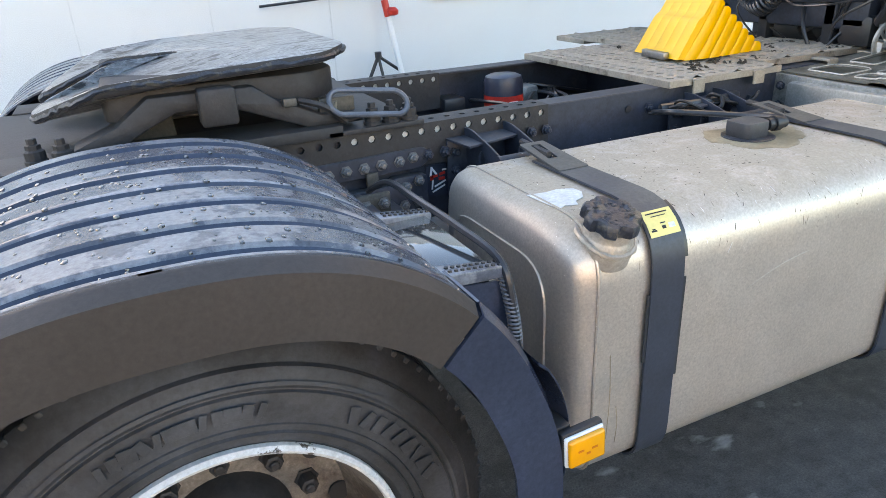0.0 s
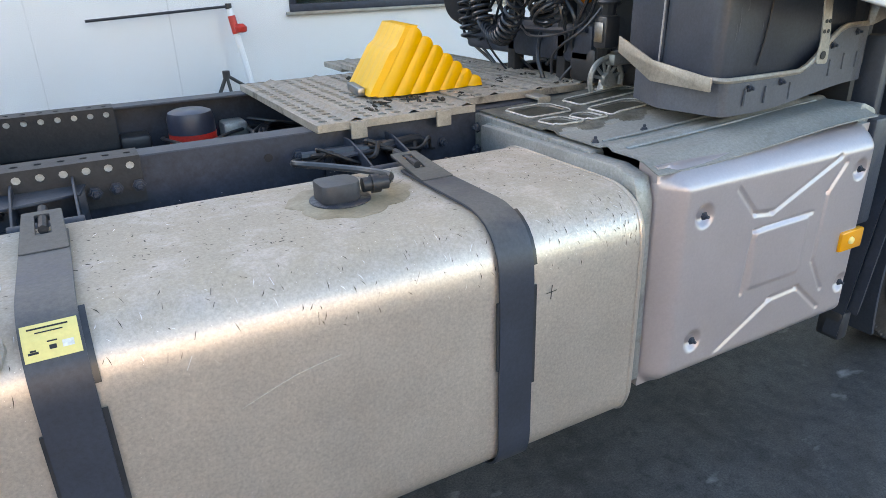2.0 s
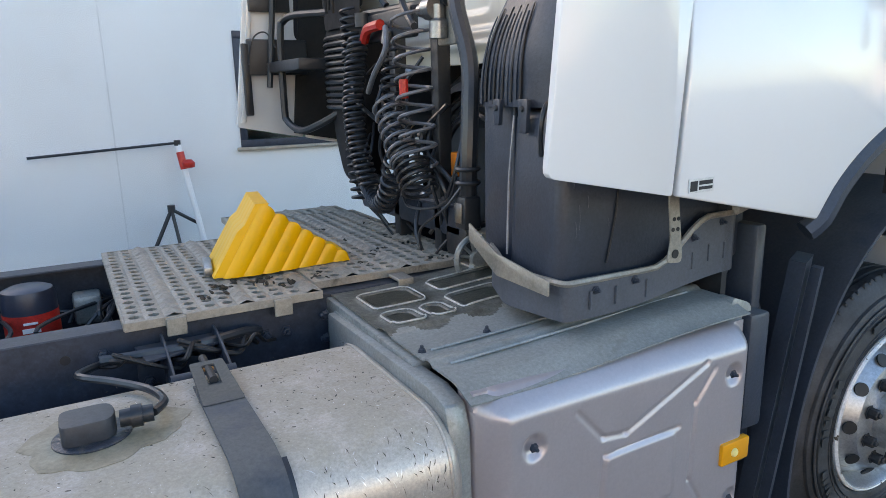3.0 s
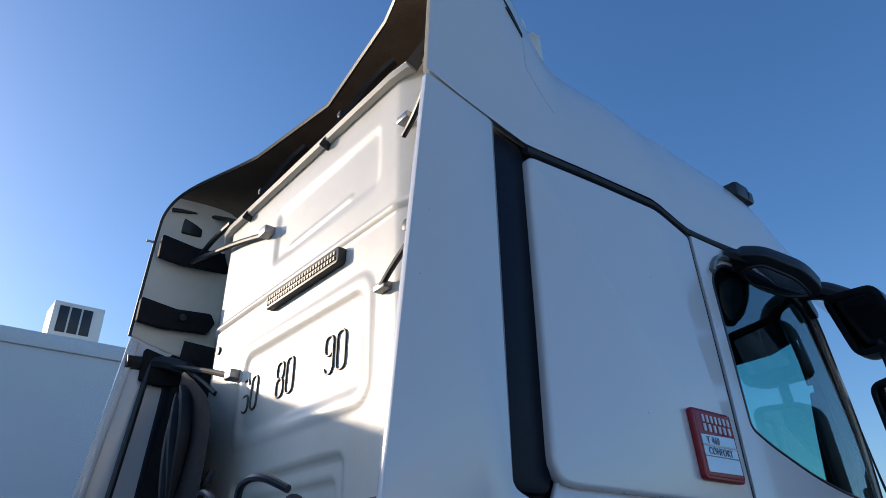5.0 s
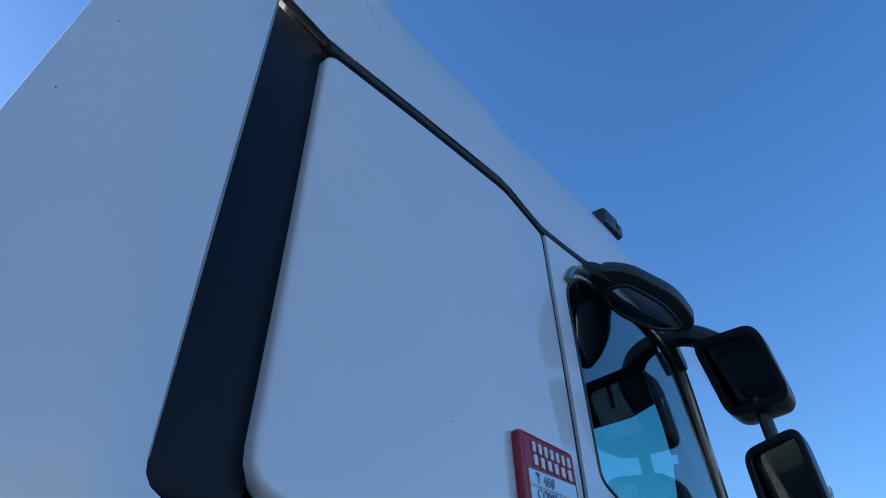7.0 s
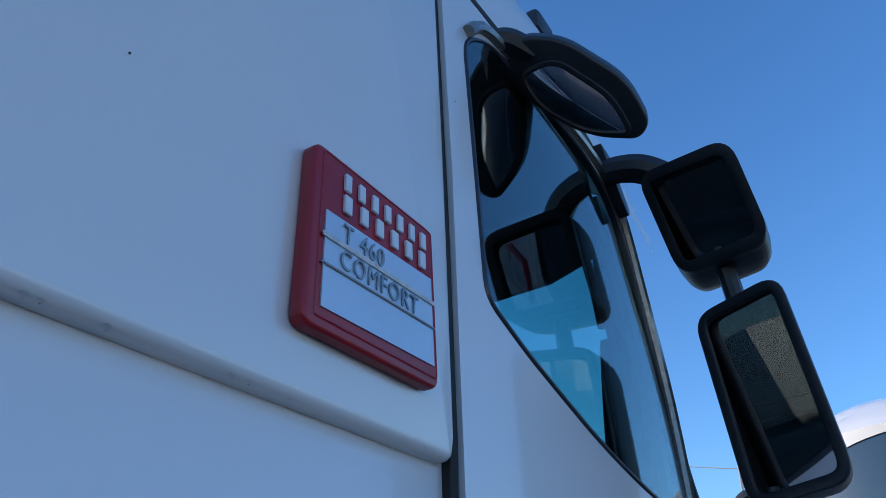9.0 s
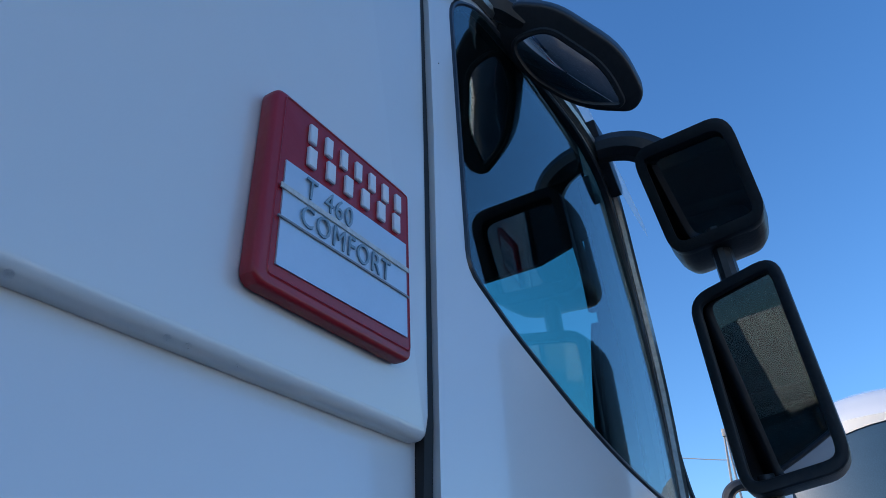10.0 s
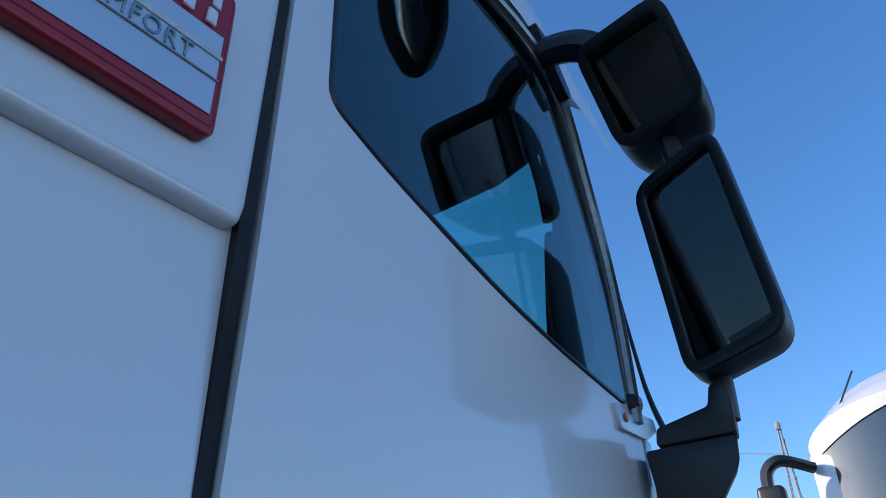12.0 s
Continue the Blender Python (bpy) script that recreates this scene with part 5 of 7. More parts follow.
# the front wheel arch and its inner guard
def front_guard():
    g = tagged(new("front_wheel_guard"), "dark plastic front wheel arch liner and step guard")
    g.parent = truck
    def at(a, y):
        R = 0.66
        return (4.58 - R * math.cos(radians(a)), y, 0.52 + R * math.sin(radians(a)) * 1.26)
    part("liner", sheet(arange(-16, 180, 40), arange(-1.20, -0.62, 10), at, lambda a, y: Vector((0.012 * math.cos(radians(a)), 0, -0.012 * math.sin(radians(a))))), GREY_PLASTIC, g)
    def flap(z, t):
        return (3.735 + 0.068 * t + 0.20 * (z - 0.40), -1.20 + 0.03 * t, z)
    part("guard_post", sheet(arange(0.35, 1.19, 16), [0, 0.25, 0.5, 1.0, 1.6], flap, (0.0, 0.05, 0)), GREY_PLASTIC, g, "dark grey plastic guard post")
    part("guard_edge", sheet(arange(0.42, 1.17, 14), [0, 0.5, 1.0], lambda z, t: (3.785 + 0.030 * t + 0.20 * (z - 0.40), -1.215 + 0.01 * t, z), (0.0, 0.03, 0)), GREY_PLASTIC, g)
    part("filler_bottle", box(3.70, 3.82, -1.14, -0.95, 0.80, 1.085, 0.025, 3), DARK_DUSTY, g)
    part("front_beam", box(3.70, 3.86, -0.95, -0.46, 0.75, 1.12, 0.02), FRAME, g)
    part("inner_plate", box(3.76, 3.80, -1.14, -0.60, 0.60, 1.30, 0.01), GREY_PLASTIC, g)
    bolts(BOLT, [(3.758, -1.05, 1.16)], "-x", g)
    part("ear", prism(rounded([(3.64, 1.02), (3.72, 1.02), (3.72, 1.10), (3.64, 1.13)], 0.02, 3), lambda x, z: (x, -1.17, z), Vector((0, 0.05, 0)), 0.006), DECK, g)
    part("flap_tip", box(3.735, 3.79, -1.20, -1.12, 0.33, 0.43, 0.01), HOSE, g)


front_guard()


# ---------------------------------------------------------------- cab

def on_side(s, proud=0.0):
    return lambda x, z: (x, s * (side_y(x, z) + proud), z)


def rear_x(z):
    return 2.786 + 0.1205 * z


def joint_x(z):
    return 3.312 + 0.066 * (z - 1.44)


WINDOW = rounded([(4.245, 2.147), (4.335, 2.108), (4.53, 2.046), (4.69, 2.012), (4.925, 1.982), (4.932, 2.20), (4.895, 2.42), (4.838, 2.625), (4.72, 2.682), (4.55, 2.694), (4.33, 2.688), (4.250, 2.615)],
                 [0.02, 0.05, 0.08, 0.1, 0.02, 0.1, 0.1, 0.06, 0.06, 0.1, 0.05, 0.04], 4)


def cab_side(s):
    near = s < 0
    d = Vector((0, -s * 0.018, 0))
    # side fairing behind the cab
    fa = tagged(new("side_fairing"), "glossy white side fairing panel behind the cab")
    fa.parent = truck
    z0, z1 = 1.500, 2.862
    if near:
        pts = [(rear_x(z0), z0), (3.304, 1.434), (joint_x(1.95) - 0.008, 1.900), (3.290, 1.916), (3.306, 2.25), (3.336, 2.806), (rear_x(2.862), 2.858)]
        rad = [0.02, 0.01, 0.01, 0.03, 0.2, 0.01, 0.01]
    else:
        pts = [(rear_x(z0), z0), (3.304, 1.434), (3.336, 2.806), (rear_x(2.862), 2.858)]
        rad = [0.02, 0.01, 0.01, 0.01]
    part("fairing_skin", prism(rounded(pts, rad, 3), on_side(s), d, 0.005, 2), WHITE, fa, "glossy white panel")
    b = prism([(rear_x(z0) + 0.020, z0 + 0.02), (rear_x(z0) + 0.045, z0 + 0.02), (rear_x(2.84) + 0.045, 2.84), (rear_x(2.84) + 0.020, 2.84)], lambda x, z: (x, s * (side_y(x, z) - 0.0185), z), Vector((0, -s * 0.012, 0)), 0.003)
    part("edge_return", b, WHITE, fa)
    # lower side panel with the wheel arch
    arch = [(4.55 - 0.74 * math.cos(radians(a)), 1.15 + 0.46 * math.sin(radians(a))) for a in arange(22, 120, 12)]
    low = [(3.436, 1.945), (3.410, 1.890), (joint_x(1.885) + 0.008, 1.886), (joint_x(1.70) + 0.008, 1.70), (joint_x(1.44) + 0.008, 1.432), (3.848, 1.322)] + arch + [(4.96, 1.332), (5.02, 1.36), (5.02, 1.95)]
    split = 4.164
    part("lower_panel", prism([p for p in clip_left(low, split - 0.006)], lambda x, z: (x, s * (side_y(x, z) - 0.018 * step(z, 1.72, 1.92)), z), d, 0.006, 3), WHITE, truck, "glossy white lower cab side")
    part("door_lower", prism([(p[0], min(p[1], 1.856)) for p in clip_right(low, split + 0.006)], on_side(s), d, 0), WHITE, truck, "glossy white lower door")
    arc = [(p[0], s * (side_y(*p) - 0.01), p[1]) for p in arch]
    part("arch_trim", tube([(3.83, s * 1.225, 1.29)] + arc, 0.03, 8, 2, flat=1.0), GREY_PLASTIC, truck, "dark plastic wheel arch trim")
    # black corner strip
    strip = [(3.280, 1.915), (3.420, 1.910), (3.434, 2.25), (3.462, 2.765), (3.450, 2.788), (3.330, 2.803)]
    part("air_strip", prism(rounded(strip, [0.05, 0.04, 0.2, 0.01, 0.01, 0.01], 5), on_side(s, -0.022), d, 0.008, 2), DARK_STRIP, truck, "satin black vertical trim strip")
    part("fairing_edge", tube([(3.290, s * 1.247, 1.94), (3.306, s * (side_y(3.3, 2.25) - 0.002), 2.25), (3.336, s * (side_y(3.336, 2.80) - 0.002), 2.80)], 0.003, 6, 0), CHROME_GREY, truck)
    # sleeper side panel
    sl = [(3.406, 1.930), (4.150, 1.927), (4.154, 1.95), (4.166, 2.30), (4.173, 2.742), (4.018, 2.790), (3.72, 2.774), (3.455, 2.752), (3.427, 2.25)]
    part("sleeper_panel", prism(rounded(sl, [0.06, 0.035, 0.0, 0.2, 0.02, 0.03, 0.1, 0.03, 0.2], 5), on_side(s), Vector((0, -s * 0.034, 0)), 0.012, 4), WHITE, truck, "glossy white sleeper side panel")
    # dark rubber in the door gap
    part("door_seal", prism([(4.157, 1.36), (4.171, 1.36), (4.166, 1.95), (4.176, 2.24), (4.184, 2.755), (4.170, 2.755), (4.162, 2.24), (4.152, 1.95)], on_side(s, -0.007), Vector((0, -s * 0.01, 0)), 0), GAP, truck, "black rubber door seal", smooth=0)
    # backing that closes the gaps
    back = [(3.25, 1.46), (3.83, 1.35), (4.0, 1.6), (4.80, 1.6), (4.93, 1.36), (4.97, 1.40), (4.97, 1.85), (4.90, 1.85), (4.75, 1.90), (4.45, 1.99), (4.21, 2.09), (4.21, 2.73), (4.40, 2.73), (4.60, 2.73), (4.60, 2.83), (3.38, 2.88)]
    part("gap_backing", prism(back, on_side(s, -0.034), Vector((0, -s * 0.012, 0)), 0.0), GAP, truck, smooth=0)
    # door with its window
    door = [(split + 0.006, 1.855), (4.975, 1.855), (4.982, 2.2), (4.945, 2.44), (4.885, 2.66), (4.74, 2.735), (4.55, 2.752), (4.40, 2.752), (4.186, 2.750), (4.180, 2.30)]
    grow = outline_grow(WINDOW, 0.010)
    part("door", prism(door, on_side(s), d, 0, holes=[grow]), WHITE, truck, "glossy white cab door")
    part("window_seal", prism(grow, on_side(s, 0.003), Vector((0, -s * 0.020, 0)), 0.003, 1, holes=[WINDOW]), HOSE, truck, "black rubber window seal")
    gl = part("door_glass", prism(outline_grow(WINDOW, 0.004), lambda x, z: (x, s * (1.2305 + 0.0238 * (x - 4.55) - 0.043 * (z - 2.3)), z), Vector((0, -s * 0.004, 0)), 0.0), GLASS, truck, "tinted door window glass", smooth=0)
    gl.visible_shadow = False
    # front pillar trim
    pil = [(4.252, 2.64), (4.33, 2.712), (4.55, 2.716), (4.73, 2.705), (4.855, 2.645), (4.915, 2.43), (4.955, 2.20), (4.950, 1.95)]
    part("pillar_trim", tube([(x, s * (side_y(x, z) + 0.005), z) for x, z in pil], 0.011, 8, 4), CHROME, truck, "worn brownish metal window trim")
    # gap line above the doors
    gp = [(3.458, 2.766), (3.72, 2.788), (4.02, 2.804), (4.176, 2.759), (4.42, 2.764), (4.60, 2.770), (4.76, 2.755), (4.90, 2.69)]
    part("roof_gap", tube([(x, s * (side_y(x, z) - 0.010), z + 0.006) for x, z in gp], 0.011, 8, 0), INK, truck)


def outline_grow(line, w):
    c = Vector((sum(p[0] for p in line) / len(line), sum(p[1] for p in line) / len(line)))
    out = []
    k = len(line)
    for i in range(k):
        a, p, b = Vector(line[i - 1]), Vector(line[i]), Vector(line[(i + 1) % k])
        d = (b - a).normalized()
        nrm = Vector((d.y, -d.x))
        if nrm.dot(p - c) < 0:
            nrm = -nrm
        out.append(tuple(p + nrm * w))
    return out


def clip_left(line, x):
    return clip(line, x, 1)


def clip_right(line, x):
    return clip(line, x, -1)


def clip(line, x, sign):
    out = []
    for i in range(len(line)):
        a, b = line[i - 1], line[i]
        ia, ib = sign * (x - a[0]) >= 0, sign * (x - b[0]) >= 0
        if ia != ib:
            f = (x - a[0]) / (b[0] - a[0])
            out.append((x, a[1] + f * (b[1] - a[1])))
        if ib:
            out.append(b)
    return out


DARK_STRIP = material("satin_black_trim", (0.008, 0.011, 0.020), 0.42, spec=0.15, vary=0.15, scale=6)
GAP = material("gap_shadow_rubber", (0.015, 0.015, 0.016), 0.8, vary=0.1)
cab_side(-1)
cab_side(1)


# rear wall of the cab, one pressed sheet
def figure(ch, place):
    """One narrow rounded figure, 0.052 wide and 0.128 high, as flat strokes."""
    w, t, m = 0.052, 0.128, 0.066
    b = bmesh.new()
    def stroke(line, closed):
        tube([place(*p) for p in line], 0.0044, 6, 0, bm=b, closed=closed)
    ring = lambda z0, z1: rounded([(0, z0), (w, z0), (w, z1), (0, z1)], 0.026, 4)
    if ch == "0":
        stroke(ring(0, t), True)
    elif ch == "8":
        stroke(ring(0, m), True)
        stroke(ring(m, t), True)
    elif ch == "6":
        stroke(ring(0, m), True)
        stroke([(0, m * 0.5), (0, t - 0.02), (0.010, t - 0.004), (0.03, t), (w - 0.010, t - 0.004), (w, t - 0.022)], False)
    else:
        stroke(ring(t - m, t), True)
        stroke([(w, t - m * 0.5), (w, 0.02), (w - 0.010, 0.004), (0.03, 0), (0.010, 0.004), (0, 0.022)], False)
    return b


def wall_back(y):
    """How far the rear wall steps forward towards its corners."""
    return 0.20 * max(0, (abs(y) - 0.72) / 0.44) ** 1.25


def rear_wall():
    g = tagged(new("cab_rear_wall"), "cream-white pressed steel rear wall of the cab")
    g.parent = truck
    X = 3.39
    def h(y, z):
        k = 0
        d = rrect(y, z, -0.57, 0.36, 2.25, 2.61, 0.07)
        k += 0.013 * (1 - step(d, -0.045, 0.0))
        k -= 0.010 * (1 - step(rrect(y, z, -0.61, 0.40, 2.21, 2.65, 0.09), -0.02, 0.0)) * 0.5
        k += 0.010 * (1 - step(rrect(y, z, -0.63, 0.21, 2.925, 3.20, 0.05), -0.045, 0.0))
        k -= 0.006 * (1 - step(seg_dist(y, z, (-0.42, 2.985), (0.06, 2.975)), 0.004, 0.012))
        k += 0.016 * (1 - step(rrect(y, z, -0.47, 0.34, 1.84, 2.115, 0.05), -0.025, 0.0))
        k += 0.012 * (1 - step(rrect(y, z, -0.40, 0.26, 1.90, 2.045, 0.03), -0.014, 0.0))
        for zz in (1.80,):
            k -= 0.014 * (1 - step(seg_dist(y, z, (-0.46, zz), (0.30, zz)), 0.004, 0.018))
        k -= 0.012 * (1 - step(abs(z - 2.808), 0.006, 0.016))
        return k
    part("wall_sheet", sheet(arange(-1.18, 1.18, 170), arange(1.745, 3.32, 150), lambda y, z: (X + h(y, z) + wall_back(y), y * (1 - 0.03 * max(0, z - 1.95)), z), (0.03, 0, 0)), CREAM, g, "cream-white pressed sheet", smooth=60)
    part("top_rail", tube([(X - 0.008 + wall_back(y), y, 3.325) for y in arange(-1.13, 1.13, 30)], 0.026, 8, 0, flat=0.8), CREAM, g)
    # Added dark sheet, in place of the shaded opening below the wall.
    part("opening_dark_sheet", box(3.75, 3.80, -1.05, 0.46, 1.10, 1.76, 0.01), DARK, g)
    lv = part("air_louvre", prism(rounded([(0.145, 2.722), (-0.410, 2.722), (-0.410, 2.782), (0.145, 2.782)], 0.015, 3), lambda y, z: (X - 0.03, y, z), Vector((0.035, 0, 0)), 0.006), DARK, g, "black slotted air louvre")
    for k in range(26):
        y = 0.130 - 0.0202 * k
        for zz in (2.734, 2.754):
            part("louvre_bar", box(X - 0.034, X - 0.028, y - 0.014, y - 0.004, zz, zz + 0.013, 0), LIPMETAL, lv, smooth=0)
    for text, y in (("60", 0.338), ("80", 0.045), ("90", -0.305)):
        for k, ch in enumerate(text):
            part("speed_number", figure(ch, lambda u, v: (X + 0.0055, y - 0.075 * k - u, 2.362 + v)), NUMBER_INK, g, "narrow dark speed figure")
    for y, z in ((-0.76, 3.10), (-0.66, 2.545)):
        part("clip", box(X - 0.03, X + 0.01, y - 0.03, y + 0.03, z - 0.012, z + 0.012, 0.005), STEEL, g, "small metal fixing clip")
    for z, y in ((3.03, 0.76), (2.545, 0.66)):
        part("stay_rod", tube([(X - 0.02, -y, z), (X - 0.05, -y - 0.12, z + 0.03), (X - 0.16, -1.14, z + 0.05)], 0.010, 8), DARK, g)
    for a, b, c in (((3.375, 0.252, 3.108), (3.365, 0.62, 3.205), (3.328, 1.15, 3.297)), ((3.375, 0.421, 2.525), (3.372, 0.72, 2.62), (3.31, 1.13, 2.735))):
        rod = part("stay_rod", tube([a, b, c], 0.013, 8), DARK, g, "black fairing stay rod")
        part("rod_clamp", box(a[0] - 0.03, X + 0.008, a[1] - 0.045, a[1] + 0.02, a[2] - 0.016, a[2] + 0.022, 0.005), STEEL, rod, "bright metal clamp")
    part("grommet", lathe([(0.018, 0), (0.018, 0.008), (0.010, 0.010)], pose(X - 0.0, -0.76, 2.715, 0, -90, 0), 16), DARK, g)
    part("grommet", lathe([(0.018, 0), (0.018, 0.008), (0.010, 0.010)], pose(X - 0.0, 0.66, 2.70, 0, -90, 0), 16), DARK, g)
    # brackets inside the far fairing
    for z, x, l, h2 in ((3.335, 3.165, 0.37, 0.055), (2.985, 3.13, 0.35, 0.055), (2.72, 3.20, 0.26, 0.07)):
        out = rounded([(x, z - h2), (x + l * 0.35, z - h2 * 1.2), (x + l, z - h2 * 0.9), (x + l + 0.03, z + 0.01), (x + l, z + h2), (x + l * 0.5, z + h2 * 0.75), (x, z + h2 * 1.2)], 0.012, 3)
        br = part("fairing_bracket", prism(out, lambda u, v: (u, side_y(u, v) - 0.03, v), Vector((0, -0.035, 0)), 0.008), MATT, g, "black moulded fairing bracket")
        part("bracket_bolt", lathe([(0.022, 0), (0.018, 0.012)], pose(x + l * 0.6, side_y(x, z) - 0.066, z, 90), 14), DARK, br)
    top = part("spoiler_bracket", box(3.265, 3.370, 1.135, 1.165, 3.465, 3.70, 0.006), DARK, g, "black bolted spoiler bracket")
    part("spoiler_rod", tube([(3.19, 1.125, 3.568), (3.30, 1.12, 3.585), (3.40, 1.10, 3.585), (3.45, 0.98, 3.53), (3.44, 0.80, 3.43)], 0.012, 8), DARK, top)
    part("stay_rod", tube([(3.36, 1.14, 3.31), (3.37, 0.95, 3.36), (3.37, 0.70, 3.36)], 0.014, 8), DARK, g)


NUMBER_INK = material("faded_dark_sticker", (0.07, 0.06, 0.05), 0.5, vary=0.1)
rear_wall()


# roof, deflector and its sides
def roof_z(x):
    pts = [(3.13, 3.70), (3.40, 3.74), (3.58, 3.69), (3.75, 3.585), (3.9, 3.575), (4.3, 3.56), (4.7, 3.47), (4.9, 3.37), (5.05, 3.23), (5.15, 3.05)]
    for (a, p), (b, q) in zip(pts, pts[1:]):
        if x <= b:
            f = max(0, (x - a) / (b - a))
            f = f * f * (3 - 2 * f) * 0.4 + f * 0.6
            return p + (q - p) * f
    return pts[-1][1]


def roof_low(x):
    pts = [(3.13, 2.866), (3.24, 2.834), (3.336, 2.812), (3.455, 2.787), (3.72, 2.806), (4.02, 2.824), (4.176, 2.778), (4.42, 2.782), (4.62, 2.79), (4.76, 2.775), (4.92, 2.70), (5.15, 2.66)]
    for (a, p), (b, q) in zip(pts, pts[1:]):
        if x <= b:
            return p + (q - p) * max(0, (x - a) / (b - a))
    return pts[-1][1]


def roof_point(u, v, inner=0.0):
    """u from the rear edge (0) to the windscreen (1); v from the right edge (-1) over the top to the left edge (1)."""
    a = (1 - abs(v)) * math.pi / 2
    s = -1 if v < 0 else 1
    x = 3.13 + (5.15 - 3.13) * u
    z0, zt = roof_low(x), roof_z(x)
    e = 2.0 / (9.0 - 5.8 * step(u, 0.0, 0.27))
    w = side_y(x, 2.82)
    yy = w * math.cos(a) ** e * (1 - 0.03 * math.sin(a))
    z = z0 + (zt - z0) * math.sin(a) ** (e * (1.0 + 0.25 * step(u, 0, 0.27)))
    back = (1 - u) ** 2
    x += back * (0.05 * (z - z0) + 0.315 * max(0, 1 - (yy / 1.17) ** 2) * step(z, 3.2, 3.7))
    x -= 0.10 * u ** 3 * (z - z0)
    return Vector((x, s * (yy - inner), z - inner * math.sin(a)))


def roof():
    us, vs = arange(0, 1, 44), arange(-1, 1, 72)
    part("roof_shell", sheet(us, vs, lambda u, v: roof_point(u, v)), WHITE, truck, "glossy white roof and wind deflector", smooth=50)
    lining = lambda u, v: roof_point(u, v, 0.018) + Vector((0.002, 0, 0))
    part("roof_lining", sheet(arange(0, 0.45, 20), arange(-0.52, 0.52, 40), lining), UNDERSIDE, truck, "brown raw inner side of the deflector", smooth=50)
    for s in (-1, 1):
        part("side_lining", sheet(arange(0, 0.20, 12), arange(s * 0.52, s * 1.0, 16), lining), CREAM, truck, "pale inner side of the upper fairing", smooth=50)
        part("fairing_split", tube([(3.11, s * 1.190, 3.385), (3.42, s * 1.185, 3.40)], 0.006, 6, 0), SEAL, truck)
    rim = [roof_point(0, v, 0.006) for v in vs if v > -0.55]
    part("deflector_rim", tube(rim, 0.012, 6, 0), DARK, truck, "thin dark deflector edge")
    # close the cab below the deflector
    b = bmesh.new()
    n = [Vector((3.42 + wall_back(y), y, 3.325)) for y in arange(-1.12, 1.12, 20)]
    m = [Vector((3.95, y * 0.80, 3.42)) for y in arange(-1.10, 1.10, 20)]
    p = [b.verts.new(q) for q in n]
    q = [b.verts.new(r) for r in m]
    for i in range(20):
        b.faces.new((p[i], p[i + 1], q[i + 1], q[i]))
    part("roof_slope", b, UNDERSIDE, truck)
    for y in (-0.86, -0.28, 0.44):
        stay = part("deflector_stay", tube([(3.375, y + 0.07, 3.295), (3.41, y - 0.03, 3.40), (3.45, y - 0.15, 3.52), (3.50, y - 0.22, 3.60)], lambda t: 0.030 - 0.008 * t, 6, 4, flat=0.6), DARK, truck, "black deflector stay")
        part("stay_bolt", lathe([(0.016, 0), (0.016, 0.012), (0.010, 0.016)], pose(3.395, y - 0.02, 3.41, 0, -90, 0), 8), DARK, stay)
    # flap gap and panel seam on the right upper side
    def on_roof(x, z, out=0.0):
        best = min(((roof_point(u, v) - Vector((x, 0, z))).xz.length, u, v) for u in arange(0, 0.5, 120) for v in arange(-0.95, -0.02, 150))
        p = roof_point(best[1], best[2])
        return Vector((p.x, p.y - out, p.z + out * 0.3))
    part("flap_gap", tube([on_roof(3.25 + 0.235 * t, 3.56 - 0.36 * t, 0.0) for t in arange(0, 1, 6)], 0.004, 6, 0), INK, truck, "dark gap of a flap")
    tri = [on_roof(3.425, 3.262, 0.004), on_roof(3.490, 3.185, 0.004), on_roof(3.462, 3.245, 0.004)]
    b = bmesh.new()
    b.faces.new([b.verts.new(p) for p in tri])
    d = bmesh.ops.extrude_face_region(b, geom=list(b.faces))
    bmesh.ops.translate(b, verts=[v for v in d["geom"] if isinstance(v, bmesh.types.BMVert)], vec=(0, 0.012, -0.004))
    part("flap_corner", b, INK, truck, smooth=0)
    part("panel_seam", tube([on_roof(3.488 - 0.028 * t, 3.18 - 0.38 * t, -0.0012) for t in arange(0, 1, 10)], 0.0022, 5, 0), SEAL, truck)
    # roof marker lamp
    lamp = tagged(new("roof_marker_lamp"), "small black roof marker lamp")
    lamp.parent = truck
    p = Vector((4.715, -1.12, 3.13))
    for dx, w in ((0, 0.05), (0.045, 0.035)):
        part("lamp_body", box(p.x - w + dx, p.x + w + dx, p.y - 0.05, p.y + 0.05, p.z - 0.03, p.z + 0.04 - dx * 0.3, 0.015), DARK, lamp)


roof()


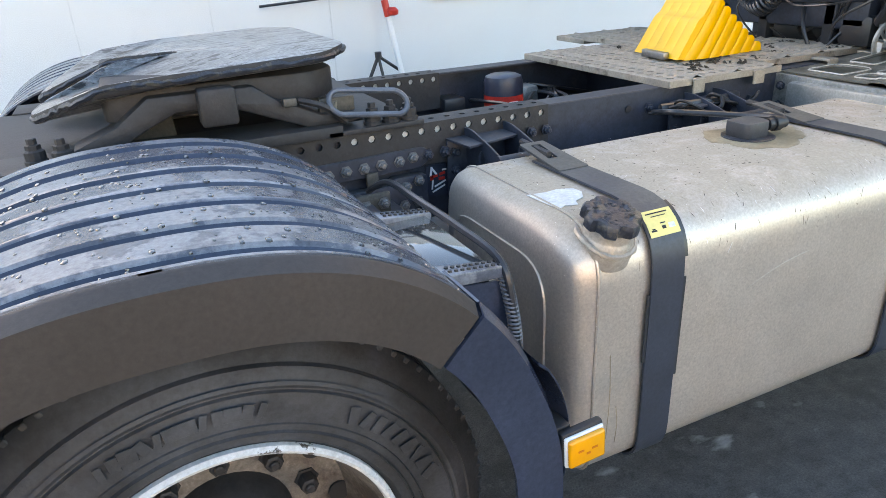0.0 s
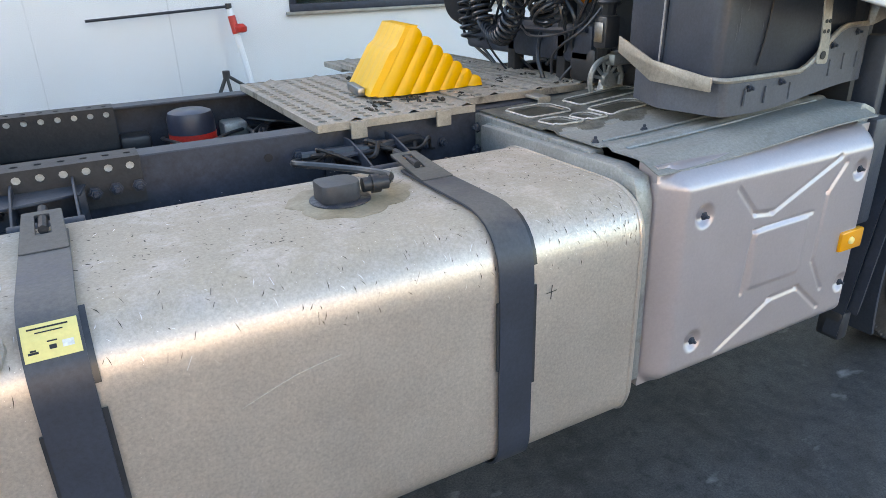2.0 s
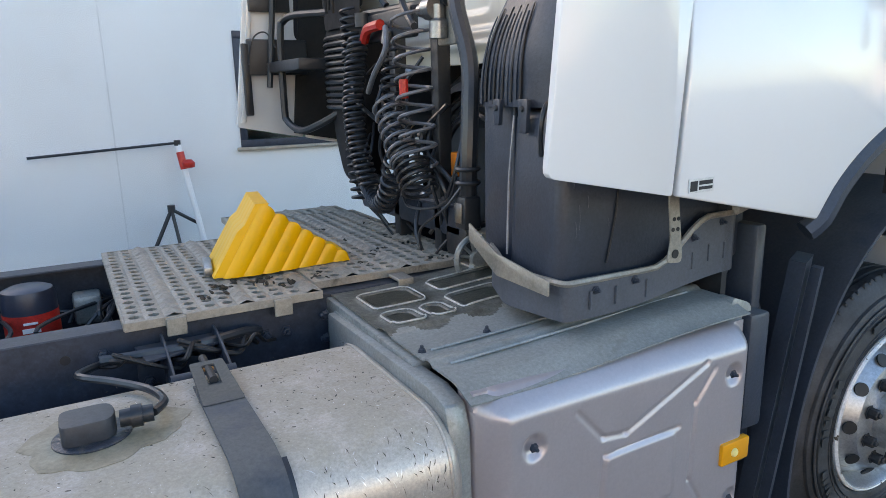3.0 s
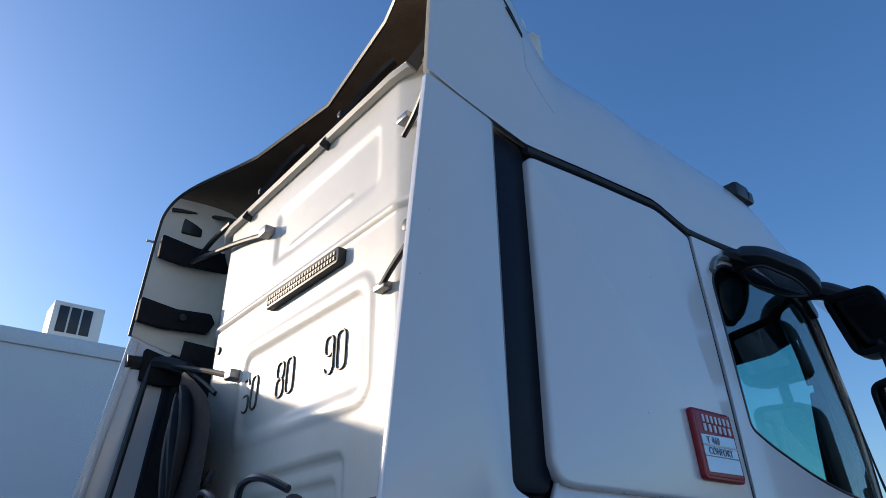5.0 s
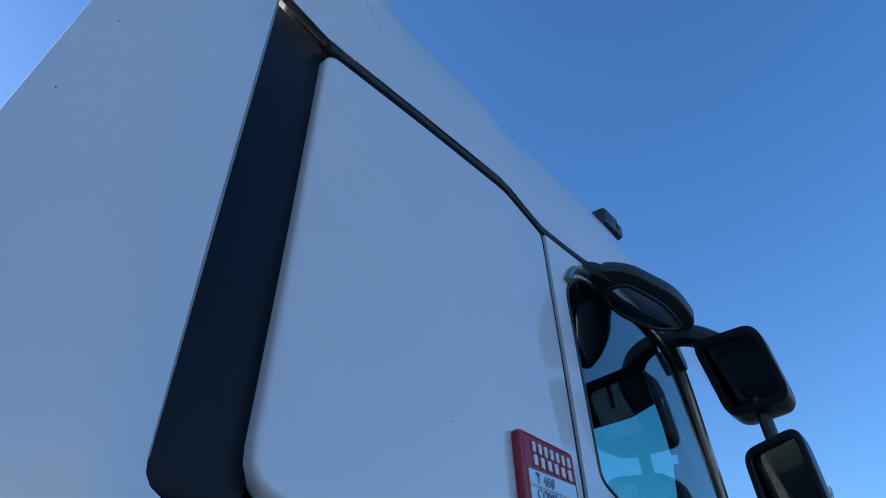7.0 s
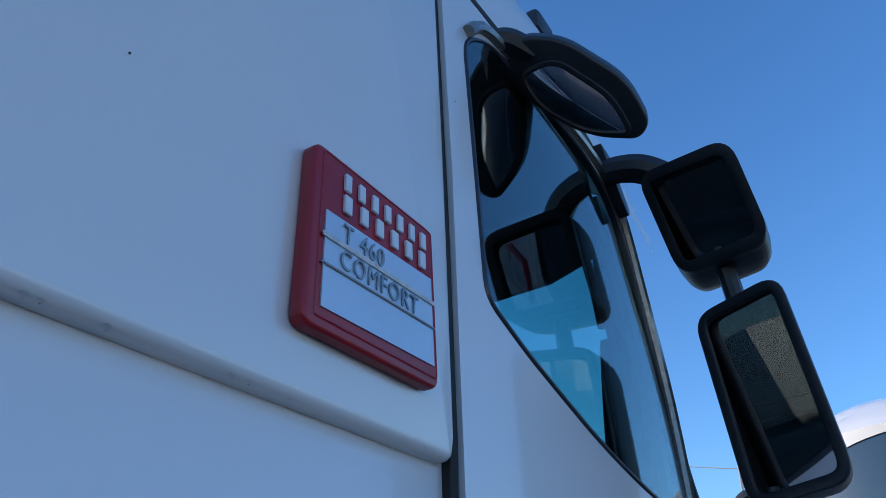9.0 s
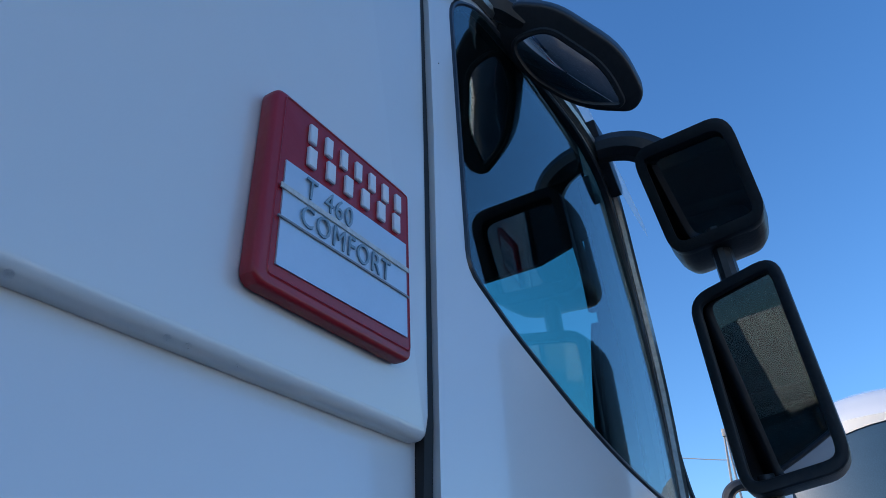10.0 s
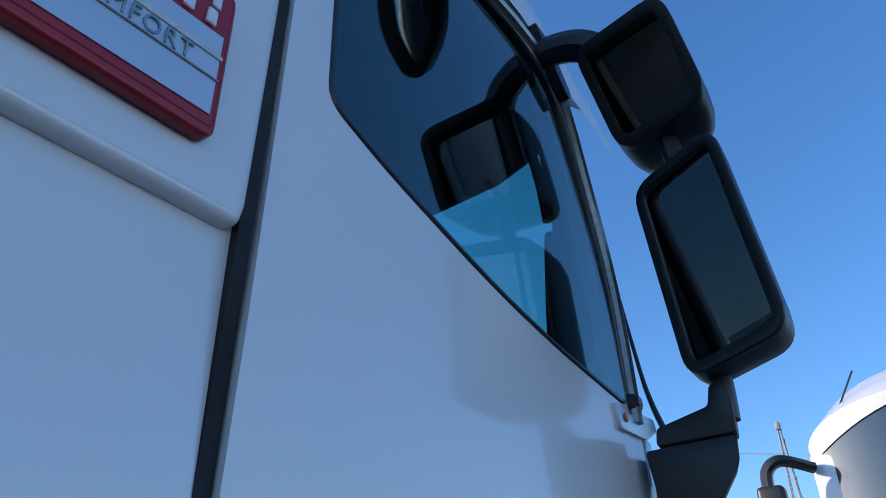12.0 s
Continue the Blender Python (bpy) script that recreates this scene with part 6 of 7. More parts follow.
# cab front, floor and inside
def cab_inside():
    g = tagged(new("cab_interior"), "dark cab interior with a driver's seat")
    g.parent = truck
    part("floor", box(3.68, 5.10, -1.10, 1.10, 1.50, 1.56, 0.01), INTERIOR, g)
    part("rear_bunk", box(3.68, 4.05, -1.12, 1.12, 1.56, 2.02, 0.04), INTERIOR, g)
    part("inner_rear_wall", box(3.66, 3.68, -1.12, 1.12, 1.56, 3.15, 0), INTERIOR, g)
    part("headliner", sheet(arange(3.68, 4.75, 8), arange(-1.05, 1.05, 8), lambda x, y: (x, y, 2.98)), INTERIOR, g)
    part("dashboard", box(4.68, 4.97, -1.05, 1.05, 1.50, 1.90, 0.06, 3), INTERIOR, g)
    part("header_shelf", box(4.50, 4.90, -1.17, 1.17, 2.70, 2.98, 0.05, 3), INTERIOR, g)
    for y in (-0.55, 0.55):
        part("seat_cushion", box(4.2, 4.65, y - 0.25, y + 0.25, 1.62, 1.76, 0.05, 3), INTERIOR, g)
        part("seat_back", box(4.10, 4.22, y - 0.24, y + 0.24, 1.72, 2.02, 0.05, 3), INTERIOR, g)
    wheel_m = pose(4.70, 0.55, 2.02, 0, 60, 0)
    part("steering_wheel", tube([tuple(wheel_m @ Vector((0.22 * math.cos(a), 0.22 * math.sin(a), 0))) for a in (2 * math.pi * k / 32 for k in range(32))], 0.016, 8, 0, closed=True), INTERIOR, g)
    part("sun_visor", sheet(arange(-1.16, 1.16, 16), [0, 0.25, 1], lambda y, t: (4.94 - 0.10 * t, y, (2.545 + 0.03 * max(0, (abs(y) - 1.0) / 0.1)) * (1 - t) + 2.90 * t), (0.012, 0, 0)), INTERIOR, g, "dark blind along the windscreen's top")
    for s in (-1, 1):
        part("inner_pillar", prism([(1.122, 2.60), (1.128, 2.37), (1.118, 2.10), (1.110, 1.95), (1.185, 1.95), (1.175, 2.40), (1.150, 2.62)], lambda y, z: (4.972 - 0.10 * max(0, z - 2.45), s * y, z), Vector((0.012, 0, 0)), 0.003), INTERIOR, g)
        part("grab_handle", tube([(4.965, s * 1.108, 2.02), (4.962, s * 1.114, 2.20), (4.960, s * 1.124, 2.36), (4.962, s * 1.127, 2.372)], lambda t: 0.017 - 0.009 * t, 8), MATT, g, "black grab handle on the pillar")
        part("pillar_cover", tube([(4.960, s * 1.126, 2.41), (4.955, s * 1.120, 2.50), (4.945, s * 1.108, 2.60)], 0.013, 8), MATT, g)


cab_inside()

FRONT = [(1.93, 5.03, 5.17), (2.3, 5.01, 5.15), (2.7, 4.90, 5.06), (3.0, 4.80, 4.98)]


def windscreen():
    def at(i, y):
        z, xe, xc = FRONT[i]
        return (xe + (xc - xe) * (1 - (y / 1.18) ** 2), y, z)
    ob = part("windscreen", sheet([0, 1, 2], arange(-1.16, 1.16, 16), at, (-0.006, 0, 0)), GLASS, truck, "large tinted windscreen")
    ob.visible_shadow = False
    part("windscreen_header", sheet([2, 3], arange(-1.06, 1.06, 16), at, (-0.02, 0, 0)), WHITE, truck)
    part("front_panel", sheet(arange(0.75, 1.93, 10), arange(-1.18, 1.18, 16), lambda z, y: (5.02 + 0.14 * (1 - (y / 1.18) ** 2) + 0.05 * step(z, 0.8, 1.6), y, z), (-0.03, 0, 0)), WHITE, truck, "white cab front below the windscreen")
    for s in (-1, 1):
        part("corner_panel", prism([(4.98, 1.95), (5.03, 1.94), (5.05, 1.0), (4.98, 1.0)], lambda x, z: (x, s * (side_y(x, z)), z), Vector((0.06, -s * 0.08, 0)), 0.02, 3), WHITE, truck)
        part("front_pillar", tube([(5.00, s * 1.205, 1.93), (4.995, s * 1.195, 2.2), (4.955, s * 1.185, 2.45), (4.89, s * 1.175, 2.70)], 0.028, 10), WHITE, truck, "white windscreen pillar")
    part("wiper_arm", tube([(5.05, -1.266, 1.955), (5.05, -1.249, 2.015), (5.045, -1.238, 2.095), (5.03, -1.215, 2.35)], lambda t: 0.006 - 0.003 * t, 6), DARK, truck)
    cap = part("pillar_cap", lathe([(0.020, 0), (0.022, 0.010), (0.018, 0.026), (0.010, 0.032)], pose(4.955, -1.233, 1.985, 90), 16), DARK, truck, "black round cap at the pillar's foot")
    part("cap_screw", lathe([(0.005, 0), (0.004, 0.004)], pose(4.950, -1.265, 1.983, 90), 8), CHROME_GREY, cap)
    lens = rounded([(4.872, 1.968), (4.880, 1.926), (4.985, 1.930), (5.035, 1.955), (5.03, 1.975), (4.975, 1.972), (4.915, 1.957)], 0.006, 3)
    lamp = part("corner_lamp", prism(lens, lambda x, z: (x, -side_y(x, z) - 0.006, z), Vector((0, 0.012, 0)), 0.003, 2), PLATE_SILVER, truck, "pale clear corner lamp lens")
    part("lamp_amber", lathe([(0.008, 0), (0.006, 0.003)], pose(4.900, -1.2575, 1.948, 90), 12), ORANGE, lamp)


windscreen()


# mirrors
def mirror(name, corners, x, y0, label, thick=0.075, rim=0.020, turn=0.04, nod=-0.25, aim=0.30):
    """A housing with a real mirror, turned towards the cab and nodding down: corners are (y, z)."""
    g = tagged(new(name), label)
    g.parent = truck
    line = rounded(corners, 0.042, 6)
    inner = outline_grow(line, -rim)
    zc = sum(c[1] for c in corners) / len(corners)
    plane = lambda y, z: x + turn * (y - y0) + nod * (z - zc)
    yc, zm = sum(p[0] for p in line) / len(line), sum(p[1] for p in line) / len(line)
    b = bmesh.new()
    rings = [[b.verts.new((plane(p[0], p[1]) + dx, yc + (p[0] - yc) * f + 0.05 * dx, zm + (p[1] - zm) * f)) for p in line] for dx, f in ((0.0, 0.97), (0.004, 1.0), (0.045, 1.0), (0.085, 0.97), (0.115, 0.90), (0.135, 0.78), (0.142, 0.60))]
    for i in range(len(rings) - 1):
        for k in range(len(line)):
            b.faces.new((rings[i][k], rings[i][(k + 1) % len(line)], rings[i + 1][(k + 1) % len(line)], rings[i + 1][k]))
    b.faces.new(rings[-1])
    part("housing", b, DARK, g, "black plastic mirror housing")
    part("bezel", prism(line, lambda y, z: (plane(y, z) - 0.012, y, z), Vector((0.02, 0, 0)), 0.005, 2, holes=[inner]), DARK, g)
    part("mirror_glass", prism(outline_grow(inner, 0.006), lambda y, z: (plane(y, z) + 0.030 + aim * (y - yc) - 0.12 * (z - zm), y, z), Vector((0.003, 0, 0)), 0), MIRROR, g, "clear mirror glass", smooth=0)
    return g


mirror("wide_angle_mirror", [(-1.302, 2.656), (-1.502, 2.628), (-1.520, 2.438), (-1.330, 2.446)], 4.822, -1.41, "black wide-angle door mirror", turn=0.37, nod=-0.52, aim=0.0)
mirror("main_mirror", [(-1.340, 2.348), (-1.512, 2.364), (-1.538, 2.008), (-1.362, 1.988)], 4.868, -1.44, "large black main door mirror", turn=0.40, nod=-0.11, aim=0.0)


def mirror_arms():
    g = tagged(new("mirror_arm"), "black plastic mirror arm")
    g.parent = truck
    part("upper_arm", tube([(4.79, -1.235, 2.690), (4.80, -1.275, 2.692), (4.815, -1.320, 2.680), (4.85, -1.37, 2.645)], lambda t: 0.030 + 0.006 * t, 10), DARK, g)
    part("arm_root", prism(rounded([(4.745, 2.745), (4.80, 2.735), (4.875, 2.63), (4.860, 2.605), (4.835, 2.625)], 0.012, 3), lambda x, z: (x, -side_y(x, z) - 0.024, z), Vector((0, 0.022, 0)), 0.006), DARK, g)
    part("middle_rod", tube([(4.90, -1.415, 2.49), (4.925, -1.425, 2.30)], 0.019, 10, 0), DARK, g)
    part("lower_rod", tube([(4.955, -1.398, 2.03), (4.955, -1.400, 1.985), (4.955, -1.396, 1.93)], lambda t: 0.017 + 0.003 * t, 12), DARK, g)
    upper = rounded([(-1.288, 1.903), (-1.292, 1.930), (-1.378, 1.950), (-1.386, 1.982), (-1.412, 1.985), (-1.415, 1.95), (-1.412, 1.9045)], 0.006, 3)
    part("base_upper", prism(upper, lambda y, z: (4.93, y, z), Vector((0.05, 0.01, 0)), 0.006, 2), DARK, g)
    base = rounded([(-1.268, 1.898), (-1.411, 1.901), (-1.407, 1.862), (-1.365, 1.805), (-1.30, 1.770), (-1.278, 1.826)], 0.008, 3)
    part("lower_base", prism(base, lambda y, z: (4.93, y, z), Vector((0.06, 0.02, 0)), 0.008, 2), DARK, g)


mirror_arms()


def kerb_mirror():
    g = tagged(new("kerb_mirror"), "black kerb mirror on the door's upper edge")
    g.parent = truck
    root, tip = Vector((4.398, -1.235, 2.692)), Vector((4.597, -1.394, 2.572))
    axis = (tip - root).normalized()
    down = Vector((-0.45, -0.20, -0.87))
    down = (down - axis * down.dot(axis)).normalized()
    out = down.cross(axis)
    at = lambda u, v: root + axis * (u * 0.93) + out * (v * 0.93) + Vector((0, 0, 0.008))
    line = rounded([(-0.02, -0.030), (0.06, -0.070), (0.20, -0.066), (0.285, -0.018), (0.282, 0.022), (0.20, 0.068), (0.05, 0.070), (-0.02, 0.035)], [0.02, 0.05, 0.06, 0.02, 0.02, 0.06, 0.05, 0.02], 5)
    part("housing", prism(line, at, down * -0.058, 0.016, 3), DARK, g, "black plastic housing")
    rim = rounded([(0.015, -0.028), (0.08, -0.062), (0.19, -0.058), (0.262, -0.014), (0.19, 0.026), (0.06, 0.030)], [0.03, 0.05, 0.05, 0.02, 0.05, 0.03], 6)
    part("bezel", tube([at(*p) + down * 0.004 for p in rim], 0.006, 6, 0, closed=True), DARK, g)
    mid = Vector((0.135, -0.016))
    def dome(k, t):
        p = mid + (Vector(rim[k % len(rim)]) - mid) * t
        return at(p.x, p.y) + down * (0.004 + 0.016 * (1 - t * t))
    b = sheet(list(range(len(rim) + 1)), [0.02, 0.3, 0.55, 0.8, 1.0], dome)
    bmesh.ops.remove_doubles(b, verts=b.verts, dist=1e-5)
    part("mirror_glass", b, MIRROR, g, "convex mirror glass", smooth=60)
    part("arm", tube([(4.375, -1.205, 2.735), (4.385, -1.225, 2.73), (4.42, -1.25, 2.715)], 0.026, 8), DARK, g)


kerb_mirror()


# a few insect specks on the paint
for _x, _z in ((3.12, 2.46), (3.09, 2.30), (3.76, 2.12), (4.20, 2.44), (4.60, 1.70), (3.9, 2.52)):
    part("paint_speck", lathe([(0.0011, 0), (0.0008, 0.0006)], pose(_x, -side_y(_x, _z) - 0.0005, _z, 90), 6), GAP, truck)


# rain drops hanging on the panel's lower edge
for _x, _r in ((3.748, 0.0028), (3.757, 0.0022), (3.795, 0.0028), (3.885, 0.0024), (3.90, 0.0022), (3.938, 0.0014), (3.62, 0.0024), (3.55, 0.002)):
    _z = 1.930
    part("rain_drop", lathe([(_r * 0.3, 0.0), (_r * 0.8, _r * 0.4), (_r, _r), (_r * 0.6, _r * 1.6), (0.0004, _r * 1.9)], pose(_x, -1.246, _z - _r), 10), CLEAR_DROP, truck, "clear rain drop")


# badge on the sleeper panel
def badge():
    g = tagged(new("model_badge"), "dark red badge with a silver name plate")
    g.parent = truck
    x0, x1, z0, z1 = 3.923, 4.102, 1.980, 2.157
    f = lambda p: (lambda x, z: (x, -side_y(x, z) - p, z))
    line = rounded([(x0, z0), (x1, z0), (x1, z1), (x0, z1)], 0.012, 4)
    part("red_frame", prism(line, f(0.016), Vector((0, 0.017, 0)), 0.005, 3), RED, g, "dark red plastic frame")
    inner = [(3.940, 1.999), (4.093, 2.001), (4.093, 2.094), (3.940, 2.090)]
    part("name_plate", prism(inner, f(0.0175), Vector((0, 0.002, 0)), 0), PLATE_SILVER, g, "silver name plate", smooth=0)
    for za, mt, h in ((2.0620, PLATE_RIDGE, 0.005), (2.0365, CHROME_GREY, 0.0022)):
        part("plate_ridge", prism([(3.9365, za), (4.095, za + 0.002), (4.095, za + 0.002 + h), (3.9365, za + h)], f(0.0190), Vector((0, 0.0015, 0)), 0.0004, 1), mt, g)
    rib = rounded([(x0 + 0.011, z0 + 0.010), (x1 - 0.004, z0 + 0.010), (x1 - 0.004, z1 - 0.005), (x0 + 0.011, z1 - 0.005)], 0.004, 3)
    part("frame_rib", tube([f(0.0155)(*p) for p in rib], 0.0014, 5, 0, closed=True), RED, g)
    def text(s, size, x, z, mat, wide=1.0):
        m = Matrix.Translation((x, -side_y(x, z) - 0.018, z)) @ Matrix.Rotation(radians(90), 4, "X") @ Matrix.Diagonal((wide, 1, 1, 1))
        lettering("plate_letters", s, size, m, mat, g, 0.0008, 1.15)
    # The letters are plate-coloured relief; grey paints in their thin shadow.
    text("T 460", 0.026, 3.961, 2.0690, BADGE_SHADE, 0.80)
    text("COMFORT", 0.026, 3.958, 2.0425, BADGE_SHADE, 0.80)
    # maker's name as plain raised bars
    for za, n, w, gap in ((2.1225, 7, 0.0085, 0.0192), (2.0990, 6, 0.0100, 0.0224)):
        for k in range(n):
            xa = 3.961 + k * gap
            part("name_bar", prism([(xa, za), (xa + w, za), (xa + w, za + 0.0195), (xa, za + 0.0195)], f(0.0195), Vector((0, 0.004, 0)), 0.001, 1), LETTER, g)


PLATE_RIDGE = material("pale_plate_ridge", (0.66, 0.64, 0.60), 0.4, vary=0.05)
BADGE_SHADE = material("embossed_letter_shade", (0.26, 0.36, 0.44), 0.5, vary=0.05)
badge()
part("dealer_sticker", box(3.350, 3.430, -1.2525, -1.2505, 1.436, 1.467, 0), PAPER, truck, "small white dealer sticker with dark mark", smooth=0)
part("sticker_mark", box(3.355, 3.377, -1.2532, -1.2524, 1.440, 1.462, 0), INK, truck, smooth=0)
part("sticker_mark", box(3.382, 3.425, -1.2532, -1.2524, 1.453, 1.462, 0), INK, truck, smooth=0)
part("sticker_mark", box(3.382, 3.425, -1.2532, -1.2524, 1.442, 1.449, 0), INK, truck, smooth=0)


# ---------------------------------------------------------------- hoses behind the cab
def coil(a, b, r, turns, wire, mat, name, label="", sag=0.0, swing=(0, 0, 0)):
    n = int(turns * 14)
    a, b = Vector(a), Vector(b)
    d = (b - a).normalized()
    u = d.cross(Vector((1, 0.2, 0.1))).normalized()
    v = d.cross(u)
    pts = []
    for i in range(n + 1):
        t = i / n
        ang = 2 * math.pi * turns * t
        c = a + (b - a) * t + Vector(swing) * math.sin(math.pi * t) + Vector((0, 0, -sag * math.sin(math.pi * t)))
        pts.append(c + r * (math.cos(ang) * u + math.sin(ang) * v))
    return part(name, tube(pts, wire, 6, 0), mat, truck, label)


coil((3.25, 0.36, 1.98), (3.25, 0.35, 1.70), 0.042, 9, 0.0062, HOSE, "coiled_hose", "black coiled air hose")
coil((3.25, 0.34, 1.70), (3.24, 0.30, 1.22), 0.042, 15, 0.0062, HOSE, "coiled_hose", "black coiled air hose", swing=(0, 0.03, 0))
coil((3.22, 0.22, 1.86), (3.20, 0.13, 1.30), 0.036, 26, 0.0072, HOSE, "coiled_hose", "thick black coiled electric cable", swing=(-0.02, 0.06, 0))
coil((3.20, 0.13, 1.31), (3.20, -0.16, 1.58), 0.036, 18, 0.0072, HOSE, "coiled_hose", "thick black coiled electric cable", sag=0.17)
coil((3.20, -0.24, 1.90), (3.20, -0.29, 1.42), 0.058, 8, 0.0062, HOSE_GREY, "coiled_hose", "grey coiled air hose")
coil((3.18, -0.10, 1.62), (3.18, -0.24, 1.42), 0.052, 7, 0.0062, HOSE_GREY, "coiled_hose", "grey coiled air hose")
coil((3.19, -0.22, 1.46), (3.19, -0.31, 1.34), 0.058, 6, 0.0065, HOSE, "coiled_hose", "black coiled air hose")
coil((3.23, -0.05, 1.80), (3.22, -0.10, 1.50), 0.030, 10, 0.0065, HOSE, "coiled_hose", "thin black coiled hose", swing=(0, 0.04, 0))


def hose_board():
    g = tagged(new("coupling_bracket"), "black bracket with air couplings behind the cab")
    g.parent = truck
    part("cross_bar", tube([(3.33, 0.52, 2.04), (3.29, 0.36, 1.96), (3.27, 0.24, 1.95), (3.27, -0.37, 1.93)], 0.017, 10), DARK, g)
    part("coupling_plate", box(3.25, 3.28, -0.16, 0.22, 1.84, 1.94, 0.008), DARK, g)
    part("coupling", lathe([(0.03, 0), (0.03, 0.05), (0.02, 0.06), (0.02, 0.10)], pose(3.25, -0.345, 1.82), 16), STEEL, g, "bright metal air coupling")
    part("coupling", lathe([(0.034, -0.02), (0.034, 0.03), (0.02, 0.045), (0.02, 0.08)], pose(3.24, -0.33, 1.91, 0, 90, 90), 16), STEEL, g)
    part("coupling", lathe([(0.02, 0), (0.02, 0.04), (0.013, 0.05)], pose(3.24, 0.02, 1.83, 30), 12), STEEL, g)
    part("coupling_back", box(3.27, 3.29, -0.41, -0.30, 1.80, 1.96, 0.006), LIPMETAL, g)
    part("red_sleeve", tube([(3.23, 0.19, 1.85), (3.22, 0.13, 1.885), (3.22, 0.02, 1.892)], 0.019, 8), BRIGHT_RED, g, "red coupling sleeve")
    part("red_sleeve", tube([(3.16, -0.27, 1.70), (3.16, -0.27, 1.64)], 0.015, 8), BRIGHT_RED, g)
    part("hose_loop", tube([(3.26, -0.40, 2.00), (3.22, -0.30, 2.04), (3.22, -0.17, 2.03), (3.23, -0.14, 1.95), (3.22, -0.22, 1.88), (3.2, -0.28, 1.86)], 0.012, 8), HOSE, g)
    part("hose_loop", tube([(3.26, 0.05, 1.96), (3.24, 0.12, 2.03), (3.25, 0.24, 2.05), (3.28, 0.34, 2.0)], 0.012, 8), HOSE, g)
    part("hose_loop", tube([(3.22, -0.02, 1.88), (3.18, -0.10, 1.80), (3.17, -0.02, 1.72), (3.18, 0.06, 1.66)], 0.010, 8), HOSE_GREY, g)
    part("hose_hook", tube([(3.30, 0.30, 2.14), (3.28, 0.31, 2.08), (3.28, 0.35, 2.05)], 0.012, 6), DARK, g)
    part("gauge", lathe([(0.03, 0), (0.03, 0.05)], pose(3.24, 0.22, 1.90, 0, 0, 0), 14), DARK, g)
    part("black_pipe", tube([(3.28, -0.40, 1.97), (3.25, -0.46, 1.89), (3.24, -0.54, 1.74), (3.22, -0.57, 1.58), (3.21, -0.575, 1.42), (3.23, -0.54, 1.30), (3.30, -0.46, 1.22)], 0.026, 10), HOSE, g, "thick black pipe")
    for z in (1.44, 1.40):
        part("pipe_clamp", tube([(3.205 + 0.032 * math.cos(a), -0.58 + 0.032 * math.sin(a), z) for a in (2 * math.pi * i / 14 for i in range(14))], 0.007, 5, 0, closed=True), DARK, g)
    part("post", box(3.28, 3.33, 0.04, 0.09, 1.10, 1.90, 0.006), DARK, g)
    part("post", box(3.28, 3.33, -0.28, -0.23, 1.10, 1.86, 0.006), DARK, g)
    part("orange_lamp", box(3.30, 3.33, -0.356, -0.315, 1.385, 1.465, 0.006), ORANGE, g, "orange reflector lamp")
    part("lower_beam", box(3.28, 3.36, -0.42, 0.42, 1.18, 1.32, 0.02), FRAME, g)
    part("lower_beam_edge", tube([(3.275, -0.40, 1.30), (3.275, 0.0, 1.285), (3.275, 0.30, 1.30)], 0.010, 6), FRAME, g)
    part("thin_cable", tube([(3.25, -0.05, 1.30), (3.22, -0.15, 1.27), (3.2, -0.35, 1.29), (3.2, -0.48, 1.34), (3.19, -0.54, 1.42)], 0.005, 6), HOSE, g)
    part("thin_cable", tube([(3.2, -0.57, 1.40), (3.16, -0.52, 1.32), (3.14, -0.40, 1.24), (3.16, -0.36, 1.16)], 0.005, 6), HOSE, g)
    part("valve_block", box(3.28, 3.38, -0.44, -0.30, 1.12, 1.24, 0.02), DARK, g)
    part("valve_block", box(3.18, 3.24, -0.60, -0.54, 1.26, 1.36, 0.01), DARK, g)
    part("valve_cap", box(3.175, 3.18, -0.59, -0.55, 1.28, 1.34, 0.002), STEEL, g)
    rnd = random.Random(17)
    for k in range(16):
        y, z = rnd.uniform(-0.42, 0.36), rnd.uniform(1.18, 1.8)
        part("air_line", tube([(3.30, y, z), (3.25 + rnd.uniform(-0.03, 0.02), y + rnd.uniform(-0.1, 0.1), z - 0.12), (3.27, y + rnd.uniform(-0.16, 0.16), z - 0.26), (3.33, y + rnd.uniform(-0.1, 0.1), max(1.12, z - 0.42))], rnd.uniform(0.004, 0.009), 6), HOSE, g)
    for k in range(7):
        y, z = rnd.uniform(-0.40, 0.34), rnd.uniform(1.20, 1.75)
        part("air_fitting", lathe([(0.010, 0), (0.013, 0.006), (0.013, 0.022), (0.007, 0.03)], pose(3.27, y, z, rnd.uniform(40, 130), 0, rnd.uniform(0, 180)), 8), STEEL, g)
    # Added dark sheet: the opening's shade behind the hoses, as colour.
    part("dark_panel", box(3.68, 3.70, -1.10, 0.46, 1.00, 1.74, 0.0), DARK, g)
    part("spare_tyre_edge", lathe([(0.30, -0.05), (0.33, -0.02), (0.335, 0.02), (0.32, 0.05)], pose(3.42, -0.28, 1.36, 0, 90, 0), 40, caps=False), RUBBER, g)
    for k in range(6):
        r = 0.22 + 0.028 * k
        part("ribbed_duct", tube([(3.42 + 0.02 * (k % 2), -0.28 + r * math.cos(t), 1.36 + r * math.sin(t)) for t in arange(0.4, 3.4, 18)], 0.011, 6, 0), HOSE, g)


hose_board()


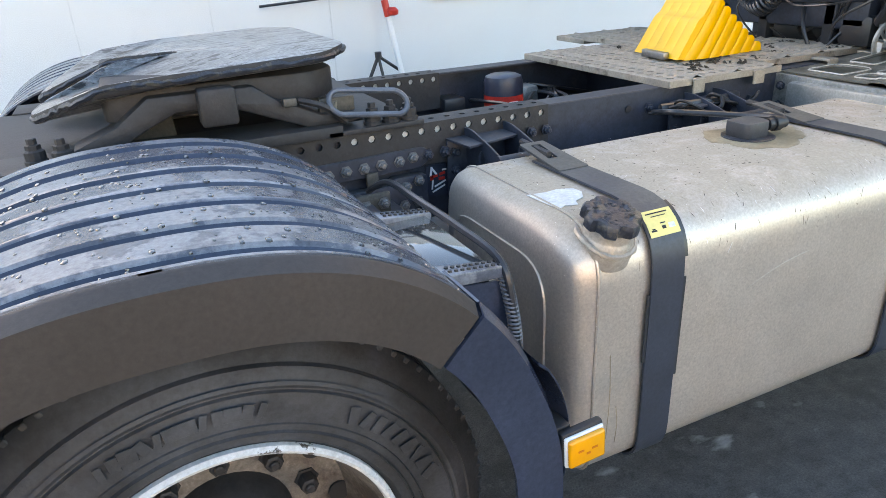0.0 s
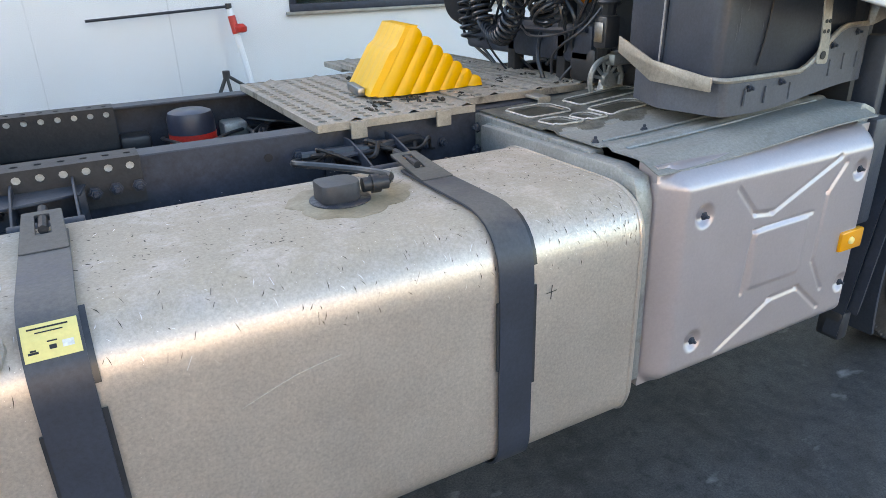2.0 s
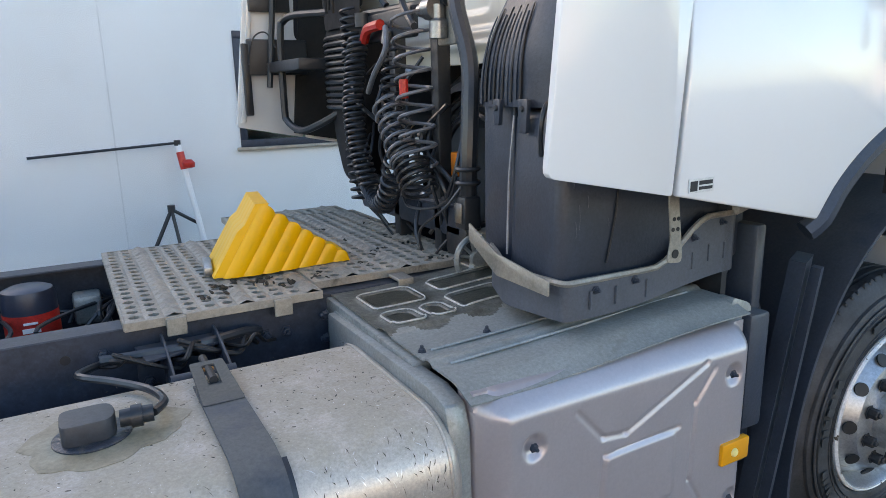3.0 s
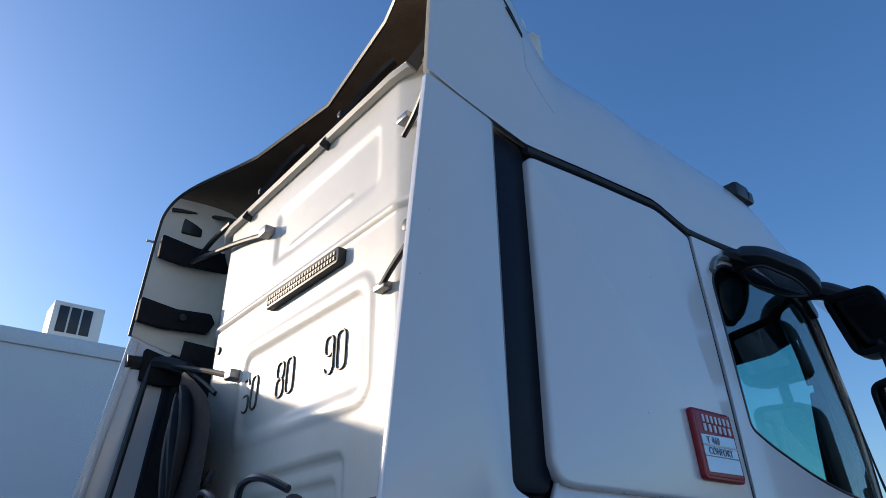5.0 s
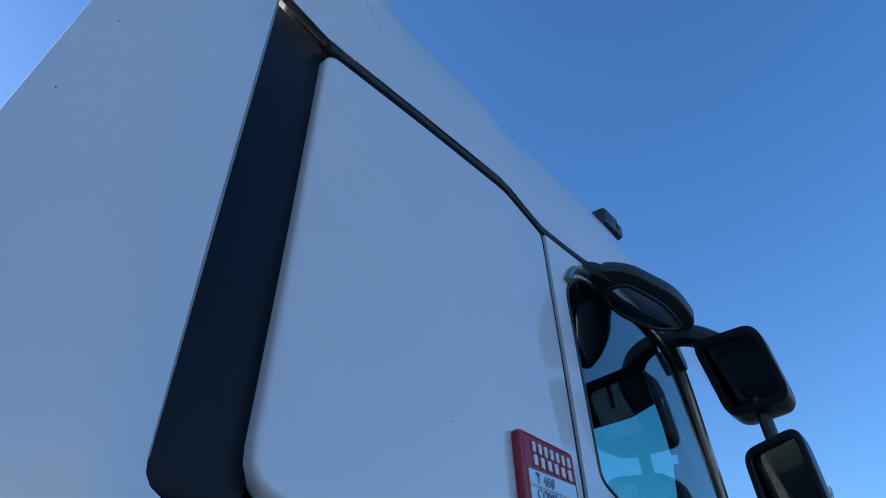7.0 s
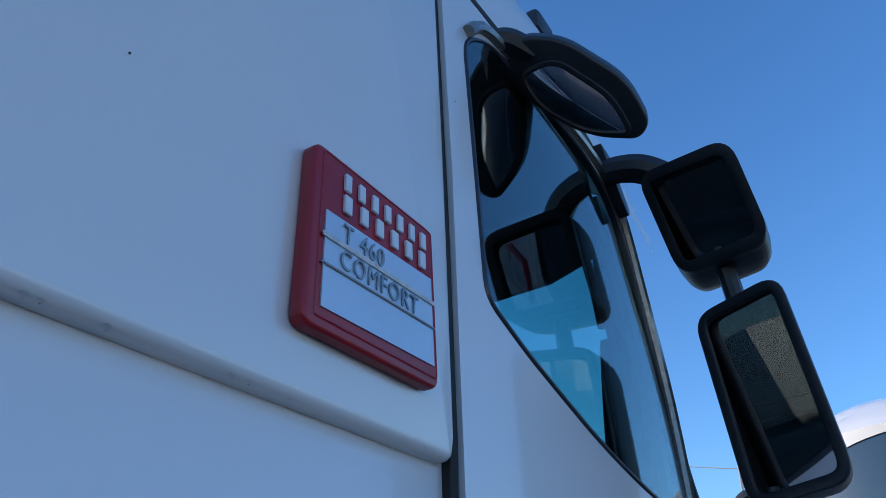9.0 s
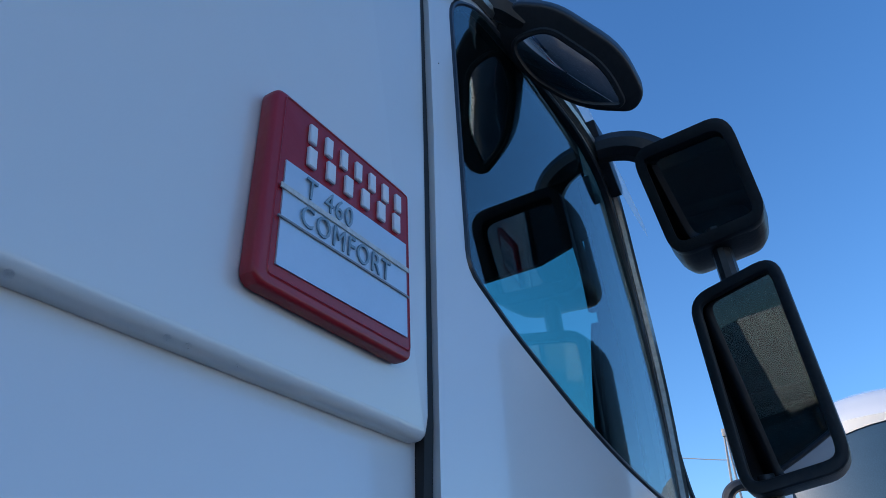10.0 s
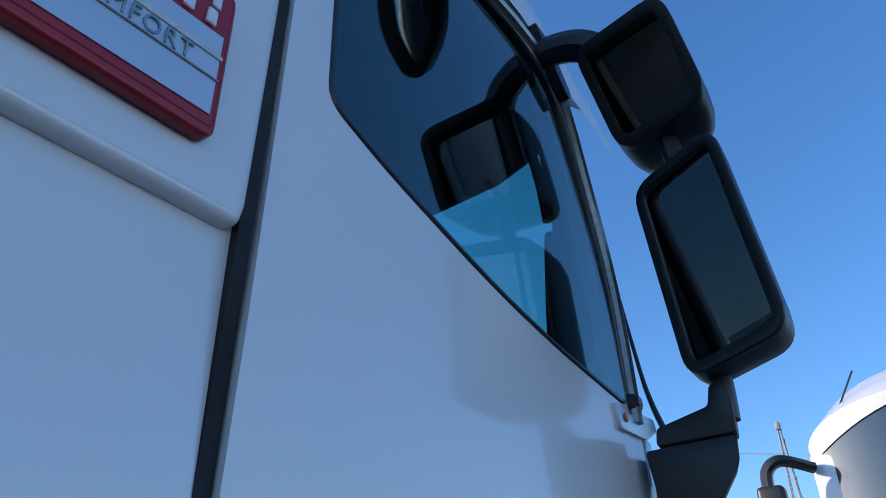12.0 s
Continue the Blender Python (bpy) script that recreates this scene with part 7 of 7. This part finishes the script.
def far_side():
    g = tagged(new("intake_column"), "tall black plastic intake column beside the far fairing")
    g.parent = truck
    line = rounded([(0.27, 1.92), (0.25, 2.19), (0.245, 2.31), (0.30, 2.40), (0.44, 2.49), (0.66, 2.585), (0.93, 2.60), (0.96, 2.40), (0.76, 2.18), (0.67, 1.92)], [0.03, 0.1, 0.05, 0.05, 0.1, 0.05, 0.04, 0.1, 0.1, 0.03], 4)
    front = lambda y, z: (3.235 + 0.10 * ((y - 0.45) / 0.5) ** 2, y, z)
    part("column", prism(line, front, Vector((0.08, 0.22, 0.03)), 0.03, 4), MATT, g, "black plastic column")
    for slot in ([(0.65, 2.52), (0.532, 2.439), (0.473, 2.291), (0.50, 2.102), (0.52, 1.98)], [(0.75, 2.51), (0.668, 2.402), (0.610, 2.268), (0.575, 2.144), (0.58, 2.0)], [(0.85, 2.46), (0.716, 2.283), (0.645, 2.094), (0.63, 1.99)]):
        # Raised black strips; the recessed slots' dark is put into the colour.
        part("column_slot", tube([front(*p) for p in slot], lambda t: 0.006 + 0.022 * math.sin(math.pi * min(1, t * 1.1 + 0.05)) ** 0.8, 8, 6, flat=0.5), INK, g, "black strip drawn for a curved air slot")
    part("lower_duct", prism(rounded([(0.71, 1.93), (0.26, 1.93), (0.30, 1.55), (0.40, 1.26), (0.56, 1.30), (0.64, 1.46), (0.69, 1.70)], 0.05, 4), lambda y, z: (3.26, y, z), Vector((0.12, 0, 0)), 0.03, 3), MATT, g, "black plastic duct")
    for k in range(12):
        z = 1.60 + 0.026 * k
        part("bellows_ring", tube([(3.26, 0.705 - 0.008 * (k % 2), z), (3.235, 0.58, z), (3.24, 0.33, z)], 0.009, 6), HOSE, g)
    part("bracket_plate", box(3.03, 3.33, 1.16, 1.18, 1.75, 1.92, 0.006), DARK, g, "black bracket plate")
    part("bracket_foot", box(3.005, 3.042, 1.16, 1.19, 1.557, 1.90, 0.006), DARK, g)
    part("bracket_arm", box(3.12, 3.28, 0.66, 1.17, 1.76, 1.81, 0.008), DARK, g)
    part("grab_loop", tube([(3.32, 0.46, 2.03), (3.28, 0.62, 2.00), (3.20, 0.90, 2.01), (3.17, 1.00, 1.99), (3.155, 1.01, 1.93), (3.15, 1.01, 1.60), (3.155, 0.99, 1.53), (3.18, 0.86, 1.49), (3.22, 0.68, 1.53), (3.28, 0.60, 1.58)], 0.017, 8, 5), DARK, g, "black bent tube guard")
    part("stay_rod", tube([(3.12, 1.13, 1.69), (3.24, 1.15, 2.75)], 0.015, 8, 0), DARK, g, "long black stay rod")
    part("thin_wire", tube([(3.03, 1.15, 1.80), (3.06, 1.15, 1.92), (3.12, 1.14, 1.95), (3.16, 1.12, 1.88)], 0.004, 5), HOSE, g)
    part("mid_bracket", box(3.06, 3.26, 1.17, 1.205, 2.05, 2.115, 0.004), DARK, g)
    part("top_bracket", tube([(3.13, 1.18, 2.735), (3.22, 1.18, 2.74), (3.30, 1.12, 2.74), (3.38, 1.02, 2.70)], 0.035, 8), DARK, g)
    part("thin_rod", tube([(3.36, 1.05, 2.72), (3.37, 0.80, 2.60), (3.385, 0.62, 2.50)], 0.011, 6), DARK, g)


far_side()


# between the rails
def between_rails():
    f = tagged(new("oil_filter"), "dark oil filter canister with a red and white band")
    f.parent = truck
    m = pose(2.03, 0.22, 0.035)
    part("canister", lathe([(0.072, 0.86), (0.080, 0.87), (0.080, 1.010), (0.073, 1.035), (0.055, 1.043), (0.018, 1.046)], m, 32), BLUE_CAN, f)
    band = part("label_band", lathe([(0.0808, 0.885), (0.0808, 0.965)], m, 32, caps=False), BRIGHT_RED, f, "red label band")
    part("label_bar", box(2.005, 2.055, 0.136, 0.1395, 0.945, 0.96, 0), LETTER, band, smooth=0)
    part("label_bar", box(2.01, 2.05, 0.136, 0.1395, 0.972, 0.979, 0), LETTER, band, smooth=0)
    part("filter_head", box(1.96, 2.10, 0.15, 0.30, 0.80, 0.87, 0.015), FRAME, f)
    rnd = random.Random(5)
    for k in range(9):
        x, y = rnd.uniform(1.85, 2.3), rnd.uniform(0.1, 0.4)
        part("brake_line", tube([(x, y, 0.9), (x + rnd.uniform(-0.1, 0.1), y + rnd.uniform(-0.08, 0.08), 0.98), (x + rnd.uniform(0, 0.2), 0.36, 0.96), (x + 0.35, 0.40, 0.9)], 0.007, 6), HOSE, truck)
    part("valve_body", box(2.15, 2.24, 0.28, 0.38, 0.90, 1.0, 0.012), DECK, truck)
    part("valve_body", box(1.80, 1.90, 0.30, 0.40, 0.93, 0.99, 0.012), DARK, truck)
    part("valve_body", box(2.10, 2.36, 0.02, 0.14, 0.88, 0.93, 0.01), DECK, truck)
    part("transmission", box(2.3, 3.6, -0.28, 0.28, 0.55, 0.92, 0.06, 3), FRAME, truck)
    part("prop_shaft", tube([(0.8, 0, 0.62), (2.4, 0, 0.75)], 0.055, 14, 0), FRAME, truck)
    part("under_tray", box(1.2, 3.6, -0.42, 0.42, 0.50, 0.52, 0), FRAME, truck)
    # cables over the tank bracket
    for k in range(7):
        x = 2.18 + 0.05 * k
        part("cable_loom", tube([(x, -0.47, 1.02), (x + 0.05 - 0.05 * (k % 3), -0.53 - 0.015 * (k % 4), 1.03 + 0.02 * (k % 3)), (x + 0.08, -0.57 + 0.02 * (k % 2), 1.06 - 0.025 * (k % 3)), (x + 0.12, -0.50, 1.01 + 0.02 * (k % 2)), (x + 0.16, -0.45, 0.99)], 0.005 + 0.002 * (k % 2), 6), INK, truck)
    part("cable_loom", tube([(2.2, -0.50, 1.04), (2.4, -0.53, 1.045), (2.55, -0.48, 1.04), (2.60, -0.44, 1.02)], 0.013, 8), HOSE, truck)


BLUE_CAN = material("dark_blue_can", (0.02, 0.028, 0.05), 0.35, vary=0.15)
between_rails()


# bracket, valve box and cables between mudguard and tank
def rear_bracketry():
    g = tagged(new("suspension_bracket"), "dark cast suspension bracket with bright bolts")
    g.parent = truck
    part("bracket_plate", prism(rounded([(1.02, 0.72), (1.375, 0.72), (1.375, 0.955), (1.27, 0.955), (1.255, 0.935), (1.02, 0.935)], 0.015, 3), lambda x, z: (x, -0.47, z), Vector((0, 0.035, 0)), 0.008), FRAME, g)
    part("tab_plate", box(1.122, 1.222, -0.570, -0.555, 0.895, 0.958, 0.006), TAN, g, "grey tab plate with two bolts")
    part("top_hat", box(1.06, 1.26, -0.62, -0.47, 0.872, 0.90, 0.008), FRAME, g)
    part("clip_plate", box(1.19, 1.225, -0.475, -0.462, 0.94, 0.985, 0.003), TAN, g)
    bolts(BOLT_BRIGHT, [(1.15, -0.573, 0.928), (1.20, -0.573, 0.93)], "-y", g)
    part("valve_box", box(1.055, 1.185, -1.185, -0.875, 0.93, 0.998, 0.010), DARK_DUSTY, g, "black valve box with a shiny wet lid")
    part("wet_lid", box(1.070, 1.180, -1.165, -0.895, 0.998, 1.003, 0.001), LID, g)
    rnd = random.Random(21)
    for y0 in (-1.195, -0.872):
        arm = part("cast_arm", prism(rounded([(1.00, y0 - 0.020), (1.10, y0 - 0.026), (1.200, y0 - 0.018), (1.205, y0 + 0.014), (1.10, y0 + 0.022), (1.00, y0 + 0.030)], 0.012, 3), lambda x, y: (x, y, 1.020 - 0.10 * (x - 1.05)), Vector((0, 0, -0.024)), 0.006), FENDER, g, "cast plastic arm with a studded grip")
        for k in range(18):
            x, y = 1.09 + 0.0125 * (k // 2), y0 - 0.010 + 0.016 * (k % 2)
            part("grip_stud", lathe([(0.005, 0), (0.004, 0.004)], pose(x, y, 1.0195 - 0.10 * (x - 1.05)), 6), DARK, arm)
    hole = [(1.165 + 0.020 * math.cos(t), 0.855 + 0.045 * math.sin(t)) for t in (2 * math.pi * k / 16 for k in range(16))]
    part("end_bracket", prism(rounded([(1.075, 0.985), (1.200, 0.972), (1.232, 0.62), (1.190, 0.62), (1.12, 0.86)], 0.012, 3), lambda x, z: (x, -1.205, z), Vector((0, 0.008, 0)), 0.002, 1, holes=[hole]), FENDER_LOW, g, "dark plastic bracket with an oval hole")
    part("bracket_drum", lathe([(0.019, 0), (0.021, 0.02), (0.014, 0.022), (0.014, 0.03)], pose(1.162, -1.17, 0.862, 90), 16), FRAME_BROWN, g)
    part("bracket_arm", box(1.06, 1.17, -1.18, -0.47, 0.88, 0.935, 0.01), FRAME, g)
    part("support_tube", tube([(1.18, -0.45, 0.70), (1.18, -1.30, 0.70)], 0.025, 10, 0), FRAME, g)
    cable = [(1.150, -0.60, 0.98), (1.163, -0.72, 1.035), (1.168, -0.90, 1.040), (1.180, -1.06, 1.034), (1.196, -1.195, 1.012), (1.206, -1.226, 0.93), (1.216, -1.232, 0.83), (1.236, -1.236, 0.68), (1.25, -1.24, 0.60)]
    part("wiring_hose", tube(cable, 0.0085, 8), HOSE, g, "thin black wiring hose")
    for k in range(20):
        z = 0.985 - 0.0085 * k
        x, y = 1.200 + 0.10 * (0.985 - z), -1.205 - 0.10 * (0.985 - z) - 0.012 * math.sin(math.pi * k / 20)
        part("hose_ring", tube([(x + 0.0115 * math.cos(a), y + 0.0115 * math.sin(a), z) for a in (2 * math.pi * i / 10 for i in range(10))], 0.0028, 5, 0, closed=True), HOSE_GREY, g)
    lamp = tagged(new("side_marker"), "amber rectangular side marker lamp with white rim")
    lamp.parent = truck
    m = pose(1.265, -1.385, 0.69, 0, -3, 0)
    part("base", box(-0.046, 0.046, 0.006, 0.024, -0.033, 0.040, 0.006, turn=m), DARK, lamp)
    part("white_rim", box(-0.043, 0.043, 0.000, 0.008, -0.034, 0.034, 0.006, turn=m), LETTER, lamp)
    part("lens", box(-0.040, 0.040, -0.010, 0.002, -0.031, 0.031, 0.007, 3, turn=m), AMBER, lamp, "amber lens")
    for _u, _w in ((-0.016, 0.006), (0.0, 0.004), (0.014, 0.006)):
        part("moulded_mark", box(_u - _w, _u + _w, -0.0112, -0.0098, -0.008 + 40 * _u * _u, -0.004 + 40 * _u * _u, 0, turn=m), ORANGE, lamp, smooth=0)
    part("lamp_arm", box(1.21, 1.25, -1.36, -1.20, 0.70, 0.73, 0.004), DARK, lamp)
    # bracket beside the first strap


LID = material("wet_black_lid", (0.05, 0.055, 0.06), 0.08, vary=0.1, coat=1.0)
rear_bracketry()


# ---------------------------------------------------------------- loose things
def wheel_chock():
    g = thing("wheel_chock", (2.545, -0.085, 1.123), "bright yellow plastic wheel chock resting on the catwalk", "wheel chock")
    n, W = 7, 0.146
    def wide(x):
        return W * (1 - 0.42 * step(x, 0.10, 0.46))
    def column(c):
        """Foot and head of the slanted side at column c, and the bulge of its flute."""
        f = c / n
        bulge = max(0, math.sin(math.pi * (c % 1.0))) ** 0.7 if 0 < c < n else 0
        foot = Vector((0.045 + 0.405 * f, 0.0))
        head = Vector((0.172 + 0.275 * f ** 0.95, 0.012 + 0.200 * (1 - f) ** 1.12))
        return foot, head + Vector((0.006, 0.011)) * bulge, 0.006 * bulge
    def ring(c, k):
        foot, head, bulge = column(c)
        v = (k, k, 10 - k)[0 if k <= 5 else 2]
        t = min(1.0, v / 5)
        p = foot + (head - foot) * t
        return (p.x, (-1 if k <= 5 else 1) * (wide(p.x) + bulge - 0.003 * (t == 1)), p.y)
    b = sheet(arange(0, n, n * 9), list(range(11)), ring)
    ends = [[b.verts.new(ring(c, k)) for k in range(11)] for c in (0, n)]
    for e in ends:
        b.faces.new(e)
    bmesh.ops.remove_doubles(b, verts=b.verts, dist=1e-5)
    body = part("chock_body", b, YELLOW, g, "fluted yellow plastic body", smooth=40)
    def back(y, t):
        flute = 0.0025 * math.sqrt(abs(math.sin(math.pi * (y + W) / (2 * W) * 5)))
        x = 0.012 + 0.128 * t
        x += 0.012 * step(t, 0.64, 0.70)
        return (x - flute + 0.006, y * (1 - 0.06 * t), 0.004 + 0.214 * t)
    def depth(y, t):
        return Vector((0.040 + 0.02 * (1 - t), 0, 0))
    part("rear_block", sheet(arange(-W, W, 60), arange(0, 1, 24), back, depth), YELLOW, g, "fluted rear face", smooth=40)
    part("steel_end", box(-0.006, 0.02, -0.09, 0.06, -0.001, 0.026, 0.004), STEEL, g, "bare metal end plate")
    g.matrix_basis = pose(2.535, -0.065, 1.123, 0, 0, -8)


wheel_chock()


def stand_pole():
    g = thing("measuring_pole", (3.17, 4.40, 0), "white pole with red marks leaning by the wall", "pole")
    part("shaft", tube([(0.14, -0.05, 0.02), (-0.03, 0.10, 1.22)], 0.028, 10, 0), LETTER, g)
    part("red_mark", tube([(0.004, 0.068, 0.98), (-0.018, 0.088, 1.14)], 0.035, 10, 0), BRIGHT_RED, g, "red marking")
    part("red_knob", lathe([(0.02, -0.03), (0.055, -0.02), (0.06, 0.02), (0.03, 0.05)], pose(0.04, 0.03, 1.02), 14), BRIGHT_RED, g)
    part("cap", lathe([(0.03, 0), (0.03, 0.05)], pose(-0.03, 0.10, 1.20), 12), DARK, g)
    part("cross_bar", tube([(-0.03, 0.10, 1.225), (-1.25, 0.10, 1.16)], 0.012, 8, 0), DARK, g, "thin black cross bar")
    part("foot", tube([(-0.16, 0.0, 0.62), (-0.46, 0.0, 0.02)], 0.018, 8, 0), DARK, g)
    part("foot", tube([(-0.16, 0.0, 0.62), (0.08, 0.05, 0.45)], 0.016, 8, 0), DARK, g)
    part("foot", tube([(-0.16, 0.0, 0.62), (-0.10, -0.15, 0.02)], 0.016, 8, 0), DARK, g)
    part("foot_knob", lathe([(0.035, 0), (0.035, 0.06)], pose(-0.16, 0, 0.60), 12), DARK, g)


stand_pole()


def air_unit():
    g = thing("air_conditioner", (3.48, 6.0, WALL_TOP - 0.1), "pale air-conditioning unit on the hall roof", "air conditioner")
    part("body", box(-0.16, 0.36, -0.18, 0.25, 0.0, 0.90, 0.01), CREAM, g)
    for k in range(3):
        part("grille", box(-0.10 + 0.12 * k, 0.0 + 0.12 * k, -0.19, -0.178, 0.55, 0.85, 0.004), DARK, g, "dark grille")


air_unit()


def other_truck():
    g = thing("parked_truck", (10.3, -1.85, 0), "white truck cab with a rounded roof parked ahead", "truck")
    def at(u, v):
        a = (1 - abs(v)) * math.pi / 2
        s = -1 if v < 0 else 1
        y = 1.2 * math.cos(a) ** 0.8
        front = 0.30 * (y / 1.2) ** 2
        z = 3.05 + (0.72 + 0.35 * step(u, 0.1, 0.8)) * math.sin(a) ** 0.8 * step(u, -0.25, 0.35) ** 0.6
        return (front * (1 - u) + 2.2 * u - 0.15 * (1 - u), s * y, z)
    part("roof", sheet(arange(0, 1, 24), arange(-1, 1, 36), at), WHITE, g, "rounded white roof")
    part("roof_front", sheet(arange(-1, 1, 36), [0, 0.5, 1], lambda v, t: (at(0, v)[0] + 0.02 * t, at(0, v)[1], at(0, v)[2] * (1 - t) + t * min(at(0, v)[2], 3.0 + 0.40 * (1 - (at(0, v)[1] / 1.2) ** 2))), (0.03, 0, 0)), WHITE, g, "white roof front above the windscreen")
    part("body", prism(rounded([(-0.02, 0.7), (2.2, 0.7), (2.2, 3.07), (0.10, 3.07)], 0.06, 4), lambda x, z: (x, -1.2, z), Vector((0, 2.4, 0)), 0.03, 2), WHITE, g)
    part("windscreen", sheet(arange(0, 1, 8), arange(-1.17, 1.17, 18), lambda t, y: (-0.17 + 0.29 * (y / 1.2) ** 2 + 0.06 * t, y, 2.0 + t * (1.01 + 0.40 * (1 - (y / 1.2) ** 2))), (0.02, 0, 0)), SCREEN, g, "tinted windscreen")
    part("aerial", tube([(0.25, 0.90, 3.42), (0.15, 0.68, 3.72)], 0.008, 6, 0), DARK, g)
    part("aerial_base", lathe([(0.05, 0), (0.035, 0.07)], pose(0.25, 0.90, 3.36), 10), DARK, g)
    for s in (-1, 1):
        part("mirror_arm", tube([(0.05, s * 1.18, 2.95), (-0.15, s * 1.38, 3.0), (-0.18, s * 1.50, 2.92), (-0.18, s * 1.52, 2.75)], 0.05, 8), DARK, g)
        part("mirror_housing", box(-0.26, -0.12, s * 1.50 - 0.11, s * 1.50 + 0.11, 2.25, 2.80, 0.04, 3), DARK, g)
        part("wheel", lathe([(0.3, -0.14), (0.48, -0.14), (0.5, -0.10), (0.5, 0.10), (0.48, 0.14), (0.3, 0.14)], pose(1.0, s * 1.05, 0.5, 90), 32), RUBBER, g)
    part("lower_front", box(-0.12, 0.5, -1.2, 1.2, 0.35, 1.0, 0.05), DARK, g)


SCREEN = material("blue_tinted_glass", (0.02, 0.04, 0.06), 0.03, vary=0.05, coat=1.0)
other_truck()


def mast():
    g = thing("lattice_mast", (42, 5.26, -0.3), "thin grey lattice mast in the distance", "mast")
    for x, y in ((-0.5, -0.5), (0.5, -0.5), (0.5, 0.5), (-0.5, 0.5)):
        part("leg", tube([(x, y, 0), (x * 0.1, y * 0.1, 11.8)], 0.04, 6, 0), CHROME_GREY, g)
    for k in range(12):
        z = k * 0.95
        w = 0.5 - 0.43 * z / 11.8
        part("brace", tube([(-w, -w, z), (w, -w, z + 0.9)], 0.02, 5, 0), CHROME_GREY, g)
    part("wire", tube([(0, 0, 10.6), (0, 1.0, 10.75), (0, 3.2, 11.15)], 0.025, 5, 3), CHROME_GREY, g)
    part("lamp_head", box(-0.25, 0.25, -0.1, 0.1, 11.8, 12.2, 0.03), CHROME_GREY, g)


mast()


def parked_trailer(x, y, tone):
    g = thing("box_trailer", (x, y, 0), "plain white box trailer parked across the yard in the sun", "trailer", "trailers across the yard")
    part("box_body", box(-6.5, 6.5, -1.25, 1.25, 1.25, 3.9, 0.04), tone, g)
    part("side_rail", box(-6.4, 6.4, 1.20, 1.27, 1.12, 1.28, 0.01), CHROME_GREY, g)
    for wx in (-5.2, -3.9, -2.6):
        for s in (-1, 1):
            part("wheel", lathe([(0.25, -0.15), (0.46, -0.15), (0.5, -0.11), (0.5, 0.11), (0.46, 0.15), (0.25, 0.15)], pose(wx, s * 1.05, 0.5, 90), 28), RUBBER, g)
    part("under_frame", box(-6.2, 6.2, -0.6, 0.6, 0.95, 1.25, 0.02), FRAME, g)
    for s in (-1, 1):
        part("landing_leg", box(3.6, 3.75, s * 0.7 - 0.07, s * 0.7 + 0.07, 0.0, 1.0, 0.01), FRAME, g)


# Trailers out of direct view, read from reflections; added to bounce warm sunlight.
for _x, _y in ((-15, -16.0), (1.5, -15.5), (-32, -16.5)):
    parked_trailer(_x, _y, WALL)
